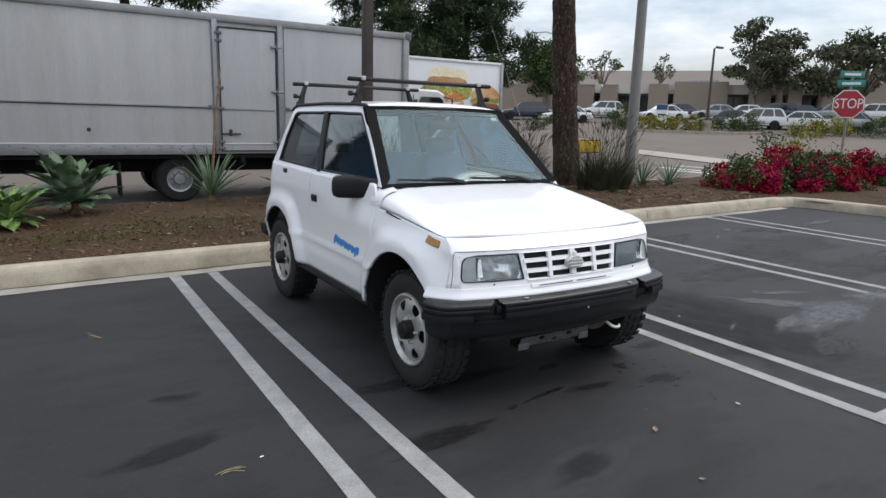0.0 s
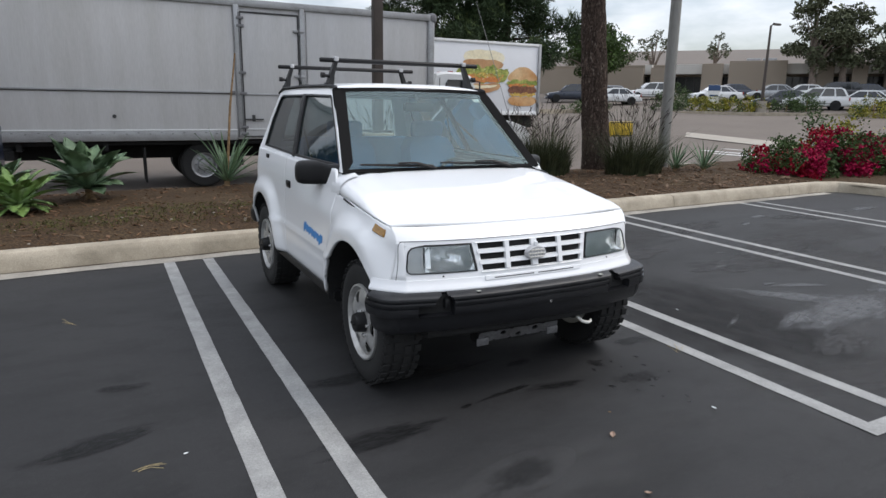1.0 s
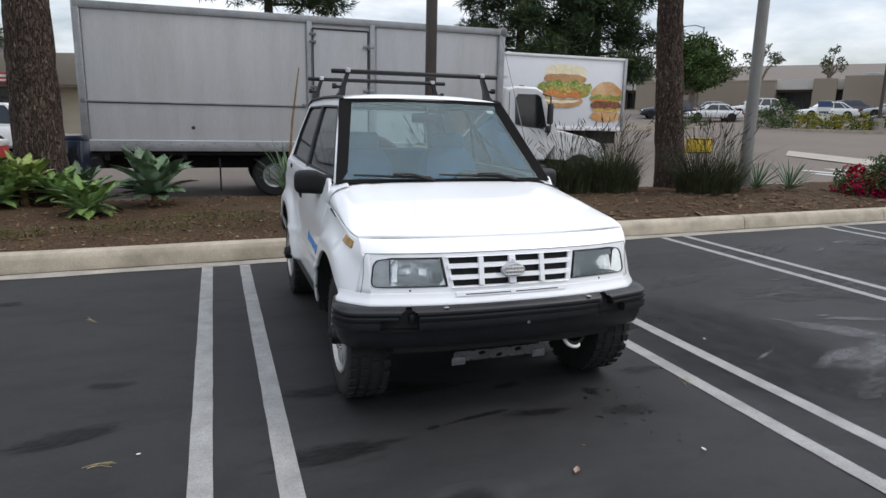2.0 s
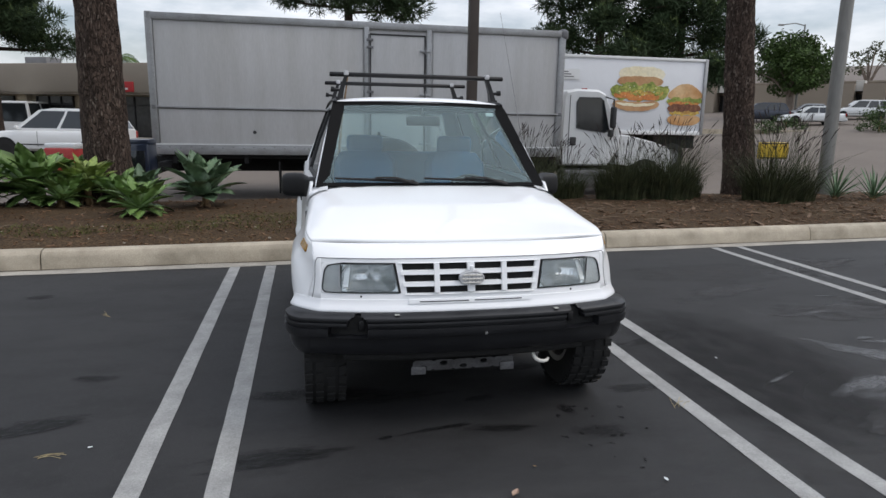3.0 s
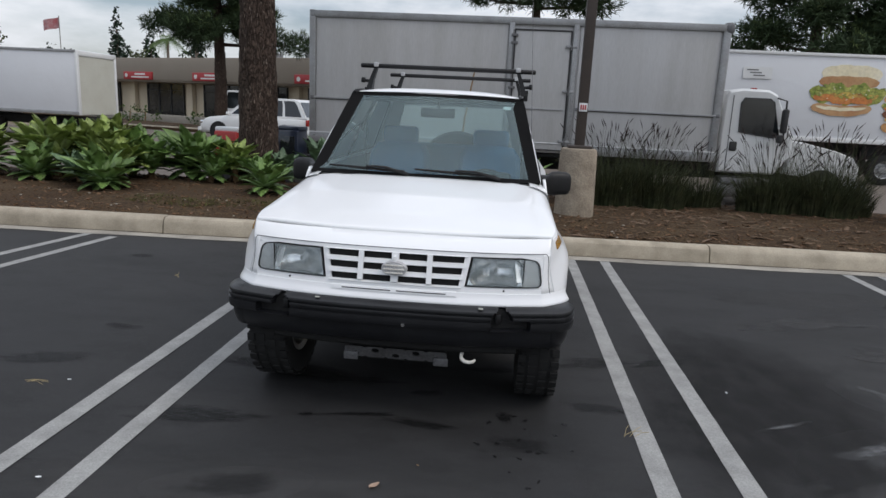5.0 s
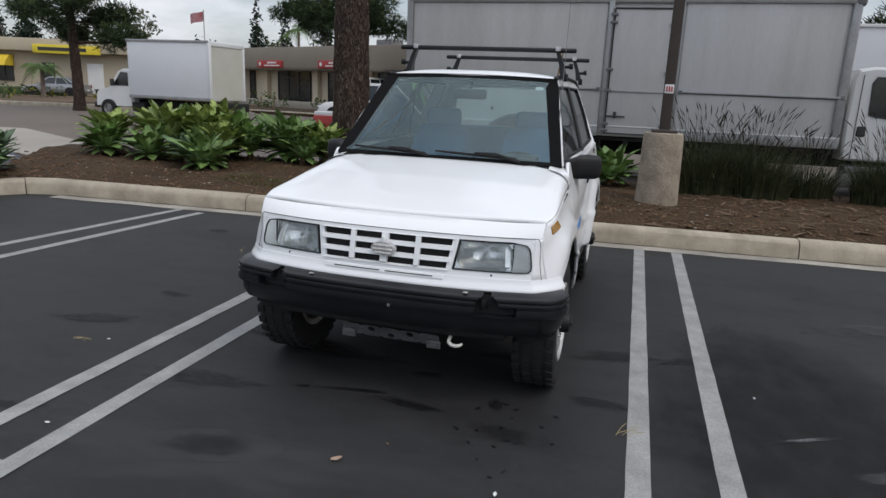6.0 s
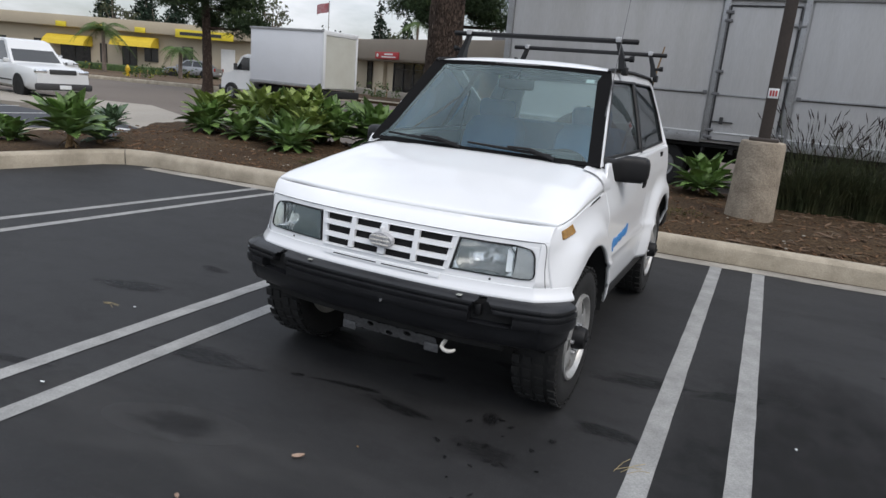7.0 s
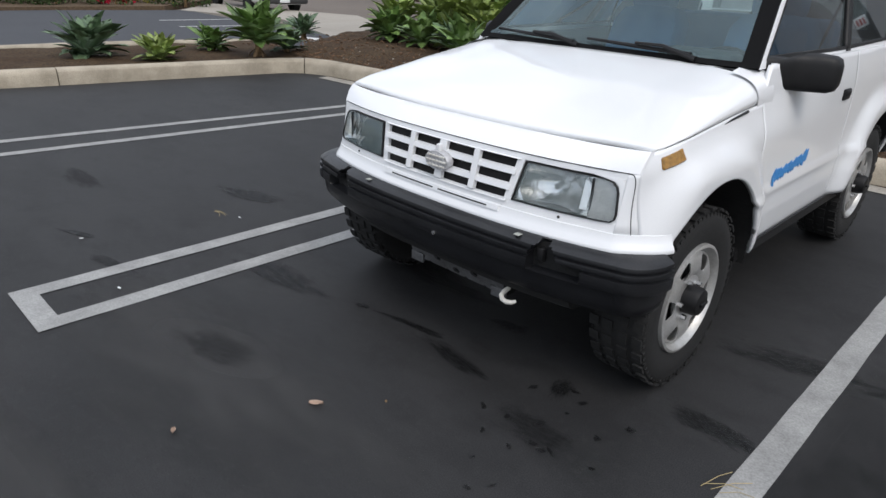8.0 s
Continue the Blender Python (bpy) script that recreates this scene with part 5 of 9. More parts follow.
def make_box_truck():
    """The long box truck parked along the street; its side shows a door."""
    t = thing("box_truck", "long dirty white box truck with a side door by the street", "truck")
    X0, X1, Y, Z0, Z1 = -3.55, 4.50, 8.60, 0.78, 3.34
    D0, D1 = 0.50, 1.57
    part("box_body", boxed(((X0 + X1) / 2, Y + 1.27, (Z0 + Z1) / 2), (X1 - X0 - 0.04, 2.48, Z1 - Z0 - 0.02), 0.02), BOX_SKIN, t, "pale grey-white box body")
    # side panels in sheets, with seams between them
    edges = [X0 + 0.12, 0.0 + 0.36]
    for a, b in zip(edges, edges[1:]):
        part("side_panel", boxed(((a + b) / 2, Y + 0.012, (0.97 + 3.20) / 2), (b - a - 0.006, 0.016, 2.23), 0.003), BOX_SKIN, t)
    for a, b in ((1.74, 4.32),):
        part("side_panel", boxed(((a + b) / 2, Y + 0.012, (0.97 + 3.20) / 2), (b - a - 0.006, 0.016, 2.23), 0.003), BOX_SKIN, t)
    # rails
    part("top_rail", boxed(((X0 + X1) / 2, Y - 0.005, 3.265), (X1 - X0, 0.05, 0.13), 0.01), BOX_TRIM, t, "aluminium top rail")
    for a, b in ((X0, 0.36), (1.74, X1)):
        bottom = part("bottom_rail", boxed(((a + b) / 2, Y - 0.008, 0.875), (b - a, 0.05, 0.19), 0.01), BOX_TRIM, t, "riveted aluminium bottom rail")
        part("rail_lip", boxed(((a + b) / 2, Y - 0.035, 0.972), (b - a, 0.02, 0.022), 0.005), TRUCK_WHITE, bottom)
        k = int((b - a) / 0.19)
        for i in range(k):
            part("rivet", boxed((a + 0.1 + i * 0.19, Y - 0.037, 0.905 + 0.02 * (i % 2)), (0.035, 0.012, 0.014), 0.003), GREY_CAP, bottom)
        rub = part("rub_rail", boxed(((a + b) / 2, Y - 0.018, 1.655), (b - a - 0.14, 0.03, 0.035), 0.008), BOX_TRIM, t)
        part("rail_shadow_strip", boxed(((a + b) / 2, Y - 0.006, 1.632), (b - a - 0.14, 0.02, 0.012)), GASKET, rub)
        for e in (a + 0.05, b - 0.05):
            part("rail_end", boxed((e, Y - 0.022, 1.655), (0.07, 0.04, 0.07), 0.008), GREY_CAP, rub)
    # corner posts
    part("rear_post", boxed((X0 + 0.05, Y + 0.02, 2.06), (0.13, 0.10, 2.56), 0.02), BOX_TRIM, t)
    part("front_post", boxed((X1 - 0.06, Y + 0.03, 2.06), (0.16, 0.12, 2.54), 0.05, 3), BOX_TRIM, t)
    part("corner_cap", boxed((X1 - 0.03, Y + 0.06, 3.26), (0.20, 0.20, 0.22), 0.07, 3), GREY_CAP, t, "dark grey corner cap")
    for x in (D0 - 0.07, D1 + 0.085):
        post = part("door_post", boxed((x, Y - 0.012, 2.03), (0.10, 0.05, 2.40), 0.008), BOX_TRIM, t)
        for i in range(24):
            part("rivet", boxed((x + 0.03, Y - 0.038, 0.95 + i * 0.095), (0.012, 0.006, 0.012)), GREY_CAP, post)
    # side door
    door = part("side_door", boxed(((D0 + D1) / 2, Y + 0.004, 1.97), (D1 - D0 - 0.02, 0.03, 2.24), 0.006), BOX_SKIN, t, "flush white side door")
    for c, s in ((((D0 + D1) / 2, Y - 0.012, 3.105), (D1 - D0 + 0.02, 0.03, 0.03)), ((D0 - 0.003, Y - 0.012, 1.97), (0.028, 0.03, 2.27)), ((D1 + 0.005, Y - 0.012, 1.97), (0.028, 0.03, 2.27)), (((D0 + D1) / 2, Y - 0.012, 0.845), (D1 - D0 + 0.02, 0.03, 0.022))):
        part("door_gasket", boxed(c, s, 0.004), GASKET, door)
    part("door_rail", boxed(((D0 + D1) / 2, Y - 0.022, 1.63), (D1 - D0 - 0.10, 0.02, 0.032), 0.006), BOX_TRIM, door)
    part("door_foot_rail", boxed(((D0 + D1) / 2, Y - 0.02, 0.98), (D1 - D0 - 0.06, 0.02, 0.022), 0.006), TRUCK_WHITE, door)
    for z in (2.82, 1.98, 1.02):
        h = part("hinge", boxed((D1 + 0.01, Y - 0.04, z), (0.22, 0.03, 0.05), 0.008), BOX_TRIM, door)
        part("hinge_pin", add_tube(B(), [(D1 + 0.012, Y - 0.055, z - 0.07), (D1 + 0.012, Y - 0.055, z + 0.07)], 0.018, 8), GREY_CAP, h)
    rod = part("lock_rod", add_tube(B(), [(D0 - 0.03, Y - 0.04, 0.86), (D0 - 0.03, Y - 0.04, 3.10)], 0.013, 8), GREY_CAP, door)
    for z in (3.0, 2.86, 2.02, 1.64, 1.02, 0.9):
        part("rod_bracket", boxed((D0 - 0.01, Y - 0.04, z), (0.13, 0.035, 0.05), 0.008), GREY_CAP, door)
    part("latch", boxed((D0 + 0.18, Y - 0.04, 1.165), (0.34, 0.03, 0.025), 0.006), GASKET, door)
    part("latch_hasp", boxed((D0 + 0.16, Y - 0.045, 1.19), (0.06, 0.03, 0.12), 0.01), GASKET, door)
    part("patch", add_tube(B(), [(-1.72, Y - 0.006, 1.21), (-1.72, Y + 0.0, 1.21)], 0.035, 8), GASKET, t)
    # underframe
    part("chassis_rail", boxed((1.6, Y + 0.85, 0.56), (11.0, 0.12, 0.30), 0.01), DARK, t)
    part("chassis_rail", boxed((1.6, Y + 1.75, 0.56), (11.0, 0.12, 0.30), 0.01), DARK, t)
    part("cross_bearer", boxed((0.5, Y + 1.25, 0.735), (7.9, 2.3, 0.07), 0.01), DARK, t)
    for x in (-3.2, -2.5, -1.9, 0.9, 1.6, 2.4, 3.2):
        part("bearer", boxed((x, Y + 1.2, 0.68), (0.08, 2.3, 0.13)), DARK, t)
    part("mud_flap", boxed((-1.28, Y + 0.30, 0.34), (0.03, 0.60, 0.62), 0.01), DARK, t, "black mud flap")
    part("mud_flap", boxed((0.42, Y + 0.30, 0.50), (0.03, 0.60, 0.40), 0.01), DARK, t)
    part("tank", boxed((2.7, Y + 0.42, 0.40), (1.4, 0.55, 0.42), 0.08, 3), DARK, t, "dark fuel tank")
    part("rear_frame", boxed((X0 + 0.15, Y + 1.2, 0.55), (0.25, 2.2, 0.16), 0.02), DARK, t)
    part("rear_step", boxed((X0 - 0.1, Y + 1.2, 0.42), (0.14, 2.1, 0.10), 0.02), DARK, t)
    for x in (-0.26,):
        for yy in (0.28, 0.60, 1.9, 2.25):
            truck_wheel(t, x, Y + yy, 0.31, 0.42, 0.25, -1)
    # cab
    CY = 8.88
    W = 2.05
    shell = [(4.66, 0.58), (4.64, 1.30), (4.66, 2.06), (4.72, 2.16), (4.95, 2.21), (5.45, 2.20), (5.62, 2.12), (6.02, 1.30), (6.02, 0.95), (5.75, 0.58)]
    bm = B()
    add_rings(bm, [[(lerp(5.3, x, k), CY + o, lerp(1.3, z, k)) for x, z in shell] for k, o in ((0.95, 0.0), (1.0, 0.05), (1.0, W - 0.05), (0.95, W))])
    cab = part("cab", bm, TRUCK_WHITE, t, "white truck cab", smooth=30)
    hood = [(5.98, 0.60), (5.98, 1.27), (6.25, 1.24), (6.9, 1.10), (7.25, 0.98), (7.38, 0.80), (7.40, 0.35), (7.2, 0.30), (7.08, 0.55), (6.85, 0.70), (6.55, 0.70), (6.3, 0.56)]
    bm = B()
    add_rings(bm, [[(lerp(6.6, x, k), CY + o, lerp(0.8, z, k)) for x, z in hood] for k, o in ((0.93, 0.06), (1.0, 0.14), (1.0, W - 0.14), (0.93, W - 0.06))])
    bonnet = part("bonnet", bm, TRUCK_WHITE, t, "white sloping bonnet", smooth=30)
    part("grille", boxed((7.40, CY + W / 2, 0.72), (0.05, 0.9, 0.45), 0.02), CHROME, bonnet)
    part("front_bumper", boxed((7.45, CY + W / 2, 0.30), (0.22, W, 0.28), 0.05), BOX_TRIM, t)
    win = [(4.98, 1.40), (4.96, 1.92), (5.02, 2.02), (5.48, 2.02), (5.56, 1.96), (5.72, 1.36), (5.62, 1.31), (5.10, 1.37)]
    part("door_window", add_prism(B(), [(x, CY - 0.012, z) for x, z in win], (0, 0.05, 0)), CAR_GLASS, cab, "dark side window")
    part("window_rim", add_collar(B(), [(lerp(5.33, x, 1.05), CY - 0.018, lerp(1.69, z, 1.06)) for x, z in win], [(x, CY - 0.018, z) for x, z in win], (0, 0.03, 0)), GASKET, cab)
    part("windshield", add_prism(B(), [(5.655, CY + 0.14, 2.07), (6.04, CY + 0.10, 1.31), (6.04, CY + W - 0.10, 1.31), (5.655, CY + W - 0.14, 2.07)], (0.012, 0, 0.006)), CAR_GLASS, cab)
    part("door_edge", boxed((4.80, CY - 0.003, 1.35), (0.012, 0.012, 1.45)), GASKET, cab)
    part("door_handle", boxed((4.90, CY - 0.01, 1.10), (0.14, 0.03, 0.18), 0.02), GASKET, cab, "black door handle")
    part("mirror", boxed((5.74, CY - 0.16, 1.62), (0.10, 0.16, 0.46), 0.04, 3), GASKET, cab, "tall black mirror")
    part("mirror_spot", boxed((5.70, CY - 0.16, 1.28), (0.10, 0.15, 0.16), 0.04, 3), GASKET, cab)
    part("mirror_arm", add_tube(B(), [(5.62, CY, 2.05), (5.74, CY - 0.15, 2.0), (5.76, CY - 0.16, 1.3), (5.78, CY, 1.15)], 0.018, 6), GASKET, cab)
    for y in (0.45, 1.0, 1.55):
        part("roof_marker", boxed((5.30, CY + y, 2.225), (0.12, 0.08, 0.05), 0.015), LAMP_RED, cab, "red roof marker")
    part("step", boxed((5.25, CY + 0.12, 0.42), (1.0, 0.35, 0.12), 0.03), GREY_CAP, t)
    part("air_tank", add_tube(B(), [(4.75, CY + 0.25, 0.28), (5.6, CY + 0.25, 0.28)], 0.22, 16), BOX_TRIM, t, "grey tank under the cab")
    for yy in (0.16, W - 0.16):
        truck_wheel(t, 6.70, CY + yy, 0.31, 0.42, 0.25, -1)
    return t


make_box_truck()

# printed food on the second truck
BREAD = material("bread_crust_print", (0.40, 0.20, 0.085), 0.5, grain=(12, 0.06), stain=(1.4, 0.8, (0.56, 0.36, 0.18)), bump=(4, 0.0))
CRUMB = material("bread_crumb_print", (0.74, 0.66, 0.45), 0.5, grain=(12, 0.06), stain=(2, 0.6, (0.80, 0.76, 0.62)), bump=(4, 0.0))
GREENS = material("salad_print", (0.16, 0.22, 0.03), 0.5, grain=(14, 0.25), stain=(5, 0.9, (0.48, 0.46, 0.12)), bump=(4, 0.0))
MEAT = material("meat_print", (0.13, 0.04, 0.02), 0.5, grain=(14, 0.2), stain=(6, 0.7, (0.26, 0.12, 0.05)), bump=(4, 0.0))
TOMATO = material("tomato_print", (0.52, 0.17, 0.04), 0.5, grain=(14, 0.15), stain=(6, 0.6, (0.60, 0.30, 0.08)), bump=(4, 0.0))
BUN = material("glazed_bun_print", (0.46, 0.23, 0.08), 0.5, grain=(12, 0.06), stain=(1.2, 0.9, (0.66, 0.47, 0.26)), bump=(4, 0.0))
CHEESE = material("cheese_print", (0.58, 0.42, 0.09), 0.5, grain=(14, 0.2), stain=(6, 0.7, (0.30, 0.09, 0.03)), bump=(4, 0.0))


def blob(owner, name, mat, x0, x1, z0, z1, y, wave=0.05, seed=0, sag=0.0, dome=0.0, label=""):
    """A printed layer: a wavy band, domed or sagging."""
    rnd = random.Random(seed)
    n = 28
    top, low = [], []
    ph = rnd.uniform(0, 6)
    for i in range(n + 1):
        t = i / n
        e = 1 - abs(2 * t - 1) ** 4
        w1 = wave * (math.sin(t * 19 + ph) + 0.6 * math.sin(t * 43 + ph * 2)) * 0.5
        mid = (z0 + z1) / 2
        top.append((lerp(x0, x1, t), y, lerp(mid, z1, e ** 0.5) + w1 + dome * math.sin(math.pi * t) - sag * math.sin(math.pi * t)))
        low.append((lerp(x0, x1, t), y, lerp(mid, z0, e ** 0.5) + w1 * 0.8 - sag * math.sin(math.pi * t)))
    bm = B()
    add_rings(bm, [top, low], closed=False, caps=False)
    return part(name, bm, mat, owner, label, smooth=0)


def speckle(owner, name, mat, x0, x1, z0, z1, y, n, size, seed):
    """Many small printed shreds and glints."""
    r = random.Random(seed)
    bm = B()
    for k in range(int(n * 0.55)):
        cx, cz = r.uniform(x0, x1), r.uniform(z0, z1)
        a, w, h = r.uniform(-0.6, 0.6), size * r.uniform(0.5, 1.3), size * r.uniform(0.2, 0.5)
        q = [r.uniform(0.7, 1.2) for _ in range(9)]
        bm.faces.new([bm.verts.new((cx + w * q[i] * math.cos(6.2832 * i / 9) * math.cos(a) - h * math.sin(6.2832 * i / 9) * math.sin(a), y - 0.00005 * k, cz + w * math.cos(6.2832 * i / 9) * math.sin(a) + h * q[i] * math.sin(6.2832 * i / 9) * math.cos(a))) for i in range(9)])
    return tagged(part(name, bm, mat, owner, smooth=0), "", "", "", "stuff")


def make_food_truck():
    t = thing("delivery_truck", "white delivery truck with large sandwich and burger pictures on its side", "truck")
    X0, X1, Y, Z0, Z1 = 4.6, 13.10, 16.70, 1.14, 3.74
    part("box_body", boxed(((X0 + X1) / 2, Y + 1.27, (Z0 + Z1) / 2), (X1 - X0, 2.5, Z1 - Z0), 0.03), WHITE_SIDE, t, "white box body")
    part("top_rail", boxed(((X0 + X1) / 2, Y + 0.01, Z1 - 0.04), (X1 - X0 + 0.03, 0.06, 0.09), 0.01), TRUCK_WHITE, t)
    part("bottom_rail", boxed(((X0 + X1) / 2, Y + 0.01, Z0 + 0.06), (X1 - X0 + 0.03, 0.06, 0.13), 0.01), TRUCK_WHITE, t)
    part("rear_post", boxed((X1 - 0.03, Y + 0.01, (Z0 + Z1) / 2), (0.12, 0.08, Z1 - Z0), 0.01), BOX_TRIM, t)
    pic = part("sandwich_picture", boxed((10.6, Y + 0.034, 2.45), (2.3, 0.012, 1.5), 0.0), WHITE_SIDE, t, "large printed picture of a sandwich")
    y = Y + 0.012
    blob(pic, "bread", CRUMB, 9.76, 11.52, 2.94, 3.40, y, 0.02, 1, dome=0.03)
    blob(pic, "crust", BREAD, 9.72, 11.46, 2.76, 3.10, y - 0.004, 0.015, 2)
    blob(pic, "salad", GREENS, 9.48, 11.72, 2.30, 2.86, y - 0.008, 0.12, 3)
    blob(pic, "cheese", CHEESE, 10.05, 11.50, 2.42, 2.62, y - 0.012, 0.07, 4)
    for k, (x, z, w) in enumerate(((9.62, 2.36, 0.62), (10.12, 2.28, 0.66), (10.72, 2.30, 0.62))):
        blob(pic, "tomato", TOMATO, x, x + w, z, z + 0.20, y - 0.016 - 0.002 * k, 0.02, 40 + k)
    blob(pic, "lower_bread", BREAD, 9.58, 11.36, 2.02, 2.34, y - 0.024, 0.02, 6, sag=0.10)
    blob(pic, "lower_crumb", CRUMB, 9.72, 11.20, 2.14, 2.24, y - 0.028, 0.02, 8, sag=0.06)
    speckle(pic, "shred_print", GREENS, 9.58, 11.62, 2.40, 2.80, y - 0.032, 40, 0.10, 21)
    speckle(pic, "toasting", BREAD, 9.85, 11.40, 2.95, 3.05, y - 0.042, 16, 0.06, 24)
    speckle(pic, "glint", CRUMB, 9.70, 11.40, 2.36, 2.80, y - 0.046, 26, 0.035, 25)
    pic = part("burger_picture", boxed((12.38, Y + 0.034, 2.2), (1.3, 0.012, 1.7), 0.0), WHITE_SIDE, t, "large printed picture of a burger")
    blob(pic, "bun", BUN, 11.66, 13.04, 2.34, 2.60, y, 0.01, 7, dome=0.30)
    blob(pic, "salad", GREENS, 11.62, 13.04, 2.16, 2.42, y - 0.008, 0.06, 9)
    blob(pic, "tomato", TOMATO, 11.70, 12.90, 2.12, 2.28, y - 0.010, 0.03, 13)
    blob(pic, "patty", MEAT, 11.68, 13.00, 1.90, 2.20, y - 0.012, 0.03, 10)
    blob(pic, "cheese", CHEESE, 11.76, 12.96, 1.82, 1.95, y - 0.016, 0.05, 11)
    blob(pic, "lower_bun", BUN, 11.70, 13.00, 1.50, 1.84, y - 0.020, 0.01, 12, sag=0.04)
    speckle(pic, "shred_print", GREENS, 11.72, 12.98, 2.20, 2.40, y - 0.030, 16, 0.08, 26)
    speckle(pic, "char", MEAT, 11.80, 12.92, 1.90, 2.16, y - 0.038, 16, 0.06, 28)
    plate = part("small_plate", boxed((7.9, Y - 0.006, 3.10), (0.85, 0.012, 0.34), 0.0), TRUCK_WHITE, t, "small white notice with unreadable bars")
    for k in range(3):
        part("bar", boxed((7.75 + 0.1 * k, Y - 0.014, 3.18 - 0.08 * k), (0.34, 0.006, 0.035)), GREY_CAP, plate)
    part("underframe", boxed((9.0, Y + 1.25, 0.92), (8.2, 1.0, 0.35), 0.02), DARK, t)
    part("side_skirt", boxed((12.2, Y + 0.5, 0.88), (1.6, 0.5, 0.45), 0.03), DARK, t)
    for x in (10.9, 12.1, 5.6):
        for yy in (0.28, 2.2):
            truck_wheel(t, x, Y + yy, 0.36, 0.48, 0.28, -1)
    # its cab, mostly hidden
    part("cab", boxed((3.2, Y + 1.25, 1.7), (2.2, 2.2, 2.4), 0.25, 3), TRUCK_WHITE, t)
    return t


make_food_truck()


def make_car_body(name, label, m, length, width, height, paint, style, group=""):
    """A parked car lying along its own x, its nose at +x, built from a side outline with tapered glass."""
    c = thing(name, label, "car", m, group)
    L, H, W = length / 2, height, width / 2
    shapes = {
        "suv": ([(-L, 0.32), (-L - 0.02, 0.62), (-L + 0.04, 0.98), (-0.2 * L, 0.98), (0.42 * L, 0.98), (0.88 * L, 0.86), (L, 0.70), (L, 0.34)], [(-L + 0.06, 0.97), (-L + 0.40, H - 0.10), (-L + 0.62, H - 0.02), (-0.05 * L, H), (0.16 * L, H - 0.07), (0.50 * L, 0.97)]),
        "sedan": ([(-L, 0.34), (-L - 0.02, 0.60), (-L + 0.06, 0.90), (-0.45 * L, 0.92), (0.40 * L, 0.90), (0.88 * L, 0.76), (L, 0.62), (L, 0.30)], [(-0.80 * L, 0.90), (-0.45 * L, H - 0.03), (-0.25 * L, H), (0.05 * L, H), (0.16 * L, H - 0.05), (0.48 * L, 0.90)]),
        "van": ([(-L, 0.36), (-L - 0.02, 0.8), (-L + 0.02, 1.1), (-0.2 * L, 1.1), (0.62 * L, 1.1), (0.9 * L, 0.95), (L, 0.75), (L, 0.36)], [(-L + 0.03, 1.09), (-L + 0.12, H - 0.05), (-L + 0.25, H), (0.38 * L, H), (0.48 * L, H - 0.08), (0.74 * L, 1.09)]),
        "pickup": ([(-L, 0.45), (-L - 0.02, 0.75), (-L + 0.02, 1.02), (-0.2 * L, 1.02), (0.40 * L, 1.02), (0.88 * L, 0.95), (L, 0.86), (L, 0.48)], [(-0.98 * L, 1.01), (-0.96 * L, H - 0.06), (-0.9 * L, H), (0.06 * L, H), (0.16 * L, H - 0.06), (0.40 * L, 1.01)]),
    }
    low, top = shapes[style]
    zc = low[2][1]
    crest = sorted(low[2:7])

    def station(x):
        """One cross-section of the lower body."""
        w = W * (1 - 0.13 * max(0.0, (abs(x) / L - 0.70) / 0.30) ** 2.6)
        t = table(x, crest)
        half = [(0.86 * w, 0.28), (0.97 * w, 0.36), (w, 0.52), (0.995 * w, t - 0.24), (0.975 * w, t - 0.10), (0.93 * w, t - 0.03), (0.82 * w, t), (0.4 * w, t + 0.018)]
        return [(x, -y, z) for y, z in half] + [(x, y, z) for y, z in half[::-1]]
    bm = B()
    xs = [-L, -0.97 * L] + [lerp(-0.92 * L, 0.92 * L, k / 22) for k in range(23)] + [0.97 * L, L]
    add_rings(bm, [station(x) for x in xs])
    body = part("body", bm, paint, c, smooth=40)

    def half_at(z):
        return lerp(W - 0.09, W - 0.26, (z - zc) / (H - zc))
    rear_edge, front_edge = sorted((z, x) for x, z in top[:3]), sorted((z, x) for x, z in top[-3:])
    bm = B()
    add_rings(bm, [[(x, s * k * half_at(z), z + (0.014 if z > H - 0.09 else 0.0) * (k < 0.95)) for x, z in top] for s, k in ((-1, 1.0), (-1, 0.93), (-1, 0.7), (1, 0.7), (1, 0.93), (1, 1.0))])
    cabin = part("cabin", bm, paint, c, smooth=30)
    z0, z1 = zc + 0.045, H - 0.10
    for edge, sign in ((front_edge, 1), (rear_edge, -1)):
        bm = B()
        add_grid(bm, lambda u, v: (lambda z: (table(z, edge) + sign * 0.008, lerp(-0.90, 0.90, u) * half_at(z), z))(lerp(z0, z1, v)), 4, 4)
        part("windshield" if sign > 0 else "rear_window", bm, CAR_GLASS, cabin, "dark car window")
    splits = {"suv": (0.0, 0.26, 0.58, 1.0), "van": (0.0, 0.36, 0.70, 1.0), "sedan": (0.0, 0.16, 0.54, 1.0), "pickup": (0.0, 0.42, 0.60, 1.0)}[style]
    for s in (-1, 1):
        for a, b in zip(splits, splits[1:]):
            bm = B()
            add_grid(bm, lambda u, v: (lambda z: (lerp(table(z, rear_edge) + 0.10, table(z, front_edge) - 0.11, lerp(a + 0.018, b - 0.018, u)), s * (half_at(z) + 0.006), z))(lerp(z0, z1 + 0.02, v)), 3, 4)
            part("side_window", bm, CAR_GLASS, cabin, "dark car window")
        xm = lerp(top[0][0], top[-1][0], splits[2])
        part("door_gap", boxed((xm + 0.6, s * (W - 0.004), 0.68), (0.010, 0.012, 0.5)), GASKET, body)
        part("side_strip", boxed((0, s * (W - 0.0), 0.50), (length * 0.45, 0.014, 0.04), 0.004), paint if style == "sedan" else GASKET, body)
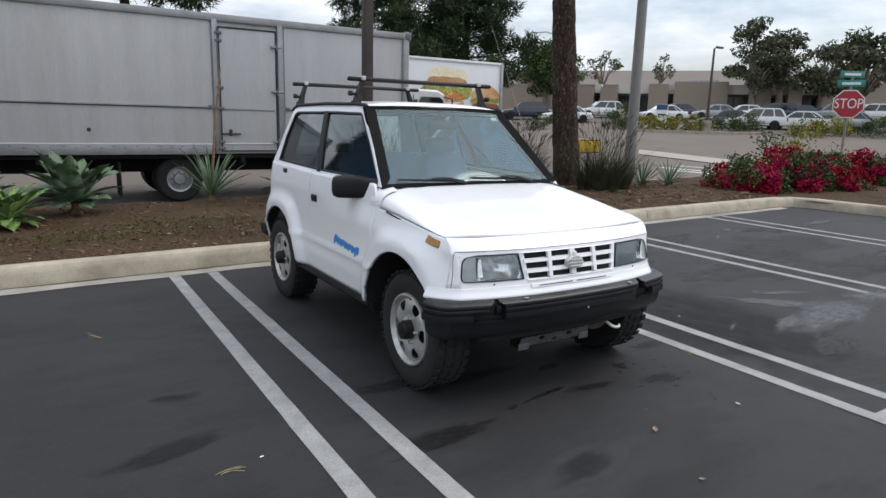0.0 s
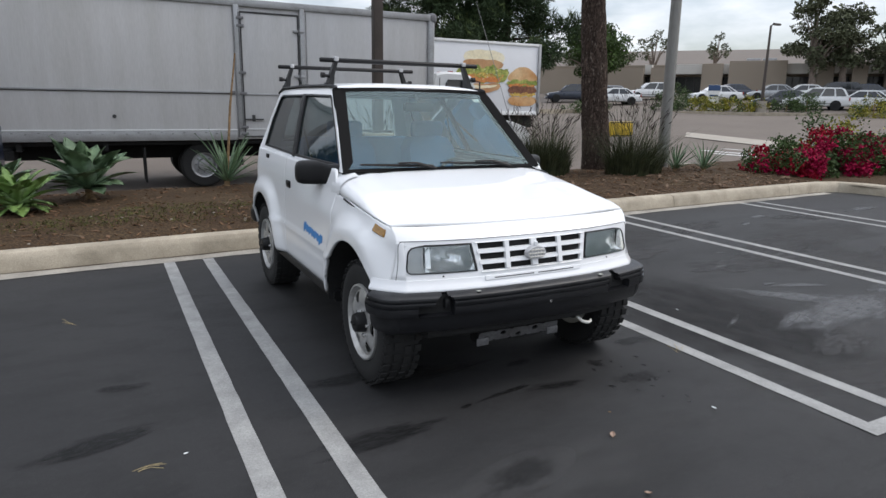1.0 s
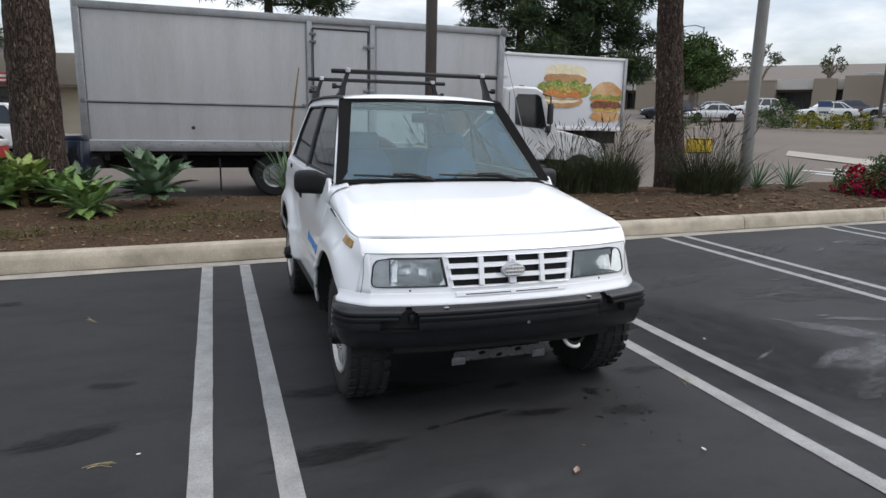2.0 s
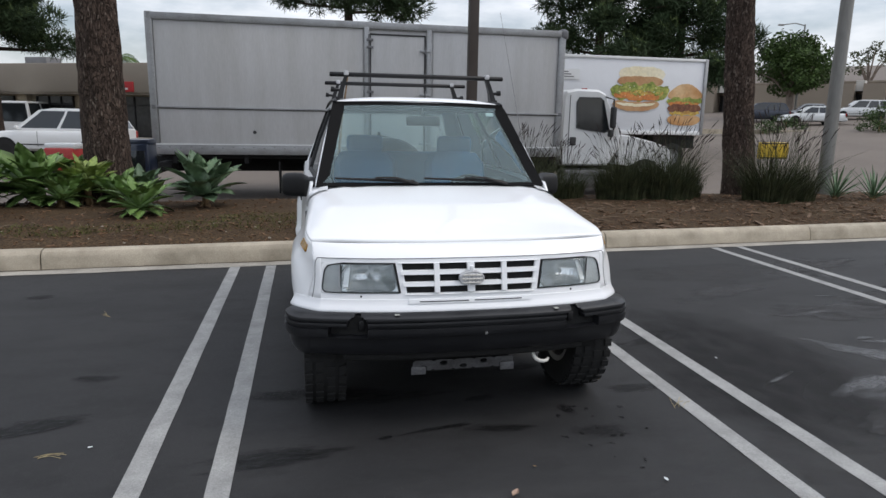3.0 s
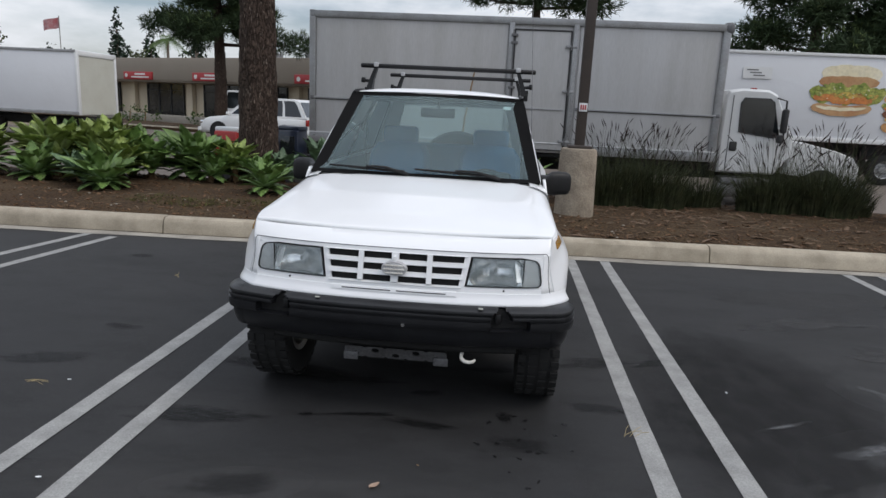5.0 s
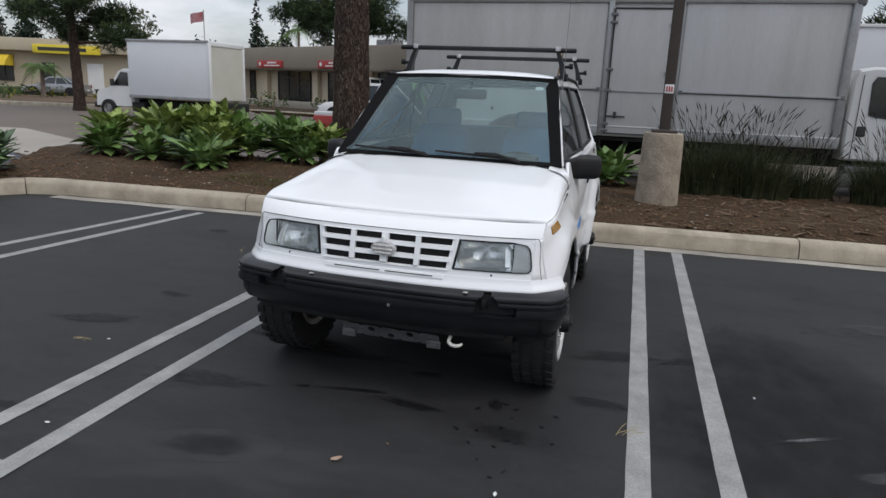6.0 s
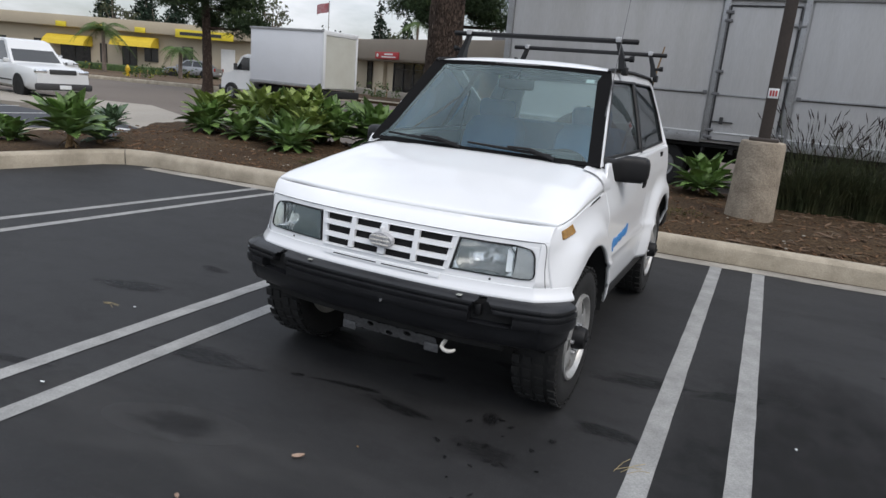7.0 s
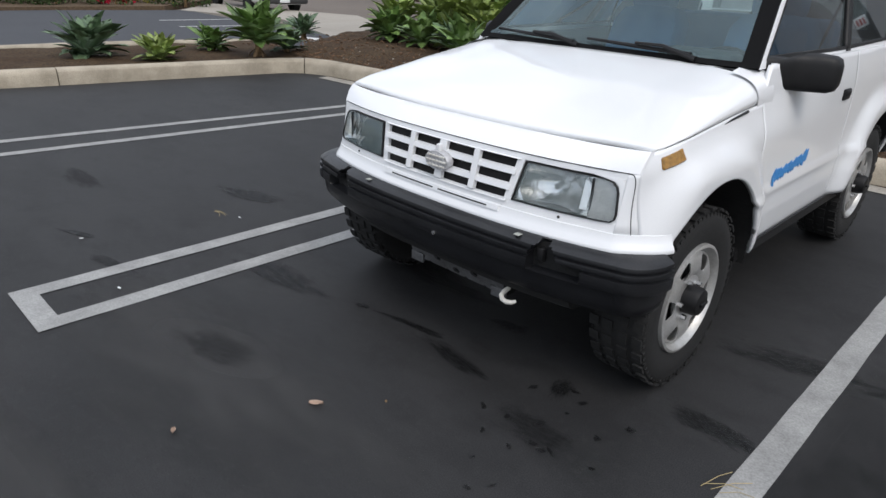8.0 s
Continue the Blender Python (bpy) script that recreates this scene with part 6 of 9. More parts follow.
        part("wing_mirror", boxed((0.42 * L, s * (W + 0.07), zc + 0.06), (0.10, 0.16, 0.12), 0.03), paint, c)
        part("headlamp", boxed((L - 0.07, s * (W - 0.26), low[6][1] - 0.02), (0.16, 0.34, 0.13), 0.04), REFLECTOR, c, "clear headlamp")
        part("tail_lamp", boxed((-L + 0.03, s * (W - 0.14), 0.82), (0.10, 0.18, 0.24), 0.03), LAMP_RED, c, "red tail lamp")
        for x in (-0.60 * L, 0.62 * L):
            bm = add_lathe(B(), [(s * 0.02, 0.37), (s * 0.03, 0.0)], (x, s * (W - 0.012), 0.36), "y", 24)
            part("wheel_arch", bm, DARK, c)
            truck_wheel(c, x, s * (W - 0.09), 0.33, 0.33, 0.21, s)
    part("front_grille", boxed((L + 0.0, 0, low[6][1] - 0.02), (0.05, W * 0.9, 0.14), 0.02), GASKET, c)
    part("front_bumper", boxed((L + 0.02, 0, 0.40), (0.14, W * 1.92, 0.20), 0.06), GASKET if style in ("pickup", "van") else paint, c)
    part("rear_bumper", boxed((-L - 0.02, 0, 0.45), (0.14, W * 1.92, 0.20), 0.06), paint if style != "pickup" else CHROME, c)
    part("underside", boxed((0, 0, 0.34), (length * 0.86, W * 1.7, 0.16)), DARK, c)
    part("number_plate", boxed((L + 0.10, 0, 0.40), (0.012, 0.34, 0.12), 0.01), PAPER, c, "pale plate with plain bars")
    part("number_plate", boxed((-L - 0.10, 0, 0.55), (0.012, 0.34, 0.12), 0.01), PAPER, c, "pale plate with plain bars")
    return c


make_car_body("parked_suv", "white compact suv parked along the street beyond the bed", pose(-8.9, 20.0, 0.0, 0, 0, 173), 4.4, 1.80, 1.66, TRUCK_WHITE, "suv")
make_car_body("parked_van", "white panel van parked before the tan building", pose(-15.6, 36.6, -0.1, 0, 0, 84), 5.2, 2.0, 2.2, TRUCK_WHITE, "van")
make_car_body("parked_pickup", "white pickup truck with a camper shell parked by the drive", pose(-20.5, 9.4, -0.1, 0, 0, -8), 5.0, 1.75, 1.72, TRUCK_WHITE, "pickup")
make_car_body("parked_car", "white hatchback parked before the building with yellow awnings", pose(-37.5, 20.5, -0.1, 0, 0, 20), 4.2, 1.75, 1.55, TRUCK_WHITE, "suv")
make_car_body("parked_car", "pale grey car parked beyond the street pine", pose(-41.0, 35.5, -0.1, 0, 0, 200), 4.3, 1.75, 1.45, SILVER, "sedan")


def make_small_truck():
    """The cutaway box truck on the far side of the street; its nose is at -x of its own frame."""
    t = thing("small_box_truck", "small white box truck with a roll-up rear door across the street", "truck", pose(-17.43, 18.77, -0.12, 0, 0, -1))
    part("box_body", boxed((0.8, 0, 1.98), (3.8, 2.25, 2.25), 0.04), WHITE_SIDE, t, "white box body")
    part("top_rail", boxed((0.8, -1.13, 3.06), (3.84, 0.05, 0.09), 0.01), BOX_TRIM, t)
    part("bottom_rail", boxed((0.8, -1.13, 0.92), (3.84, 0.05, 0.12), 0.01), BOX_TRIM, t)
    for y in (-1.08, 1.08):
        part("rear_post", boxed((2.70, y, 1.98), (0.10, 0.14, 2.25), 0.02), TRUCK_WHITE, t)
    part("rear_header", boxed((2.70, 0, 3.0), (0.10, 2.2, 0.18), 0.02), TRUCK_WHITE, t)
    door = part("roll_door", boxed((2.70, 0, 1.9), (0.03, 2.02, 2.05), 0.005), CREAM_DOOR, t, "pale roll-up door")
    for k in range(7):
        part("slat", boxed((2.722, 0, 1.02 + k * 0.285), (0.016, 2.0, 0.2835), 0.0), CREAM_DOOR, door)
    part("rear_step", boxed((2.80, 0, 0.62), (0.35, 2.1, 0.28), 0.03), DARK, t)
    part("chassis", boxed((0.2, 0, 0.62), (5.0, 1.2, 0.30), 0.03), DARK, t)
    shell = [(-1.12, 0.45), (-1.12, 1.95), (-1.5, 1.98), (-1.75, 1.90), (-2.25, 1.25), (-2.85, 1.08), (-2.98, 0.90), (-3.00, 0.45)]
    bm = B()
    add_rings(bm, [[(lerp(-2.0, x, k), o, lerp(1.0, z, k)) for x, z in shell] for k, o in ((0.93, -0.98), (1, -0.88), (1, 0.88), (0.93, 0.98))])
    cab = part("cab", bm, TRUCK_WHITE, t, "white van cab", smooth=30)
    part("door_window", add_prism(B(), [(x, -0.998, z) for x, z in ((-1.28, 1.30), (-1.28, 1.82), (-1.62, 1.84), (-2.05, 1.30))], (0, 0.04, 0)), CAR_GLASS, cab)
    part("windshield", add_prism(B(), [(-1.77, -0.8, 1.88), (-2.27, -0.82, 1.27), (-2.27, 0.82, 1.27), (-1.77, 0.8, 1.88)], (-0.012, 0, 0.006)), CAR_GLASS, cab)
    part("mirror", boxed((-1.95, -1.12, 1.42), (0.08, 0.18, 0.28), 0.03), GASKET, cab)
    part("front_bumper", boxed((-3.05, 0, 0.50), (0.16, 1.9, 0.22), 0.05), GASKET, t)
    for x in (-2.3, 1.45):
        for s in (-1, 1):
            truck_wheel(t, x, s * 0.95, 0.37, 0.38, 0.24, s)
    part("fuel_box", boxed((-0.8, -0.9, 0.5), (0.6, 0.3, 0.35), 0.04), DARK, t)
    return t


make_small_truck()
# cars in the far lot across the street
for x, y, r, style, paint, label in (
        (46.1, 27.3, 128, "suv", TRUCK_WHITE, "white suv parked in the lot across the street"), (44.9, 29.0, 130, "sedan", CHARCOAL, "charcoal car parked in the far lot"),
        (48.2, 25.0, 122, "sedan", TRUCK_WHITE, "white saloon parked in the far lot"), (57.8, 30.7, 132, "sedan", NAVY, "dark car in the far row"),
        (59.6, 28.6, 130, "suv", SILVER, "silver crossover in the far row"), (52.5, 35.6, 138, "sedan", SILVER, "silver car near the tan building"),
        (54.2, 33.8, 136, "sedan", TRUCK_WHITE, "white car near the tan building"), (51.0, 39.0, 150, "sedan", NAVY, "dark car parked by the tan building"),
        (47.4, 37.6, 150, "sedan", TRUCK_WHITE, "low white car behind the yellow hedge"), (38.6, 41.0, 155, "sedan", TRUCK_WHITE, "white saloon beside the street tree"),
        (41.6, 45.0, 150, "sedan", SILVER, "grey saloon beside the street tree"), (45.5, 43.6, 150, "suv", TRUCK_WHITE, "white crossover near the street lamp"),
        (56.0, 32.2, 134, "suv", CHARCOAL, "charcoal crossover near the tan building"), (61.8, 26.4, 130, "suv", TRUCK_WHITE, "white crossover at the end of the far row"),
        (50.6, 22.6, 124, "sedan", SILVER, "silver car in the near row of the far lot"), (37.9, 46.2, 150, "suv", NAVY, "dark crossover beside the street tree")):
    make_car_body("parked_car", label, pose(x, y, ground_z(x, y), 0, 0, r), 4.5, 1.8, 1.65 if style == "suv" else 1.45, paint, style, "cars in the far lot")

# ---- trees, plants and street furniture near the lot ----
def bark(name, base, dark, pale):
    """Pine bark: long plates parted by dark furrows, with pale flakes."""
    m = material(name, base, 0.95, grain=(40, 0.3), stain=(5.0, 0.6, dark), bump=(24, 0.6), stretch=(1.6, 1.6, 0.5), spec=0.15)
    n, l = m.node_tree.nodes, m.node_tree.links
    co = next(k for k in n if k.type == "TEX_COORD")
    hsv = next(k for k in n if k.type == "HUE_SAT")
    bmp = next(k for k in n if k.type == "BUMP")
    p = n["Principled BSDF"]
    mp, warp, mixv, vo, mr, mx, fl, fr, mx2, b2 = (n.new(k) for k in ("ShaderNodeMapping", "ShaderNodeTexNoise", "ShaderNodeMixRGB", "ShaderNodeTexVoronoi", "ShaderNodeMapRange", "ShaderNodeMixRGB", "ShaderNodeTexNoise", "ShaderNodeMapRange", "ShaderNodeMixRGB", "ShaderNodeBump"))
    mp.inputs["Scale"].default_value = (1, 1, 0.33)
    warp.inputs["Scale"].default_value, warp.inputs["Detail"].default_value = 6, 4
    mixv.inputs["Fac"].default_value = 0.30
    l.new(co.outputs["Object"], mp.inputs["Vector"])
    l.new(mp.outputs[0], warp.inputs["Vector"])
    l.new(mp.outputs[0], mixv.inputs["Color1"])
    l.new(warp.outputs["Color"], mixv.inputs["Color2"])
    vo.feature = "DISTANCE_TO_EDGE"
    vo.inputs["Scale"].default_value = 24
    l.new(mixv.outputs[0], vo.inputs["Vector"])
    mr.inputs["From Min"].default_value, mr.inputs["From Max"].default_value = -0.05, 0.12
    l.new(vo.outputs["Distance"], mr.inputs["Value"])
    src = hsv.inputs["Color"].links[0].from_socket
    mx.inputs["Color1"].default_value = (*(c * 0.55 for c in dark), 1)
    l.new(mr.outputs[0], mx.inputs["Fac"])
    l.new(src, mx.inputs["Color2"])
    fl.inputs["Scale"].default_value, fl.inputs["Detail"].default_value = 30, 3
    l.new(mp.outputs[0], fl.inputs["Vector"])
    fr.inputs["From Min"].default_value, fr.inputs["From Max"].default_value, fr.inputs["To Max"].default_value = 0.60, 0.68, 0.8
    l.new(fl.outputs["Fac"], fr.inputs["Value"])
    l.new(fr.outputs[0], mx2.inputs["Fac"])
    l.new(mx.outputs[0], mx2.inputs["Color1"])
    mx2.inputs["Color2"].default_value = (*pale, 1)
    l.new(mx2.outputs[0], hsv.inputs["Color"])
    b2.inputs["Strength"].default_value, b2.inputs["Distance"].default_value = 1.0, 0.03
    l.new(mr.outputs[0], b2.inputs["Height"])
    l.new(bmp.outputs[0], b2.inputs["Normal"])
    l.new(b2.outputs[0], p.inputs["Normal"])
    return m


BARK = bark("pine_bark", (0.082, 0.058, 0.046), (0.030, 0.022, 0.018), (0.19, 0.155, 0.13))
GREY_BARK = material("grey_bark", (0.22, 0.18, 0.15), 0.95, grain=(30, 0.2), stain=(4.0, 0.5, (0.09, 0.07, 0.055)), bump=(20, 0.8), stretch=(1, 1, 0.3), spec=0.2)
PINE_NEEDLES = material("pine_needles", (0.035, 0.058, 0.024), 0.8, grain=(3, 0.3), stain=(0.9, 0.5, (0.014, 0.026, 0.012)), bump=(10, 0.0), spec=0.25)
PINE_LIGHT = material("pine_shoots", (0.075, 0.105, 0.035), 0.8, grain=(3, 0.3), stain=(0.9, 0.5, (0.04, 0.06, 0.02)), bump=(10, 0.0), spec=0.25)
STREET_LEAF = material("street_tree_leaves", (0.048, 0.082, 0.018), 0.7, grain=(2, 0.3), stain=(0.6, 0.5, (0.022, 0.04, 0.010)), bump=(10, 0.0), spec=0.25)
LEAF_GREEN = material("tree_leaves", (0.075, 0.125, 0.03), 0.7, grain=(2, 0.3), stain=(0.6, 0.5, (0.03, 0.055, 0.015)), bump=(10, 0.0), spec=0.3)
EUC_LEAF = material("gum_leaves", (0.085, 0.095, 0.05), 0.75, grain=(2, 0.3), stain=(0.5, 0.6, (0.035, 0.04, 0.022)), bump=(10, 0.0), spec=0.3)
CYPRESS = material("cypress_leaves", (0.02, 0.036, 0.022), 0.85, grain=(2, 0.3), stain=(0.5, 0.5, (0.01, 0.018, 0.012)), bump=(10, 0.0), spec=0.2)
AGAVE = material("agave_leaf", (0.150, 0.245, 0.062), 0.55, grain=(14, 0.10), stain=(4.0, 0.45, (0.085, 0.155, 0.055)), bump=(30, 0.15), rand=0.28)
AGAVE_BLUE = material("blue_agave_leaf", (0.120, 0.185, 0.095), 0.55, grain=(14, 0.10), stain=(4.0, 0.45, (0.05, 0.10, 0.06)), bump=(30, 0.15), rand=0.28)
AGAVE_YELLOW = material("yellowed_agave_leaf", (0.255, 0.320, 0.080), 0.55, grain=(14, 0.10), stain=(3.0, 0.5, (0.10, 0.17, 0.045)), bump=(30, 0.15), rand=0.30)
DRY_LEAF = material("dry_leaf", (0.22, 0.14, 0.07), 0.9, grain=(20, 0.2), stain=(6, 0.4, None), bump=(30, 0.4), rand=0.2)
STICK = material("dead_sticks", (0.19, 0.145, 0.10), 0.9, grain=(20, 0.2), bump=(30, 0.3))
GRASS_DARK = material("fountain_grass", (0.034, 0.044, 0.018), 0.75, grain=(9, 0.3), stain=(5.0, 0.6, (0.062, 0.058, 0.028)), bump=(30, 0.0), spec=0.25)
SEED = material("dark_seed_heads", (0.030, 0.020, 0.018), 0.9, grain=(40, 0.3), bump=(60, 0.3), spec=0.2)
STRAW = material("dry_straw", (0.36, 0.29, 0.15), 0.9, grain=(20, 0.2), bump=(30, 0.2))
BRACT = material("magenta_bracts", (0.24, 0.004, 0.036), 0.8, grain=(9, 0.3), stain=(4.0, 0.5, (0.20, 0.004, 0.035)), bump=(30, 0.0), spec=0.12)
BRACT_RED = material("crimson_bracts", (0.25, 0.006, 0.024), 0.8, grain=(9, 0.3), stain=(4.0, 0.5, (0.20, 0.008, 0.015)), bump=(30, 0.0), spec=0.12)
SHRUB = material("shrub_leaves", (0.05, 0.085, 0.022), 0.7, grain=(6, 0.3), stain=(2, 0.6, (0.018, 0.032, 0.01)), bump=(20, 0.0), spec=0.3)
YELLOW_SHRUB = material("yellow_green_leaves", (0.25, 0.22, 0.02), 0.7, grain=(6, 0.3), stain=(2, 0.6, (0.10, 0.12, 0.02)), bump=(20, 0.0), spec=0.3)
POLE_STEEL = material("galvanised_pole", (0.21, 0.205, 0.19), 0.5, 0.35, grain=(30, 0.06), stain=(2.5, 0.4, (0.19, 0.18, 0.17)), bump=(40, 0.1), stretch=(1, 1, 0.2))
BROWN_POLE = material("brown_painted_steel", (0.045, 0.034, 0.028), 0.55, grain=(60, 0.08), stain=(3, 0.4, (0.08, 0.065, 0.055)), bump=(60, 0.1))
POST_CONCRETE = material("stained_base_concrete", (0.33, 0.28, 0.215), 0.92, grain=(60, 0.12), stain=(4.5, 0.75, (0.15, 0.12, 0.09)), bump=(40, 0.7))
YELLOW_SIGN = material("yellow_sign_paint", (0.62, 0.42, 0.03), 0.5, grain=(60, 0.05), stain=(5, 0.3, None), bump=(40, 0.1))
TWIG = material("bark_chips", (0.10, 0.055, 0.028), 0.95, grain=(30, 0.25), bump=(40, 0.5), rand=0.45)


def blades_mesh(name, mat, quads):
    """One mesh from an array of quads, n x 4 x 3."""
    quads = np.asarray(quads, dtype=np.float32)
    n = len(quads)
    me = bpy.data.meshes.new(name)
    me.from_pydata(quads.reshape(-1, 3).tolist(), [], np.arange(n * 4).reshape(-1, 4).tolist())
    me.materials.append(mat)
    me.update()
    return new(name, me)


def scatter_leaves(rng, clumps, per, size, aspect=2.2, droop=0.0, shell=0.55):
    """Small leaf quads round clump centres; clumps are (x, y, z, radius, flatten)."""
    out = []
    for x, y, z, r, fl in clumps:
        n = max(6, int(per * r * r))
        d = rng.normal(size=(n, 3))
        d /= np.linalg.norm(d, axis=1)[:, None]
        rad = r * (shell + (1 - shell) * rng.random(n) ** 0.7) * (0.85 + 0.3 * rng.random(n))
        c = d * rad[:, None] * np.array([1, 1, fl]) + np.array([x, y, z])
        a = rng.normal(size=(n, 3)) + d * 0.6 - np.array([0, 0, droop])
        a /= np.linalg.norm(a, axis=1)[:, None]
        b = np.cross(a, rng.normal(size=(n, 3)))
        b /= np.linalg.norm(b, axis=1)[:, None] + 1e-6
        s = size * (0.6 + 0.8 * rng.random(n))[:, None]
        L, Wd = a * s, b * s / aspect
        out.append(np.stack([c - L * 0.5, c + Wd * 0.5, c + L * 0.5, c - Wd * 0.5], axis=1))
    return np.concatenate(out)


def needle_tufts(rng, clumps, per, length, width):
    """Tufts of thin needles that fan out and upward."""
    out = []
    for x, y, z, r, fl in clumps:
        n = max(4, int(per * r * r))
        d = rng.normal(size=(n, 3))
        d /= np.linalg.norm(d, axis=1)[:, None]
        c = d * (r * rng.random(n) ** 0.45)[:, None] * np.array([1, 1, fl]) + np.array([x, y, z])
        for _ in range(5):
            a = d * 0.8 + rng.normal(size=(n, 3)) * 0.7 + np.array([0, 0, 0.35])
            a /= np.linalg.norm(a, axis=1)[:, None]
            b = np.cross(a, rng.normal(size=(n, 3)))
            b /= np.linalg.norm(b, axis=1)[:, None] + 1e-6
            L, Wd = a * (length * (0.7 + 0.6 * rng.random(n)))[:, None], b * width
            out.append(np.stack([c - Wd, c + Wd, c + L + Wd * 0.4, c + L - Wd * 0.4], axis=1))
    return np.concatenate(out)


def trunk_mesh(base, top, r0, r1, seg=40, rows=90, flare=0.3, rough=0.03, seed=0):
    """A trunk with plated bark."""
    bm = B()
    b, t = Vector(base), Vector(top)

    def at(u, v):
        a = 2 * math.pi * u
        c = b.lerp(t, v) + Vector((0.10 * math.sin(v * 5 + seed), 0.08 * math.cos(v * 4 + seed), 0)) * v
        h = v * (t - b).length
        r = lerp(r0, r1, v) * (1 + flare * math.exp(-h / 0.28) * (1 + 0.35 * math.sin(a * 5 + seed)))
        p = Vector((math.cos(a) * 3.2, math.sin(a) * 3.2, h * 2.4 + seed * 7))
        k = abs(noise.noise(p)) * 1.7 + 0.6 * abs(noise.noise(p * 2.3))
        r += rough * (min(1, k) - 0.4)
        return (c.x + r * math.cos(a), c.y + r * math.sin(a), c.z)
    vs = [[bm.verts.new(at(i / seg, j / rows)) for j in range(rows + 1)] for i in range(seg)]
    for i in range(seg):
        for j in range(rows):
            bm.faces.new((vs[i][j], vs[(i + 1) % seg][j], vs[(i + 1) % seg][j + 1], vs[i][j + 1]))
    return bm


def make_pine(x, y, z, height, r0, crown_from, spread, seed, label, per=150, needle=0.28, width=0.012, detail=40, mat=PINE_NEEDLES, limbs=14, lean=0.0):
    """A pine: bark trunk, limbs, and a crown of needle tufts in uneven tiers."""
    t = thing("pine_tree", label, "tree", pose(x, y, z))
    rng = np.random.default_rng(seed)
    rnd = random.Random(seed)
    part("trunk", trunk_mesh((0, 0, -0.15), (rnd.uniform(-0.2, 0.2) + lean, rnd.uniform(-0.2, 0.2), height), r0, r0 * 0.35, detail, int(height * 9), seed=seed), BARK, t, "reddish plated pine trunk", smooth=50)
    clumps = []
    for k in range(limbs):
        f = k / (limbs - 1)
        h = lerp(crown_from, height, f)
        a = k * 2.4 + rnd.uniform(-0.4, 0.4)
        ln = spread * (1 - 0.65 * f) * rnd.uniform(0.65, 1.1)
        rise_ = rnd.uniform(-0.05, 0.25) * ln
        off = lean * h / height
        tip = Vector((off + ln * math.cos(a), ln * math.sin(a), h + rise_))
        mid = Vector((off + ln * 0.5 * math.cos(a + 0.12), ln * 0.5 * math.sin(a + 0.12), h + rise_ * 0.3 - 0.1))
        rr = r0 * 0.28 * (1 - 0.6 * f)
        part("limb", add_tube(B(), [(off, 0, h - 0.1), mid, tip], [rr, rr * 0.7, rr * 0.2], 7), BARK, t)
        for q in range(4):
            p = mid.lerp(tip, q / 3 + rnd.uniform(-0.1, 0.1)) + Vector((rnd.uniform(-0.35, 0.35), rnd.uniform(-0.35, 0.35), rnd.uniform(-0.1, 0.35))) * spread * 0.3
            clumps.append((p.x, p.y, p.z, spread * rnd.uniform(0.16, 0.27), rnd.uniform(0.5, 0.75)))
    crown = blades_mesh("crown", mat, needle_tufts(rng, clumps, per, needle, width))
    crown.parent = t
    tips = blades_mesh("young_growth", PINE_LIGHT, needle_tufts(rng, [(a, b, c + r * 0.4, r * 0.8, fl) for a, b, c, r, fl in clumps], per * 0.22, needle * 0.8, width))
    tips.parent = t
    return t


def make_broadleaf(x, y, z, height, r0, crown_z, spread, seed, label, mat, leaf=0.22, per=60, n=16, bark=GREY_BARK, fork=0.45, name="tree"):
    """A broad tree: trunk, forked limbs and leaf clumps with gaps between them."""
    t = thing(name, label, "tree", pose(x, y, z))
    rnd, rng = random.Random(seed), np.random.default_rng(seed)
    part("trunk", add_tube(B(), [(0, 0, -0.3), (0.1, 0.05, height * fork * 0.5), (0.0, 0.1, height * fork)], [r0 * 1.2, r0, r0 * 0.8], 12), bark, t)
    clumps = []
    for k in range(n):
        a, f = k * 2.4 + rnd.uniform(-0.3, 0.3), rnd.random()
        rad = spread * math.sqrt(rnd.random()) * 0.85
        h = lerp(crown_z, height, f)
        rad *= math.sqrt(max(0.1, 1 - (2 * f - 0.9) ** 2))
        p = Vector((rad * math.cos(a), rad * math.sin(a), h))
        part("limb", add_tube(B(), [(0, 0.1, height * fork * rnd.uniform(0.7, 1)), (p.x * 0.5, p.y * 0.5, lerp(height * fork, h, 0.6)), p], [r0 * 0.5, r0 * 0.25, r0 * 0.06], 6), bark, t)
        for q in range(3):
            clumps.append((p.x + rnd.uniform(-1, 1) * spread * 0.18, p.y + rnd.uniform(-1, 1) * spread * 0.18, p.z + rnd.uniform(-0.8, 0.8) * spread * 0.15, spread * rnd.uniform(0.15, 0.28), rnd.uniform(0.6, 0.95)))
    crown = blades_mesh("crown", mat, scatter_leaves(rng, clumps, per, leaf, droop=0.4))
    crown.parent = t
    return t


make_pine(-3.69, 6.20, 0.16, 10.5, 0.335, 5.2, 3.4, 11, "tall pine with plated bark growing in the planting bed", per=90, needle=0.3, detail=56)
make_pine(7.22, 6.30, 0.14, 11.0, 0.285, 6.6, 3.4, 12, "tall pine with dark bark beside the grass clumps", per=90, needle=0.3, detail=56, lean=-1.15)


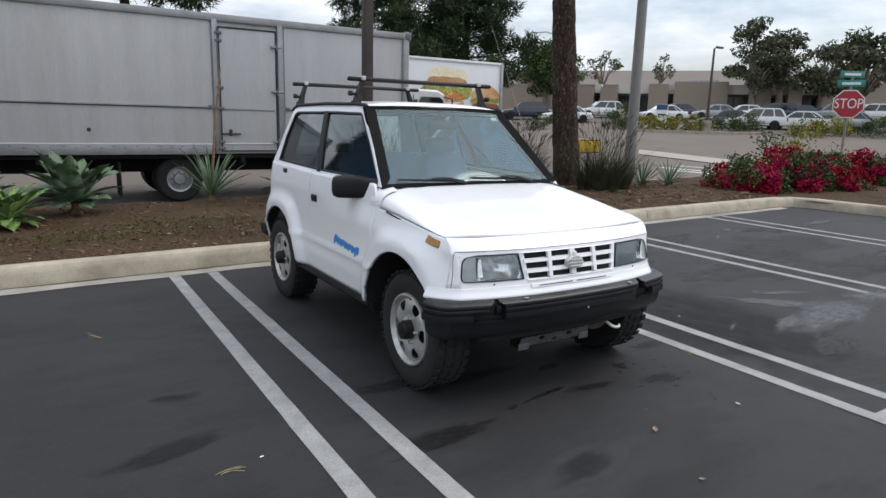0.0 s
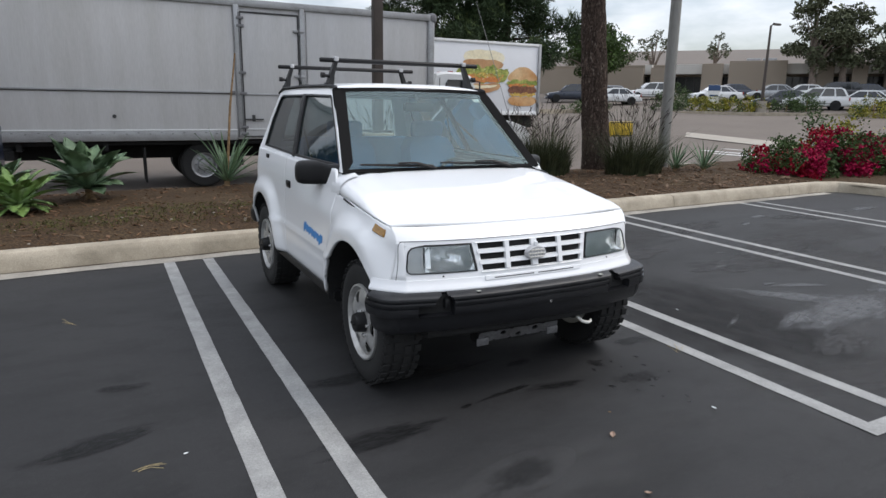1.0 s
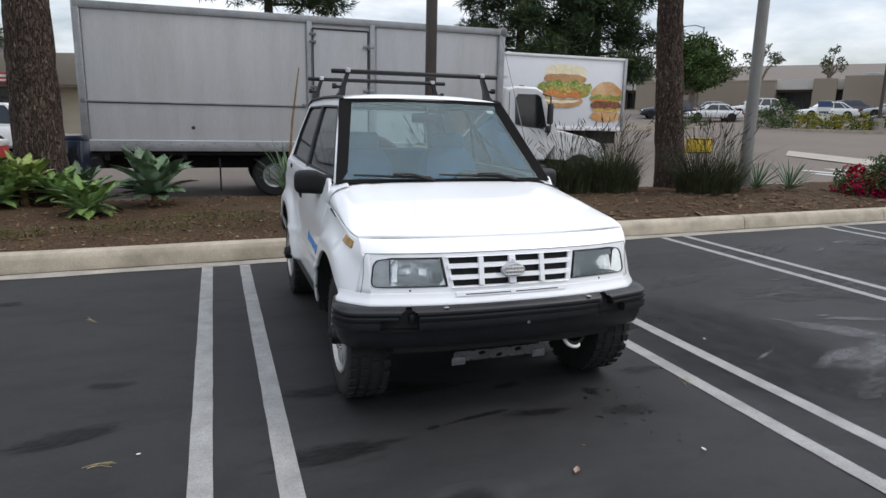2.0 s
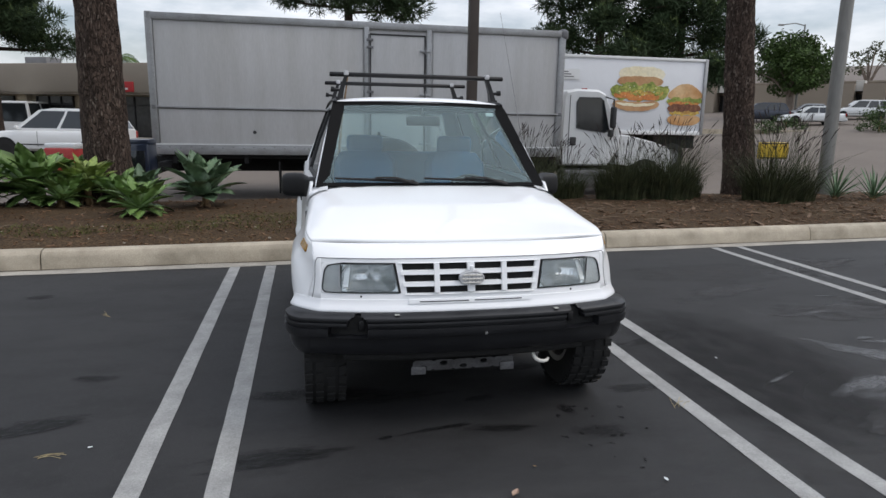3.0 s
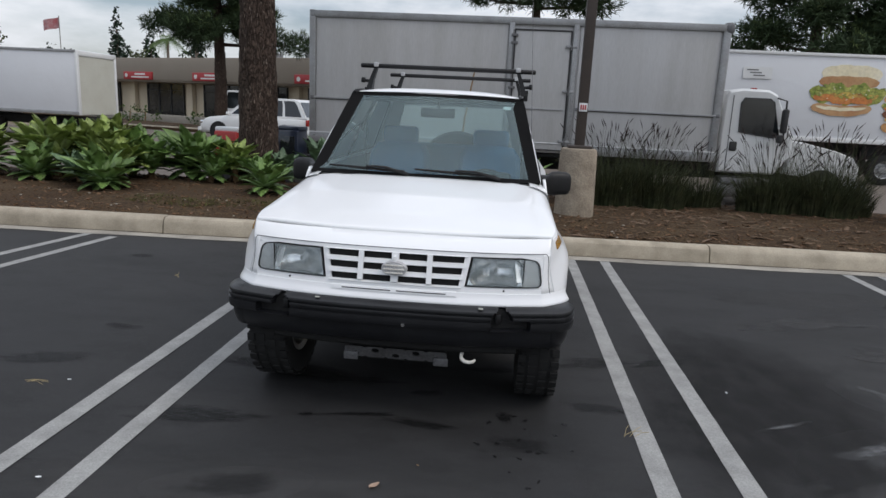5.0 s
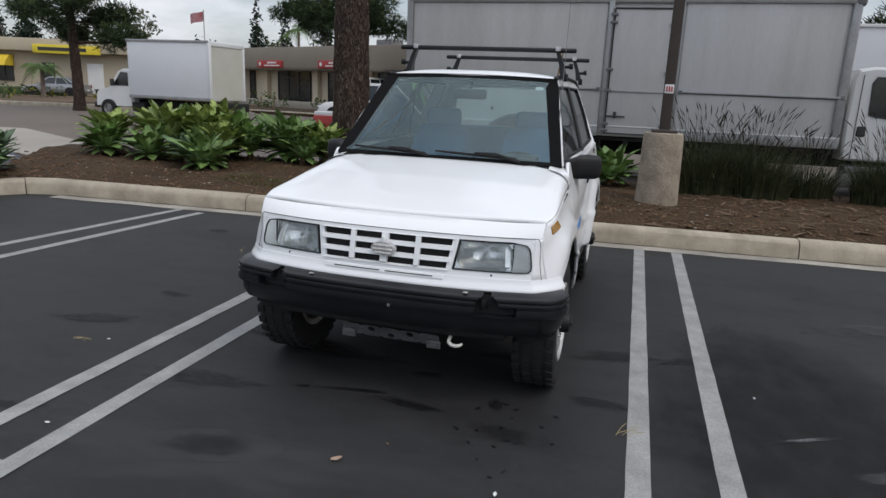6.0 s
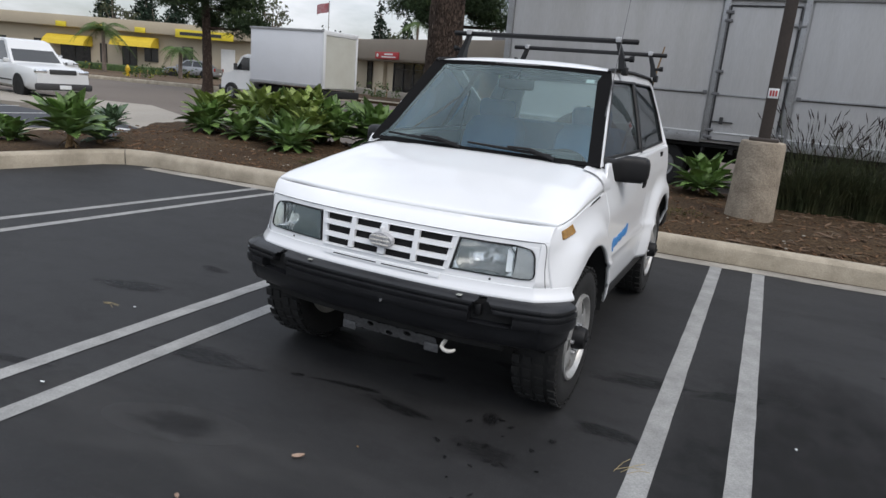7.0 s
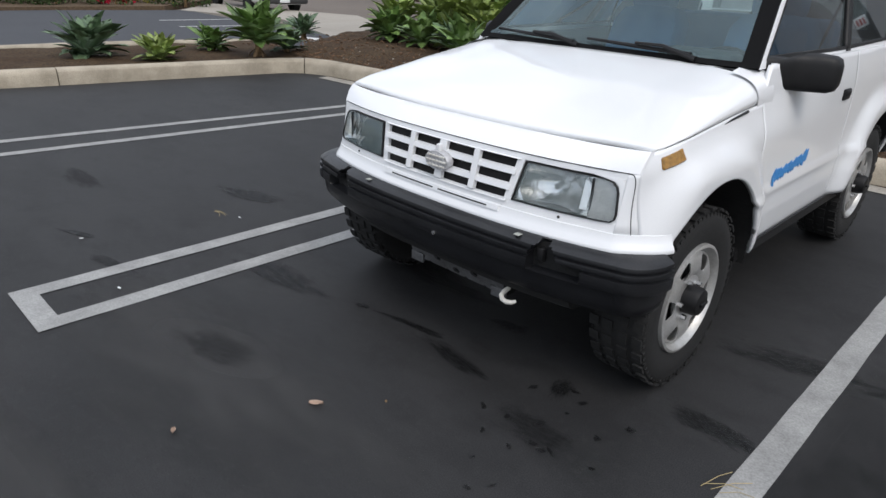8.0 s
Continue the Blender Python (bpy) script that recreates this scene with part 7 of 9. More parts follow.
# leaf shapes for the agaves: fleshy, folded and pointed
def agave_leaf(name, length, width, curl, mat):
    bm = B()
    rows = []
    for i in range(8):
        t = i / 7
        w = width * (0.55 + 0.9 * t) * (1 - t ** 2.5) * 0.82
        z = length * (0.55 * t - curl * t * t)
        y = length * (t * 0.95 + 0.05 * t * t)
        fold = w * 0.20
        rows.append([(-w, y, z + fold), (-w * 0.5, y, z + fold * 0.30), (0, y, z - 0.006), (w * 0.5, y, z + fold * 0.30), (w, y, z + fold), (0, y, z - 0.022 * (1 - t) - 0.006)])
    add_rings(bm, [[Vector(p) for p in r] for r in rows])
    me = bpy.data.meshes.new(name)
    bmesh.ops.recalc_face_normals(bm, faces=bm.faces)
    bm.to_mesh(me)
    bm.free()
    me.materials.append(mat)
    me.shade_smooth()
    return me


LEAVES = {k: [agave_leaf("leaf", 1.0, w, c, m) for w, c in ((0.320, 0.30), (0.350, 0.45), (0.295, 0.18))] for k, m in (("green", AGAVE), ("blue", AGAVE_BLUE), ("yellow", AGAVE_YELLOW))}
SWORDS = [agave_leaf("leaf", 1.0, 0.045, c, AGAVE_BLUE) for c in (0.10, 0.22)]
DRY = [agave_leaf("dry_leaf", 1.0, 0.08, 0.9, DRY_LEAF)]


def make_agave(x, y, size, seed, kind="green", stem=0.12, count=34, upright=0.0, name="agave", label="green rosette agave in the mulch bed", leaves=None):
    """A rosette of fleshy leaves in a spiral."""
    rnd = random.Random(seed)
    z = soil(x, y) if y > 2.7 and x > -9 else 0.12
    a = thing(name, label, "plant", pose(x, y, z - 0.03, rnd.uniform(-6, 6), rnd.uniform(-6, 6), rnd.uniform(0, 360)), "agaves in the beds")
    part("stem", add_tube(B(), [(0, 0, 0), (0, 0, stem + 0.08)], [0.05, 0.04], 8), DRY_LEAF, a)
    pool = leaves or LEAVES[kind]
    for k in range(count):
        f = k / count
        ob = new("leaf", pool[k % len(pool)])
        ob.parent = a
        s = size * (0.62 + 0.45 * math.sin(math.pi * min(1, 0.25 + 0.75 * (1 - f)))) * rnd.uniform(0.85, 1.1)
        tilt = lerp(-34, 52, f ** 1.1) + upright * (1 - f) + rnd.uniform(-8, 8)
        ob.matrix_basis = pose(0, 0, stem + 0.10 * size * f, 0, 0, k * 137.5 + rnd.uniform(-12, 12)) @ pose(0, 0.02, 0, tilt, rnd.uniform(-14, 14), 0) @ Matrix.Diagonal((s * rnd.uniform(0.85, 1.15), s, s, 1))
    for k in range(5):
        ob = new("dry_leaf", DRY[0])
        ob.parent = a
        ob.matrix_basis = pose(0, 0, stem * 0.7, 0, 0, k * 75 + rnd.uniform(-20, 20)) @ pose(0, 0, 0, -50) @ Matrix.Diagonal((size * 0.6,) * 3 + (1,))
    return a


for i, (x, y, size, kind, stem, up) in enumerate((
        (-2.86, 4.25, 0.50, "green", 0.10, 0), (-2.15, 5.02, 0.66, "blue", 0.16, 22), (-4.45, 5.35, 0.74, "green", 0.18, 6), (-5.0, 3.86, 0.58, "green", 0.10, 0),
        (-5.45, 5.30, 0.66, "green", 0.22, 8), (-6.3, 4.75, 0.68, "yellow", 0.30, 12), (-5.95, 5.55, 0.62, "yellow", 0.40, 18), (-6.75, 5.75, 0.62, "green", 0.30, 10),
        (-7.65, 4.85, 0.66, "yellow", 0.20, 10), (-7.25, 4.35, 0.55, "green", 0.12, 0), (-5.25, 4.6, 0.55, "yellow", 0.18, 12), (-3.75, 5.35, 0.50, "yellow", 0.24, 22),
        (-4.0, 6.0, 0.62, "green", 0.18, 6), (0.80, 5.40, 0.56, "green", 0.10, 10), (-7.07, 1.72, 0.66, "green", 0.28, 14), (-8.05, -0.25, 0.62, "blue", 0.10, 16),
        (-8.0, 1.50, 0.42, "green", 0.12, 8), (-7.3, 2.35, 0.42, "blue", 0.12, 18), (-7.35, 0.42, 0.40, "yellow", 0.08, 4), (-3.2, 5.9, 0.50, "blue", 0.12, 14), (-7.9, 0.7, 0.32, "yellow", 0.06, 10), (-8.4, 3.4, 0.40, "blue", 0.10, 16), (-6.2, 4.2, 0.50, "green", 0.10, 4), (-5.75, 4.95, 0.62, "yellow", 0.34, 14), (-6.9, 5.2, 0.60, "yellow", 0.32, 14), (-4.95, 5.0, 0.56, "green", 0.16, 10), (-5.6, 4.25, 0.44, "blue", 0.10, 12), (-4.0, 5.0, 0.46, "green", 0.12, 6), (-3.3, 5.2, 0.42, "green", 0.14, 8))):
    lab = {"green": "green rosette agave with broad fleshy leaves in mulch", "blue": "blue-green upright agave in the mulch bed", "yellow": "yellowed agave with sunburnt leaf tips in mulch"}[kind]
    make_agave(x, y, size * 0.90, 40 + i, kind, stem, 38 if size > 0.5 else 30, up, label=lab)
yucca = make_agave(-0.33, 5.92, 0.66, 90, "blue", 0.10, 44, 30, "yucca", "spiky blue-green yucca with a tall bare flower stalk", SWORDS)
part("flower_stalk", add_tube(B(), [(0, 0, 0.2), (0.02, 0.01, 1.2), (-0.03, 0.03, 2.0)], [0.022, 0.018, 0.010], 7), DRY_LEAF, yucca, "bare brown flower stalk")
make_agave(8.35, 5.25, 0.50, 91, "blue", 0.05, 30, 34, "yucca", "small spiky yucca near the steel pole", SWORDS)
make_agave(8.95, 5.05, 0.52, 92, "blue", 0.05, 30, 34, "yucca", "small spiky yucca near the steel pole", SWORDS)


def make_grass(x, y, r, height, seed, n=1500, heads=110, label="dark fountain grass clump with bristly seed heads", mat=GRASS_DARK, spread=1.0, lean=0.55):
    """A dense clump of arching blades with dark seed heads on thin stalks."""
    g = thing("fountain_grass", label, "grass", pose(x, y, soil(x, y) - 0.02), "fountain grass clumps")
    rng = np.random.default_rng(seed)
    quads = []
    a = rng.random(n) * 2 * np.pi
    rad = r * np.sqrt(rng.random(n)) * spread
    base = np.stack([rad * np.cos(a), rad * np.sin(a) * 0.7, np.zeros(n)], 1)
    out = np.stack([np.cos(a), np.sin(a), np.zeros(n)], 1) * (0.15 + lean * rng.random(n) * (rad / r + 0.2))[:, None] + rng.normal(size=(n, 3)) * 0.20
    ln = height * (0.42 + 0.72 * rng.random(n) ** 1.5)
    side = np.stack([-np.sin(a + rng.normal(size=n)), np.cos(a + rng.normal(size=n)), np.zeros(n)], 1) * 0.006
    prev = base
    for k in range(1, 5):
        f = k / 4
        p = base + out * (ln * f * f * 0.7)[:, None] + np.array([0, 0, 1]) * (ln * (f - 0.32 * f * f * f))[:, None]
        w0, w1 = side * (1.0 - (k - 1) * 0.22), side * (1.0 - k * 0.22)
        quads.append(np.stack([prev - w0, prev + w0, p + w1, p - w1], 1))
        prev = p
    bl = blades_mesh("blades", mat, np.concatenate(quads))
    bl.parent = g
    rnd = random.Random(seed)
    bm, bs = B(), B()
    for k in range(heads):
        b, q = rnd.uniform(0, 6.28), rnd.random()
        o = r * math.sqrt(q) * 0.9
        p0 = Vector((o * math.cos(b), o * math.sin(b) * 0.7, height * 0.5))
        L = height * rnd.uniform(0.45, 1.45)
        d = Vector((math.cos(b) * 0.45 * q + rnd.uniform(-0.22, 0.22), math.sin(b) * 0.4 * q + rnd.uniform(-0.2, 0.2), 1)).normalized()
        p1 = p0 + d * L * 0.62
        d2 = (d + Vector((math.cos(b), math.sin(b), -0.15)) * rnd.uniform(0.15, 0.7)).normalized()
        p2 = p1 + d2 * rnd.uniform(0.10, 0.17)
        add_tube(bs, [p0, p1], [0.0022, 0.0018], 3, caps=False)
        add_tube(bm, [p1, p1.lerp(p2, 0.4), p2], [0.003, 0.0075, 0.0018], 4, caps=False)
    part("seed_heads", bm, SEED, g, "dark bristly seed heads")
    part("stalks", bs, GRASS_DARK, g)
    return g


make_grass(2.05, 5.45, 0.52, 0.88, 21, 2600, 90)
make_grass(2.72, 5.55, 0.50, 0.86, 22, 2600, 90)
make_grass(4.45, 5.55, 0.46, 0.84, 23, 2200, 80)
make_grass(5.15, 5.45, 0.50, 0.92, 24, 2600, 80)
make_grass(5.65, 5.75, 0.35, 0.75, 25, 1200, 50)
make_grass(6.78, 4.95, 0.44, 1.08, 26, 1300, 80, "loose wispy fountain grass beside the pine trunk", lean=1.1)
make_grass(7.45, 5.20, 0.38, 1.0, 27, 900, 60, "loose wispy fountain grass beside the pine trunk", lean=1.1)
make_grass(3.45, 5.75, 0.36, 0.62, 28, 1000, 50)


def make_shrub(x, y, z, rx, ry, h, seed, label, mats, leaf=0.06, n=26, per=520, name="shrub", shares=(0.6, 0.4)):
    """A mound of leaf clumps; each material takes clumps of its own."""
    s = thing(name, label, "shrub", pose(x, y, z))
    rnd, rng = random.Random(seed), np.random.default_rng(seed)
    part("stem", add_tube(B(), [(0, 0, -0.1), (0.05, 0.05, h * 0.5)], [0.05, 0.03], 7), DRY_LEAF, s)
    for q, (mat, nm) in enumerate(mats):
        clumps = []
        for k in range(int(n * shares[q])):
            a, f = rnd.uniform(0, 6.28), math.sqrt(rnd.random())
            up = rnd.random()
            cz = h * up * math.sqrt(max(0.05, 1 - f * f * 0.9)) * 0.85 + 0.05
            if nm.endswith("blossom") and f < 0.55 and up < 0.8:
                f = 0.55 + 0.45 * f
                cz *= 0.8
            clumps.append((rx * f * math.cos(a), ry * f * math.sin(a), cz, min(rx, ry, h) * rnd.uniform(0.22, 0.40), 0.8))
        ob = blades_mesh(nm, mat, scatter_leaves(rng, clumps, per, leaf, 1.7, shell=0.35))
        ob.parent = s
        tagged(ob, "", "", "", "stuff")
    return s


FLOWER = ((SHRUB, "leaves"), (BRACT, "blossom"), (BRACT_RED, "red_blossom"))
for x, y, rx, ry, h, sd in ((10.5, 4.35, 0.95, 0.7, 0.72, 31), (11.9, 4.3, 1.05, 0.8, 0.95, 32), (13.4, 4.2, 1.1, 0.8, 0.90, 33), (14.8, 4.2, 1.2, 0.8, 0.85, 34), (16.3, 4.1, 1.2, 0.8, 0.8, 35), (12.9, 3.55, 0.9, 0.6, 0.5, 36)):
    make_shrub(x, y, 0.2, rx, ry, h, sd, "sprawling bougainvillea covered in magenta bracts", FLOWER, 0.075, 40, 3000, "flowering_shrub", (0.55, 0.30, 0.20))
make_shrub(12.9, 5.1, 0.2, 1.4, 0.8, 1.75, 41, "open green shrub with pale tips behind the bougainvillea", ((YELLOW_SHRUB, "young_leaves"), (SHRUB, "leaves")), 0.07, 40, 900, "shrub", (0.25, 0.75))
make_shrub(14.8, 5.2, 0.2, 1.2, 0.8, 1.35, 42, "open green shrub with pale tips behind the bougainvillea", ((YELLOW_SHRUB, "young_leaves"), (SHRUB, "leaves")), 0.06, 30, 380, "shrub", (0.4, 0.6))

# the tall steel pole, the brown lamp post on its concrete foot
pole = thing("steel_pole", "plain galvanised steel pole standing in the bed", "pole", pose(8.78, 6.02, 0.1))
part("shaft", add_tube(B(), [(0, 0, -0.1), (0, 0, 4.5), (0, 0, 9.0)], [0.125, 0.105, 0.08], 20), POLE_STEEL, pole)
part("base_plate", boxed((0, 0, 0.03), (0.4, 0.4, 0.04), 0.01), POLE_STEEL, pole)
for sx in (-1, 1):
    for sy in (-1, 1):
        part("bolt", add_tube(B(), [(sx * 0.15, sy * 0.15, 0.04), (sx * 0.15, sy * 0.15, 0.10)], 0.016, 6), BOX_TRIM, pole)
post = thing("lamp_post", "brown steel lamp post on a rough concrete foot", "lamp post", pose(1.42, 4.13, 0.16))
part("foot", add_lathe(B(), [(-0.1, 0.0), (-0.1, 0.262), (0.02, 0.262), (0.4, 0.250), (0.9, 0.238), (0.945, 0.228), (0.955, 0.205), (0.955, 0.0)], (0, 0, 0), "z", 30), POST_CONCRETE, post, "rough stained concrete foot")
part("flange", boxed((0, 0, 0.975), (0.30, 0.30, 0.035), 0.006), BROWN_POLE, post)
part("shaft", boxed((0, 0, 5.0), (0.125, 0.125, 8.05), 0.012), BROWN_POLE, post, "square brown steel shaft")
sticker = part("notice", boxed((-0.0, -0.066, 1.475), (0.105, 0.006, 0.105), 0.002), PAPER, post, "small white and red notice")
for k in range(3):
    part("bar", boxed((-0.028 + 0.028 * k, -0.071, 1.475), (0.018, 0.004, 0.06)), RED_PAINT, sticker)
sign = thing("yellow_box", "small yellow sign box behind the pine trunk", "sign", pose(8.12, 6.66, 0.0))
part("panel", boxed((0, 0, 1.03), (0.62, 0.10, 0.32), 0.02), YELLOW_SIGN, sign)
for z in (0.89, 1.17):
    part("edge_band", boxed((0, -0.052, z), (0.60, 0.006, 0.02)), GASKET, sign)
part("leg", add_tube(B(), [(0, 0, -0.1), (0, 0, 0.92)], 0.03, 8), BROWN_POLE, sign)


def make_box_stand(name, label, x, y, w, h, mat, m2):
    s = thing(name, label, "newspaper box", pose(x, y, -0.02, 0, 0, -8))
    part("cabinet", boxed((0, 0, h * 0.62), (w, 0.4, h * 0.75), 0.03), mat, s)
    part("hood", boxed((0, 0.02, h + 0.02), (w + 0.02, 0.36, 0.10), 0.03), m2, s)
    part("window", boxed((0, -0.202, h * 0.72), (w * 0.7, 0.012, h * 0.34), 0.006), CAR_GLASS if mat is NAVY else mat, s)
    part("base", boxed((0, 0, 0.10), (w * 0.6, 0.3, 0.25), 0.02), GASKET, s)


make_box_stand("newspaper_box", "red newspaper box with a white top by the street", -4.62, 7.2, 0.46, 0.98, RED_PAINT, TRUCK_WHITE)
make_box_stand("newspaper_box", "dark blue newspaper box by the street", -3.52, 7.42, 0.42, 1.05, NAVY, NAVY)

# chips, twigs and stones in the mulch, joined as loose stuff
rnd = random.Random(5)
bm = B()
for k in range(2600):
    x = rnd.uniform(-8.5, 10.0)
    y = kerb_y(x) + 0.25 + rnd.random() ** 1.3 * 3.4
    if y > 6.3:
        continue
    z = soil(x, y)
    L = rnd.uniform(0.02, 0.075)
    add_box(bm, (0, 0, 0), (L, L * rnd.uniform(0.2, 0.5), 0.008), m=pose(x, y, z + 0.006, rnd.uniform(-25, 25), rnd.uniform(-25, 25), rnd.uniform(0, 360)))
single("bark_chips", bm, TWIG, "loose bark chips over the planting bed", "mulch", "stuff", smooth=0)
bm = B()
for k in range(170):
    x = rnd.uniform(1.6, 8.5) if k % 3 else rnd.uniform(-8, 1)
    y = kerb_y(x) + 0.35 + rnd.random() * 2.2
    z = soil(x, y)
    a, L = rnd.uniform(0, 6.28), rnd.uniform(0.08, 0.30)
    d = Vector((math.cos(a), math.sin(a), 0)) * L
    p = Vector((x, y, z + 0.012))
    add_tube(bm, [p, p + d * 0.5 + Vector((0, 0, rnd.uniform(0, 0.03))), p + d + Vector((rnd.uniform(-0.04, 0.04), 0, 0.005))], [0.0032, 0.0028, 0.0015], 4)
single("twigs", bm, STICK, "fallen twigs and bark strips in the bed", "twigs", "stuff", smooth=0)
bm = B()
for k in range(70):
    x = rnd.uniform(-8.5, 2.0)
    y = kerb_y(x) + 0.22 + rnd.random() * 1.1
    s = rnd.uniform(0.006, 0.016)
    bmesh.ops.create_icosphere(bm, subdivisions=1, radius=s, matrix=Matrix.Translation((x, y, soil(x, y) + s * 0.4)) @ Matrix.Diagonal((1.3, 1, 0.6, 1)))
single("pebbles", bm, PAVING, "pale pebbles near the kerb", "pebbles", "stuff")

# shed bark strips and leaf litter under the grasses, low weeds near the kerb
LITTER = material("shed_bark", (0.135, 0.086, 0.052), 0.95, grain=(30, 0.25), stain=(7, 0.5, (0.07, 0.042, 0.025)), bump=(40, 0.5))
WEED = material("low_weeds", (0.075, 0.082, 0.022), 0.8, grain=(8, 0.3), stain=(2.0, 0.6, (0.05, 0.038, 0.016)), bump=(20, 0.0), spec=0.2)
bm = B()
for k in range(620):
    x = rnd.uniform(1.3, 9.8)
    y = kerb_y(x) + 0.25 + rnd.random() ** 1.2 * 2.7
    if abs(x - 1.42) < 0.4 and abs(y - 4.13) < 0.4:
        continue
    L = rnd.uniform(0.05, 0.14) if k % 6 else rnd.uniform(0.14, 0.30)
    w = L * rnd.uniform(0.12, 0.28)
    m = pose(x, y, soil(x, y) + 0.012, rnd.uniform(-14, 14), rnd.uniform(-14, 14), rnd.gauss(0, 45))
    top = [bm.verts.new(m @ Vector((L * (f - 0.5), w * g, 0.22 * w * h))) for f, g, h in ((0, -0.2, 0.4), (0.3, -0.5, 1.2), (0.75, -0.42, 0.8), (1, 0.1, 0.2), (0.7, 0.5, 1.0), (0.25, 0.4, 1.4))]
    low = [bm.verts.new(v.co - Vector((0, 0, 0.007))) for v in top]
    bm.faces.new(top)
    for a in range(6):
        bm.faces.new((top[a], low[a], low[(a + 1) % 6], top[(a + 1) % 6]))
single("bark_litter", bm, LITTER, "shed bark strips and dry leaves on the mulch", "litter", "stuff", smooth=0)
rng = np.random.default_rng(77)
patches = [(-0.55, 3.35, 0.75), (-1.7, 3.4, 0.6), (-2.5, 3.3, 0.55), (0.3, 3.6, 0.5), (-3.6, 3.1, 0.4), (-1.1, 3.9, 0.55)]
quads = []
for px, py, pr in patches:
    for k in range(420):
        a, q = rng.random() * 6.28, pr * math.sqrt(rng.random())
        x, y = px + q * 1.5 * math.cos(a), py + q * 0.55 * math.sin(a)
        z = soil(x, y)
        b, up, w = rng.random() * 6.28, 0.012 + 0.022 * rng.random(), 0.004 + 0.004 * rng.random()
        d, c = np.array([math.cos(b), math.sin(b), 0]) * 0.03, np.array([-math.sin(b), math.cos(b), 0]) * w
        p = np.array([x, y, z])
        quads.append([p - c * 0.4, p + d * 0.5 - c + [0, 0, up * 0.7], p + d + [0, 0, up], p + d * 0.5 + c + [0, 0, up * 0.7]])
tagged(blades_mesh("weeds", WEED, quads), "low olive weeds sprouting in the mulch near the kerb", "weeds", "", "stuff")

# ---- buildings and trees beyond the streets ----
STUCCO_WARM = material("warm_stucco", (0.46, 0.40, 0.30), 0.9, grain=(30, 0.06), stain=(0.35, 0.25, (0.36, 0.31, 0.235)), bump=(40, 0.3))
STUCCO = material("tan_stucco", (0.275, 0.23, 0.18), 0.9, grain=(30, 0.06), stain=(0.35, 0.25, (0.24, 0.20, 0.155)), bump=(40, 0.3))
STUCCO_PALE = material("cream_stucco", (0.60, 0.52, 0.39), 0.9, grain=(30, 0.05), stain=(0.4, 0.25, (0.36, 0.31, 0.23)), bump=(40, 0.3))
FASCIA = material("taupe_fascia", (0.27, 0.235, 0.19), 0.9, grain=(20, 0.05), stain=(0.3, 0.3, (0.19, 0.16, 0.13)), bump=(30, 0.2))
FASCIA_WHITE = material("pale_fascia", (0.52, 0.50, 0.46), 0.85, grain=(20, 0.04), stain=(0.4, 0.3, (0.40, 0.38, 0.34)), bump=(30, 0.2))
DARK_GLAZING = material("shop_glazing", (0.018, 0.019, 0.02), 0.15, grain=(5, 0.2), stain=(0.6, 0.6, (0.05, 0.048, 0.045)), bump=(10, 0.0))
SIGN_RED = material("red_sign", (0.42, 0.03, 0.035), 0.5, grain=(20, 0.05), stain=(2, 0.2, None), bump=(20, 0.0))
AWNING = material("yellow_awning", (0.62, 0.45, 0.03), 0.75, grain=(20, 0.08), stain=(1.5, 0.3, (0.45, 0.30, 0.02)), bump=(30, 0.3))
SIGN_YELLOW = material("yellow_shop_sign", (0.72, 0.58, 0.04), 0.5, grain=(20, 0.04), stain=(2, 0.2, None), bump=(20, 0.0))
HYDRANT = material("yellow_hydrant_paint", (0.62, 0.40, 0.02), 0.5, grain=(40, 0.05), bump=(40, 0.1))
STOP_RED = material("stop_sign_red", (0.36, 0.02, 0.03), 0.45, grain=(40, 0.03), stain=(3, 0.2, None), bump=(40, 0.0))
SIGN_WHITE = material("sign_white", (0.75, 0.75, 0.73), 0.5, grain=(40, 0.02), bump=(40, 0.0))
SIGN_TEAL = material("street_sign_green", (0.02, 0.22, 0.19), 0.5, grain=(40, 0.04), bump=(40, 0.0))
SIGN_BLUE = material("blue_sign", (0.03, 0.07, 0.17), 0.5, grain=(40, 0.04), bump=(40, 0.0))
BROWN_ROOF = material("brown_roof", (0.16, 0.11, 0.085), 0.8, grain=(20, 0.08), bump=(30, 0.2))
FLAG_RED = material("flag_cloth", (0.36, 0.10, 0.11), 0.8, grain=(20, 0.1), stain=(3, 0.5, (0.5, 0.5, 0.52)), bump=(20, 0.1))


def facade(name, label, p0, direction, z, bays, depth, height, wall, zbase=0.4):
    """A long low building. bays: (from, to, kind) along the front."""
    d = Vector((direction[0], direction[1], 0)).normalized()
    ang = math.degrees(math.atan2(d.y, d.x))
    b = thing(name, label, "building", pose(p0[0], p0[1], z, 0, 0, ang))
    s0, s1 = bays[0][0], bays[-1][1]
    part("wall", boxed(((s0 + s1) / 2, depth / 2 + 1.2, height / 2 - 0.5), (s1 - s0, depth, height + 1.0 - 0.3)), wall, b, smooth=0)
    part("roof", boxed(((s0 + s1) / 2, depth / 2 + 1.0, height - 0.12), (s1 - s0, depth, 0.16)), FASCIA, b, smooth=0)
    return b


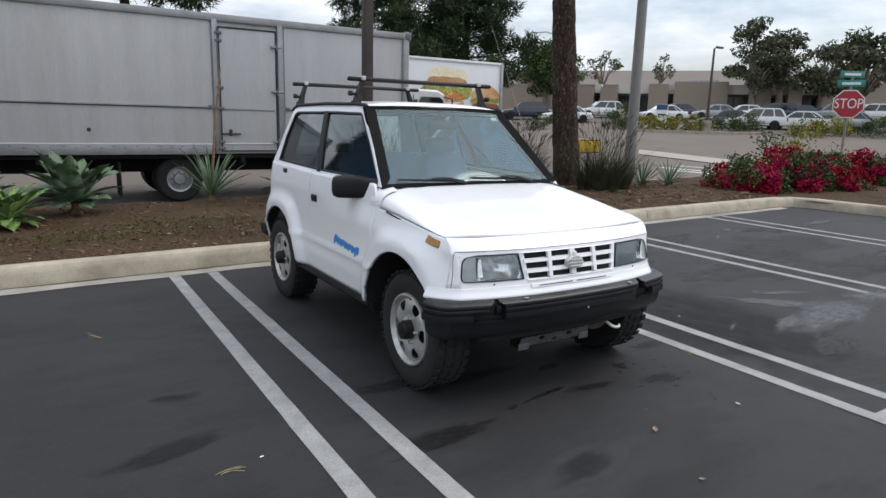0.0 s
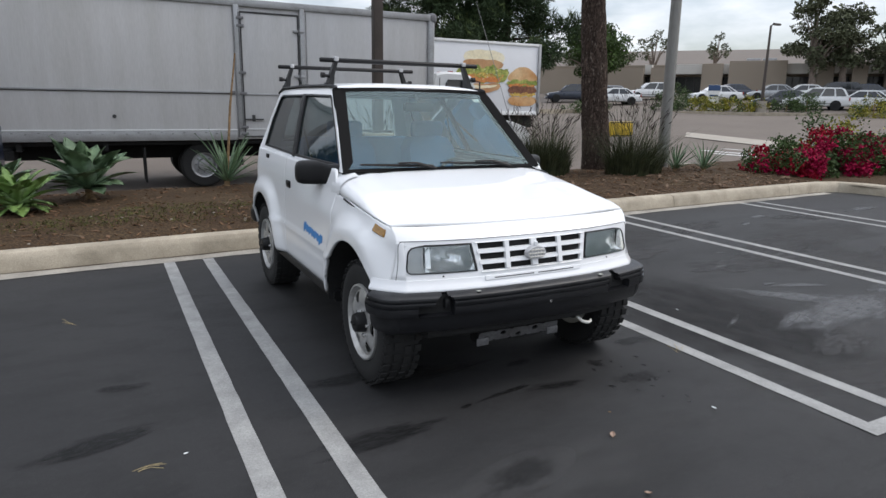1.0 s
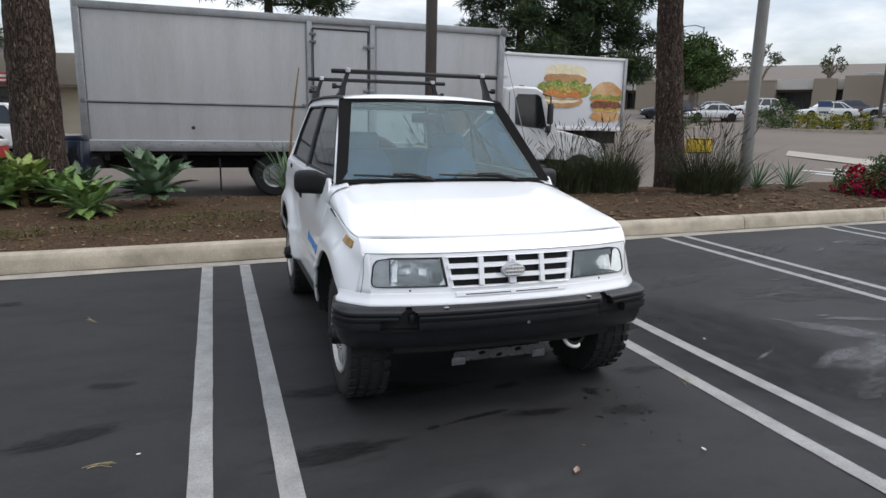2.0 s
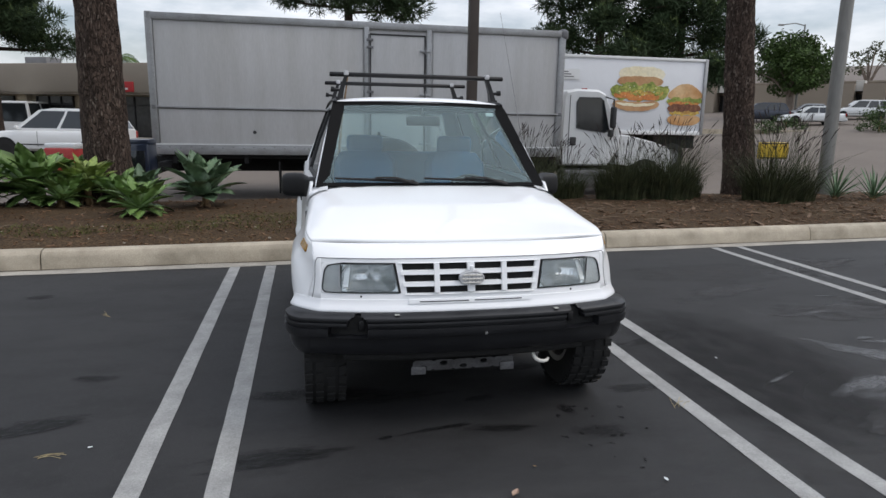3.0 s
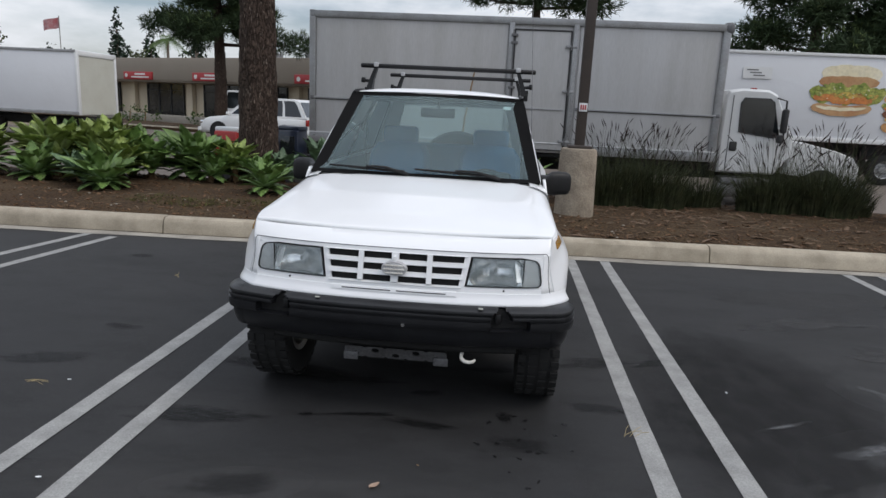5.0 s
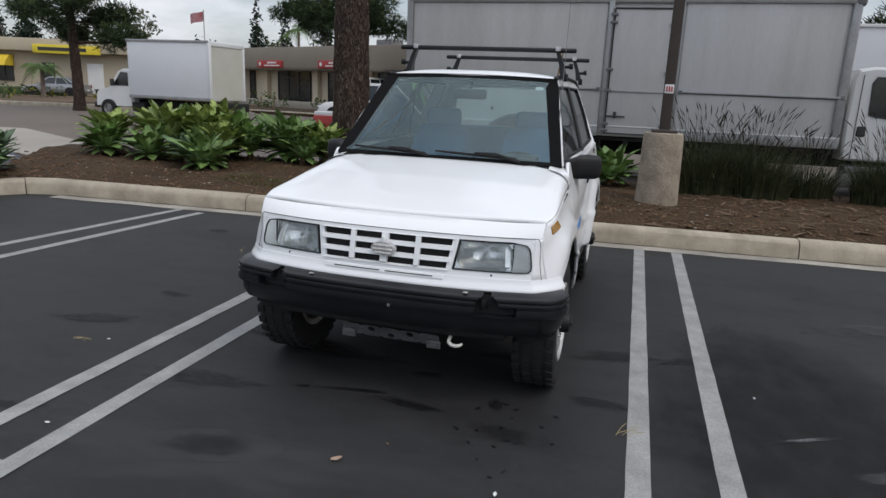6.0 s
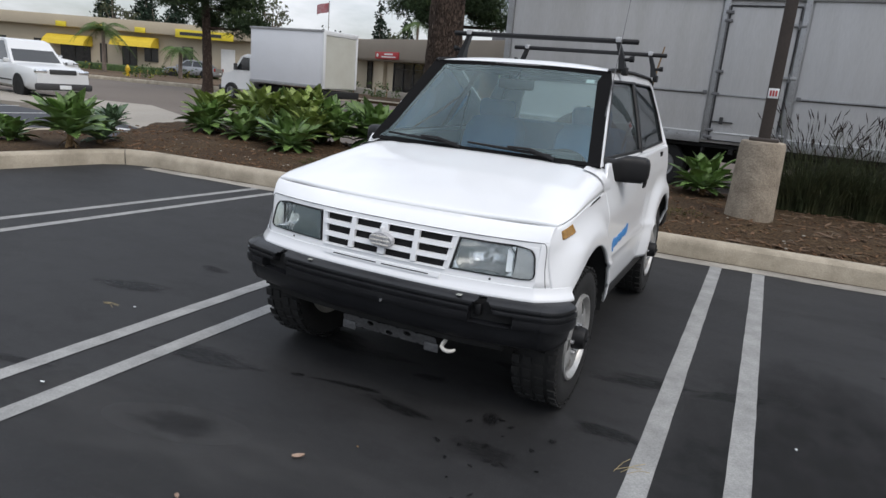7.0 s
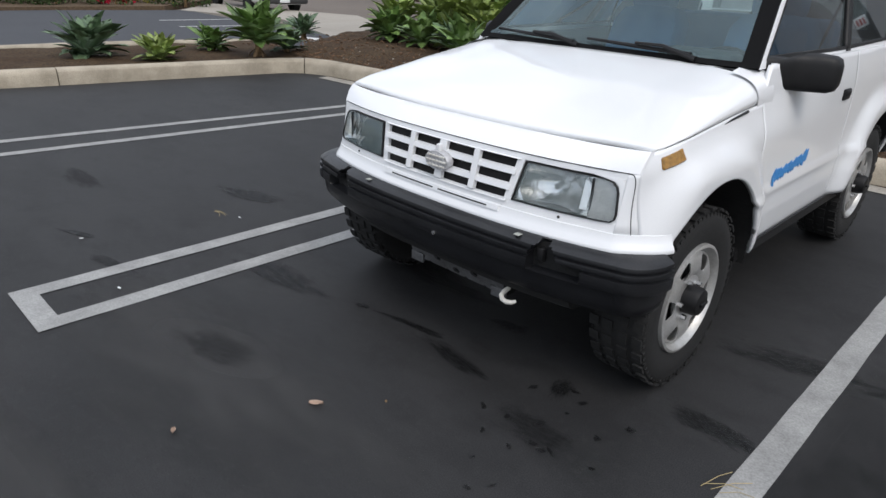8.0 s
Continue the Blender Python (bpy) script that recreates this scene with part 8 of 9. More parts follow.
# tan shops with red signs across the street
shops = facade("shop_building", "long low tan shop building with red signs", (-27, 41), (0.903, -0.43), -0.1, [(-14, 40, "x")], 14, 4.2, STUCCO_PALE)
part("fascia", boxed((13, 0.55, 3.48), (54, 1.3, 1.50), 0.03), FASCIA, shops, "deep taupe fascia")
part("soffit", boxed((13, 0.6, 2.68), (54, 1.2, 0.10)), FASCIA, shops)
for a, c in ((0.75, 4.75), (6.9, 10.6), (12.2, 14.6), (16.4, 19.6), (21.5, 25), (-6, -2.6)):
    w = part("shop_window", boxed(((a + c) / 2, 1.12, 1.38), (c - a, 0.10, 2.36)), DARK_GLAZING, shops, "dark shop glazing")
    n = 3
    for k in range(n + 1):
        part("mullion", boxed((lerp(a, c, k / n), 1.05, 1.38), (0.07, 0.08, 2.36)), GASKET, w)
    part("transom", boxed(((a + c) / 2, 1.05, 2.1), (c - a, 0.07, 0.06)), GASKET, w)
for a, c in ((-0.25, 3.15), (7.2, 10.3), (16.3, 19.6)):
    s = part("shop_sign", boxed(((a + c) / 2, -0.14, 3.02), (c - a - 0.2, 0.12, 0.52), 0.02), SIGN_RED, shops, "red sign with plain pale bars")
    part("bar", boxed(((a + c) / 2 + 0.3, -0.21, 3.12), ((c - a) * 0.34, 0.02, 0.12)), SIGN_WHITE, s)
    part("bar", boxed(((a + c) / 2 + 0.3, -0.21, 2.92), ((c - a) * 0.58, 0.02, 0.09)), SIGN_WHITE, s)
    part("disc", add_tube(B(), [(a + 0.45, -0.20, 3.02), (a + 0.45, -0.225, 3.02)], 0.14, 12), SIGN_WHITE, s)
for a in (-0.8, 5.6, 11.4, 15.5):
    part("pier", boxed((a, 1.0, 1.3), (0.6, 0.3, 2.7)), STUCCO_PALE, shops)
part("planter_wall", boxed((10, -3.2, 0.25), (46, 0.25, 0.6), 0.02), PAVING, shops)
part("roof_unit", boxed((9.0, 5.0, 4.55), (1.6, 1.2, 0.9), 0.03), GREY_CAP, shops)
part("roof_unit", boxed((14.5, 4.0, 4.6), (1.2, 1.2, 1.0), 0.03), GREY_CAP, shops)
flat("shop_bed", [(-40, 40), (-27.5, 37.4), (-13, 30.6), (-6, 27.2), (-10.0, 26.0), (-19.5, 27.6), (-29.5, 24.2), (-38, 23.4)], 0.02, SOIL, "brown mulch bed before the shops", "planting bed", 0.3)
kerb_line("kerb_far", [(-6, 26.2), (-14.5, 26.9), (-19.6, 27.6), (-26.4, 23.4), (-33.3, 21.8), (-60, 17)][::-1], 4.0, "pale concrete kerb on the far side of the street", z=-0.1)
for i, (x, y, r, h) in enumerate(((-21.5, 33.5, 0.9, 1.3), (-23.5, 35.2, 0.7, 1.2), (-26.5, 37.0, 0.6, 1.1), (-18.0, 33.2, 0.6, 0.9), (-29.0, 36.5, 0.7, 1.0))):
    make_shrub(x, y, 0.0, r, r, h, 300 + i, "dark green shrub before the shop windows", ((SHRUB, "leaves"), (LEAF_GREEN, "young_leaves")), 0.16, 22, 90)

# the building with yellow awnings
yel = facade("awning_building", "low tan building with yellow awnings and a yellow sign", (-53.3, 32.8), (11.1, 4.3), -0.3, [(-26, 26, "x")], 14, 4.25, STUCCO_WARM)
part("parapet", boxed((0, 0.9, 4.0), (52.2, 0.9, 0.95), 0.03), STUCCO_WARM, yel)
for a, c, z in ((-1.8, 1.95, 2.05), (4.25, 7.9, 2.35)):
    bm = B()
    n = 12
    add_rings(bm, [[(x, 1.15, z + 0.85), (x, 0.6, z + 0.80), (x, 0.0, z + 0.40), (x, -0.25, z), (x, 1.15, z)] for x in [lerp(a, c, k / n) for k in range(n + 1)]])
    part("awning", bm, AWNING, yel, "yellow cloth awning", smooth=0)
for a, c, z0, z1 in ((-1.0, 1.7, 0.2, 2.2), (4.6, 5.9, 0.2, 2.5), (6.6, 7.8, 1.2, 2.4), (10.0, 10.9, 0.7, 2.7), (-3.4, -2.6, 1.2, 2.4), (2.6, 3.2, 0.8, 2.4), (-8, -6, 1, 2.4), (-14, -11, 0.8, 2.4)):
    w = part("window", boxed(((a + c) / 2, 1.16, (z0 + z1) / 2), (c - a, 0.10, z1 - z0)), DARK_GLAZING, yel, "dark window")
    part("mullion", boxed(((a + c) / 2, 1.1, (z0 + z1) / 2), (0.06, 0.06, z1 - z0)), GASKET, w)
ysign = part("shop_sign", boxed((12.3, 0.36, 3.72), (5.0, 0.14, 0.66), 0.02), SIGN_YELLOW, yel, "yellow sign with dark plain bars")
part("bar", boxed((12.0, 0.28, 3.72), (3.6, 0.02, 0.26)), GASKET, ysign)
for x in (-0.3, 2.9, 6.7):
    part("roof_sign", boxed((x, 0.36, 3.72), (0.9, 0.12, 0.42), 0.02), SIGN_YELLOW, yel)
part("white_door", boxed((14.0, 1.16, 1.6), (1.2, 0.10, 2.3)), SIGN_WHITE, yel)
part("hedge_wall", boxed((8.5, -2.0, 0.35), (12, 0.8, 0.9), 0.2), SHRUB, yel)
flat("awning_bed", [(-66, 24), (-58, 26.5), (-44, 32.0), (-30, 36), (-29.8, 24.6), (-37, 23.4), (-60, 18.5)], 0.03, DIRT, "bare brown verge before the awning building", "planting bed", 0.3)
for i, (x, y, r, h) in enumerate(((-40.5, 30.6, 1.0, 0.9), (-38.5, 30.5, 0.9, 1.0), (-36.8, 31.0, 0.8, 0.9), (-33.0, 31.5, 0.7, 0.8), (-45.5, 29.5, 1.0, 0.8), (-35.4, 25.8, 0.8, 0.7))):
    make_shrub(x, y, 0.0, r, r, h, 330 + i, "clipped green hedge shrub before the awning building", ((SHRUB, "leaves"), (YELLOW_SHRUB, "young_leaves")), 0.16, 20, 80, shares=(0.75, 0.25))
hyd = thing("fire_hydrant", "yellow fire hydrant on the far verge", "hydrant", pose(-36.2, 25.6, -0.05))
part("barrel", add_lathe(B(), [(0, 0.16), (0.06, 0.16), (0.08, 0.11), (0.5, 0.11), (0.55, 0.14), (0.62, 0.14), (0.75, 0.06), (0.80, 0.04), (0.80, 0)], (0, 0, 0), "z", 16), HYDRANT, hyd)
part("outlet", add_tube(B(), [(-0.2, 0, 0.45), (0.2, 0, 0.45)], 0.07, 10), HYDRANT, hyd)
flag = thing("flag", "small flag on a pole above the roofs", "flag", pose(-33.0, 42.5, 3.8))
part("pole", add_tube(B(), [(0, 0, 0), (0, 0, 3.2)], 0.03, 6), POLE_STEEL, flag)
part("cloth", add_grid(B(), lambda u, v: (-u * 1.3, 0.1 * math.sin(u * 7), 3.1 - v * 0.75 - u * 0.25), 8, 3), FLAG_RED, flag)

make_pine(-14.05, 27.7, -0.1, 10.0, 0.34, 4.4, 3.3, 13, "dark spreading pine on the far verge", per=260, needle=0.30, width=0.018, detail=20, limbs=26)
make_pine(-24.4, 20.95, -0.1, 9.0, 0.26, 3.2, 3.0, 14, "dark pine on the far verge beside the street", per=240, needle=0.30, width=0.018, detail=20, limbs=20)
for x, y, h, sp, sd in ((14.0, 27.5, 12.5, 4.2, 16), (18.2, 27.0, 11.0, 3.7, 17), (1.5, 30.4, 12.5, 4.4, 18)):
    make_pine(x, y, 0.0, h, 0.32, 6.9 if x < 5 else 3.6, sp, sd, "large dark pine behind the trucks", per=110, needle=0.36, width=0.024, detail=16, limbs=26)


def make_cypress(x, y, z, h, r, seed):
    t = thing("cypress_tree", "dark conical cypress beyond the roofs", "tree", pose(x, y, z), "distant cypresses")
    rng, rnd = np.random.default_rng(seed), random.Random(seed)
    part("trunk", add_tube(B(), [(0, 0, 0), (0, 0, h * 0.8)], [0.3, 0.1], 7), GREY_BARK, t)
    clumps = [(rnd.uniform(-0.4, 0.4) * r * (1 - f), rnd.uniform(-0.4, 0.4) * r * (1 - f), h * (0.15 + 0.85 * f), r * (1.05 - 0.85 * f) * rnd.uniform(0.7, 1.05), 1.3) for f in [k / 15 for k in range(16)]]
    ob = blades_mesh("crown", CYPRESS, scatter_leaves(rng, clumps, 60, 0.5, 1.6, shell=0.4))
    ob.parent = t


for x, y, h, r, sd in ((-57.2, 88.9, 13.5, 2.4, 61), (-53.3, 91.0, 11.5, 2.2, 62), (-45.5, 90, 10.5, 2.4, 63), (-88, 70, 14, 3.2, 64), (-92, 66, 12, 3.0, 65), (-84, 72, 11, 3, 66)):
    make_cypress(x, y, 0, h, r, sd)
for i, (x, y, h, sp) in enumerate(((-80, 58, 9, 3.4), (-74, 60, 8.0, 3.0), (-68, 64, 9.2, 3.2), (-60, 60, 12.0, 3.6), (-57, 63, 10.0, 3.0), (-50, 66, 7.2, 2.6), (-98, 50, 10, 4), (-36, 70, 7.5, 2.4), (-44, 72, 6.6, 2.6))):
    make_broadleaf(x, y, 0, h, 0.3, h * 0.45, sp, 70 + i, "dark tree beyond the roofs", CYPRESS if i % 2 else EUC_LEAF, 0.5, 22, 12)


def make_palm(x, y, z, h, seed, fr=2.0):
    t = thing("palm_tree", "small feathery palm before the tan building", "tree", pose(x, y, z), "palms")
    rnd = random.Random(seed)
    part("trunk", add_tube(B(), [(0, 0, 0), (0.05, 0, h)], [0.16, 0.11], 9), GREY_BARK, t)
    for k in range(18):
        a = k * 2.4
        up = rnd.uniform(0.1, 1.0)
        pts = [Vector((math.cos(a) * fr * f * (0.5 + 0.5 * (1 - up * 0.4)), math.sin(a) * fr * f * (0.5 + 0.5 * (1 - up * 0.4)), h + fr * (up * f - 0.95 * f * f))) for f in [i / 6 for i in range(7)]]
        bm = add_tube(B(), pts, [0.025, 0.02, 0.018, 0.015, 0.012, 0.01, 0.005], 4)
        for i in range(1, 24):
            f = i / 24 * 6
            q = min(5, int(f))
            p = pts[q].lerp(pts[q + 1], f - q)
            tan = (pts[q + 1] - pts[q]).normalized()
            sd = tan.cross(Vector((0, 0, 1))).normalized()
            ln = fr * 0.32 * math.sin(math.pi * min(0.95, 0.15 + i / 26))
            for s in (-1, 1):
                e = p + sd * s * ln * 0.8 + tan * ln * 0.45 - Vector((0, 0, ln * 0.35))
                w = tan * 0.03
                vs = [bm.verts.new(v) for v in (p - w, p + w, e)]
                bm.faces.new(vs)
        part("frond", bm, LEAF_GREEN, t, smooth=0)


make_palm(-42.5, 28.6, 0, 2.9, 5, 2.4)
make_palm(-36.4, 30.0, 0, 1.9, 6, 1.7)
make_palm(-57.5, 28.5, 0, 2.4, 7, 2.0)
make_palm(-29.8, 52.0, 0, 6.4, 8, 2.2)
make_palm(-12.5, 42.0, 0, 5.0, 9, 2.0)

# slope planting beyond the drive
for i, (x, y, r, h, m) in enumerate(((-21.2, 3.2, 1.1, 1.1, SHRUB), (-22.6, 4.6, 1.2, 1.5, SHRUB), (-21.8, 6.2, 0.9, 1.1, YELLOW_SHRUB), (-20.8, 7.0, 0.8, 1.0, SHRUB), (-22.0, 1.4, 1.2, 1.3, SHRUB), (-20.9, 4.8, 0.5, 0.5, BRACT_RED), (-22.4, -0.8, 1.2, 1.3, SHRUB), (-24, 3, 1.6, 2.0, SHRUB), (-23.6, 7.4, 1.0, 1.3, SHRUB))):
    make_shrub(x, y, 0.05, r, r, h, 360 + i, "dense shrub on the slope beyond the drive", ((m, "leaves"), (SHRUB, "inner_leaves")), 0.10, 34, 480)
for x, y, w, l, r in ((-13.6, 4.9, 0.10, 2.6, 80), (-10.5, 4.85, 0.35, 0.9, 20), (-12.0, 6.0, 0.10, 2.4, 70), (-15.5, 5.0, 0.1, 2.2, 85)):
    bm = B()
    add_grid(bm, lambda u, v: tuple(pose(x, y, -0.015, 0, 0, r) @ Vector(((u - 0.5) * l, (v - 0.5) * w, 0))), 4, 1)
    single("road_marking", bm, WHITE_LINE, "worn white marking on the drive", "road marking", "structure", smooth=0)

# long tan building across the far lot
DIR = (0.61, -0.79)
office = facade("office_building", "long tan flat-roofed building with recessed entrances", (57.6, 44.4), DIR, 2.1, [(-34, 60, "x")], 20, 4.0, STUCCO)
for a, c, top in ((-34, -22, 3.6), (-20.5, -8.82, 3.6), (-8.06, -6.21, 3.6), (-2.85, -0.79, 3.95), (-0.22, 5.19, 4.2), (7.96, 9.35, 4.0), (10.9, 12.2, 4.0), (13.8, 15.0, 4.0), (16.3, 22, 4.0), (24, 30, 4.0), (33, 60, 4.0)):
    part("pier_wall", boxed(((a + c) / 2, 0.2, top / 2 - 0.4), (c - a, 2.2, top + 0.8), 0.02), STUCCO, office, "tan stucco wall", smooth=0)
for a, c in ((-6.21, -2.85), (5.19, 7.96), (9.35, 10.9), (12.2, 13.8), (15.0, 16.3), (-8.82, -8.06), (-0.79, -0.22), (22, 24), (30, 33), (-22, -20.5)):
    part("pale_fascia", boxed(((a + c) / 2, 0.5, 3.42), (c - a, 1.2, 1.0)), FASCIA_WHITE, office, smooth=0)
    g = part("glazing", boxed(((a + c) / 2, 1.14, 1.2), (c - a, 0.12, 2.9)), DARK_GLAZING, office, "dark recessed glazing", smooth=0)
    for k in range(3):
        part("mullion", boxed((lerp(a, c, (k + 1) / 4), 1.05, 1.2), (0.08, 0.08, 2.9)), GASKET, g, smooth=0)
for x in (2.0, 3.6):
    part("roof_unit", boxed((x, 5, 4.3), (1.4, 1.5, 0.9), 0.03), BOX_TRIM, office)
flat("far_lot", [(40.4, 37.2), (38.4, 31.0), (40.8, 26.6), (45.6, 23.2), (50.5, 20.5), (66, 12), (80, 20), (57, 46), (44, 58)], -0.085, STREET, "far parking lot before the tan building", "parking lot", 0.0, rising=True)
for x, y, rx, ry, h, m, sd in ((38.4, 31.2, 1.0, 1.0, 1.0, YELLOW_SHRUB, 1), (39.3, 30.2, 1.1, 1.0, 1.0, YELLOW_SHRUB, 2), (40.2, 29.2, 1.1, 1.0, 1.05, YELLOW_SHRUB, 3), (41.0, 28.4, 1.0, 0.9, 0.95, YELLOW_SHRUB, 4), (43.0, 27.3, 1.1, 1.0, 1.2, SHRUB, 5), (44.0, 26.4, 1.0, 1.0, 1.1, SHRUB, 6), (43.6, 21.4, 1.4, 1.2, 1.2, YELLOW_SHRUB, 7), (46.0, 21.0, 1.4, 1.2, 1.2, YELLOW_SHRUB, 8), (37.6, 33.5, 1.2, 1.2, 1.5, SHRUB, 9), (39.6, 34.8, 1.3, 1.2, 1.6, SHRUB, 10), (47.5, 18.5, 1.6, 1.4, 1.6, SHRUB, 11), (50.5, 17.0, 1.8, 1.6, 2.2, SHRUB, 12), (30.5, 36.0, 1.2, 0.8, 0.8, SHRUB, 13), (33.5, 37.5, 1.4, 0.9, 0.9, SHRUB, 14)):
    make_shrub(x, y, ground_z(x, y), rx * 1.1, ry, h * 1.4, 400 + sd, "clipped yellow-green hedge by the far lot" if m is YELLOW_SHRUB else "dark green shrub by the far lot", ((m, "leaves"), (SHRUB, "inner_leaves")), 0.13, 44, 260, "hedge", (0.7, 0.3))
kerb_line("kerb_across", [(60, 8.5), (44.4, 22.4), (38.8, 26.6), (36.7, 31.2), (39.2, 36.8), (30.1, 36.4), (20, 36)], 6.0, "pale kerb of the far lot", z=1.05)
# thin median kerb and crossing marks in the side street
flat("median", [(26.0, 21.0), (25.6, 15.1), (23.0, 13.3), (23.9, 19.2)], -0.085, PAVING, "pale concrete strip in the side street", "median", 0.0, rising=True)
for (x, y), (x2, y2), w in (((20.3, 15.3), (20.6, 11.4), 0.5), ((18.6, 13.6), (18.8, 10.6), 0.35), ((17.7, 12.3), (17.9, 9.7), 0.35)):
    bm = B()
    add_grid(bm, lambda u, v: (lerp(x, x2, u) + v * w, lerp(y, y2, u), -0.11), 4, 1)
    single("road_marking", bm, WHITE_LINE, "worn white crossing mark on the street", "road marking", "structure", smooth=0)
flat("corner_walk", [(10.4, 6.95), (12.2, 7.15), (14.6, 6.9), (15.6, 8.4), (13.0, 9.2), (10.8, 8.6)], -0.06, PAVING, "pale concrete corner ramp", "sidewalk", 0.2)


def make_lamp(x, y, h, arm, seed, name="street_lamp", label="tall thin street lamp", base=True, mat=BROWN_POLE, r=0.09):
    z = ground_z(x, y)
    t = thing(name, label, "street lamp", pose(x, y, z), "street lamps")
    part("pole", add_tube(B(), [(0, 0, 0), (0, 0, h)], [r * 1.4, r * 0.8], 10), mat, t)
    if base:
        part("foot", add_tube(B(), [(0, 0, -0.2), (0, 0, 0.85)], 0.36, 14), PAVING, t)
    part("arm", add_tube(B(), [(0, 0, h - 0.1), (arm[0] * 0.4, arm[1] * 0.4, h + 0.15), (arm[0], arm[1], h + 0.05)], 0.05, 6), mat, t)
    part("lamp_head", boxed((arm[0], arm[1], h + 0.05), (0.55, 0.28, 0.14), 0.04), mat, t)


make_lamp(41.0, 27.9, 6.1, (0.25, -0.30), 1)
make_lamp(45.0, 50.6, 8.4, (-1.6, 1.2), 2, mat=POLE_STEEL, base=False)
stop = thing("stop_sign", "red stop sign with green street blades on a steel post", "sign", pose(15.6, 4.95, 0.1, 0, 0, -61))
part("post", add_tube(B(), [(0, 0, -0.1), (0, 0, 2.95)], 0.03, 8), POLE_STEEL, stop)
bm = B()
oc = [(0.385 * math.cos(math.pi / 8 + k * math.pi / 4), -0.04, 2.11 + 0.385 * math.sin(math.pi / 8 + k * math.pi / 4)) for k in range(8)]
add_prism(bm, oc, (0, 0.006, 0))
plate = part("plate", bm, SIGN_WHITE, stop, "eight-sided plate", smooth=0)
bm = B()
add_prism(bm, [(x * 0.93, -0.046, 2.11 + (z - 2.11) * 0.93) for x, y, z in oc], (0, 0.005, 0))
part("face", bm, STOP_RED, plate, "red face", smooth=0)
txt = bpy.data.curves.new("word", "FONT")
txt.body, txt.size, txt.align_x, txt.align_y, txt.extrude = "STOP", 0.34, "CENTER", "CENTER", 0.002
word_src = new("word_source", txt)
me = bpy.data.meshes.new_from_object(word_src.evaluated_get(bpy.context.evaluated_depsgraph_get()))
bpy.data.objects.remove(word_src)
me.materials.clear()
me.materials.append(SIGN_WHITE)
word = new("word", me)
word.parent = plate
word.matrix_basis = pose(0, -0.052, 2.11, 90, 0, 0) @ Matrix.Diagonal((0.80, 1.05, 1, 1))
tagged(word, "white letters")
for z, r in ((2.63, 8), (2.86, 90)):
    bl = part("street_blade", boxed((0, 0, 0), (0.62, 0.012, 0.17), 0.004, m=pose(0, -0.02, z, 0, 0, r * 0.3)), SIGN_TEAL, stop, "green street name blade with a plain bar")
    part("bar", boxed((0, -0.01, 0), (0.42, 0.004, 0.06), m=pose(0, -0.02, z, 0, 0, r * 0.3)), SIGN_WHITE, bl)
bsign = thing("monument_sign", "white and blue sign board by the yellow hedge", "sign", pose(40.6, 31.9, ground_z(40.6, 31.9), 0, 0, -50))
part("board", boxed((0, 0, 0.95), (0.85, 0.2, 1.9), 0.03), SIGN_WHITE, bsign)
part("header", boxed((0, -0.11, 1.68), (0.85, 0.03, 0.42)), SIGN_BLUE, bsign)
part("bar", boxed((0, -0.12, 1.1), (0.6, 0.02, 0.12)), SIGN_BLUE, bsign)

make_broadleaf(43.0, 49.0, 2.0, 7.0, 0.36, 3.2, 4.0, 50, "round green street tree beside the far lot", STREET_LEAF, 0.34, 110, 46, fork=0.38)
for i, (x, y, h, sp, cz) in enumerate(((59.5, 36.6, 8.8, 3.4, 2.8), (62.0, 35.2, 8.4, 3.2, 3.2), (65.5, 32.9, 7.2, 3.0, 2.4), (51.4, 22.1, 7.0, 2.8, 3.2), (68.5, 31.5, 7.0, 3.0, 2.6), (55.0, 19.5, 7.5, 3.2, 2.5))):
    make_broadleaf(x, y, ground_z(x, y), h, 0.30, cz, sp, 80 + i, "tall grey-green gum tree before the tan building", EUC_LEAF, 0.40, 85, 26, fork=0.4)
for i, (x, y, z, h, sp) in enumerate(((61.3, 59.3, 3, 7.6, 2.4), (64.7, 52.6, 3, 7.8, 1.9), (58.0, 61.0, 3, 5.5, 2.2), (53, 64, 3, 6, 2.6), (48.5, 66, 3, 5.5, 2.6), (43, 66, 3, 6.5, 3))):
    make_broadleaf(x, y, z, h, 0.22, h * 0.55, sp, 100 + i, "thin open gum tree behind the far roofs", EUC_LEAF, 0.36, 70, 12, fork=0.5)
facade("far_building", "low tan building behind the street tree", (38, 66), (0.86, -0.5), 2.0, [(-40, 26, "x")], 12, 2.3, STUCCO)
part("brown_canopy", boxed((0, 0, 0), (4, 3, 0.25), 0.03, m=pose(20.5, 3.2, 3.25, 0, 0, 30)), BROWN_ROOF, thing("canopy", "brown roof edge beyond the corner bed", "canopy"))

# ---- marks and litter on the lot ----


STAIN_COUNT = iter(range(1000))


def stain_patch(x, y, rx, ry, rot, seed, mat, z=0.0025, ragged=0.35, name="oil_stain", label="dark oil stain on the asphalt"):
    """A flat stain with a fading rim, each lying a little above the last."""
    bm = B()
    bm.faces.new([bm.verts.new((1.02 * math.cos(2 * math.pi * k / 20), 1.02 * math.sin(2 * math.pi * k / 20), 0)) for k in range(20)])
    ob = single(name, bm, mat, label, "stain", "structure", smooth=0)
    ob.matrix_basis = pose(x, y, z + 0.00003 * next(STAIN_COUNT), 0, 0, rot) @ Matrix.Diagonal((rx * 1.25, ry * 1.35, 1, 1))
    return ob


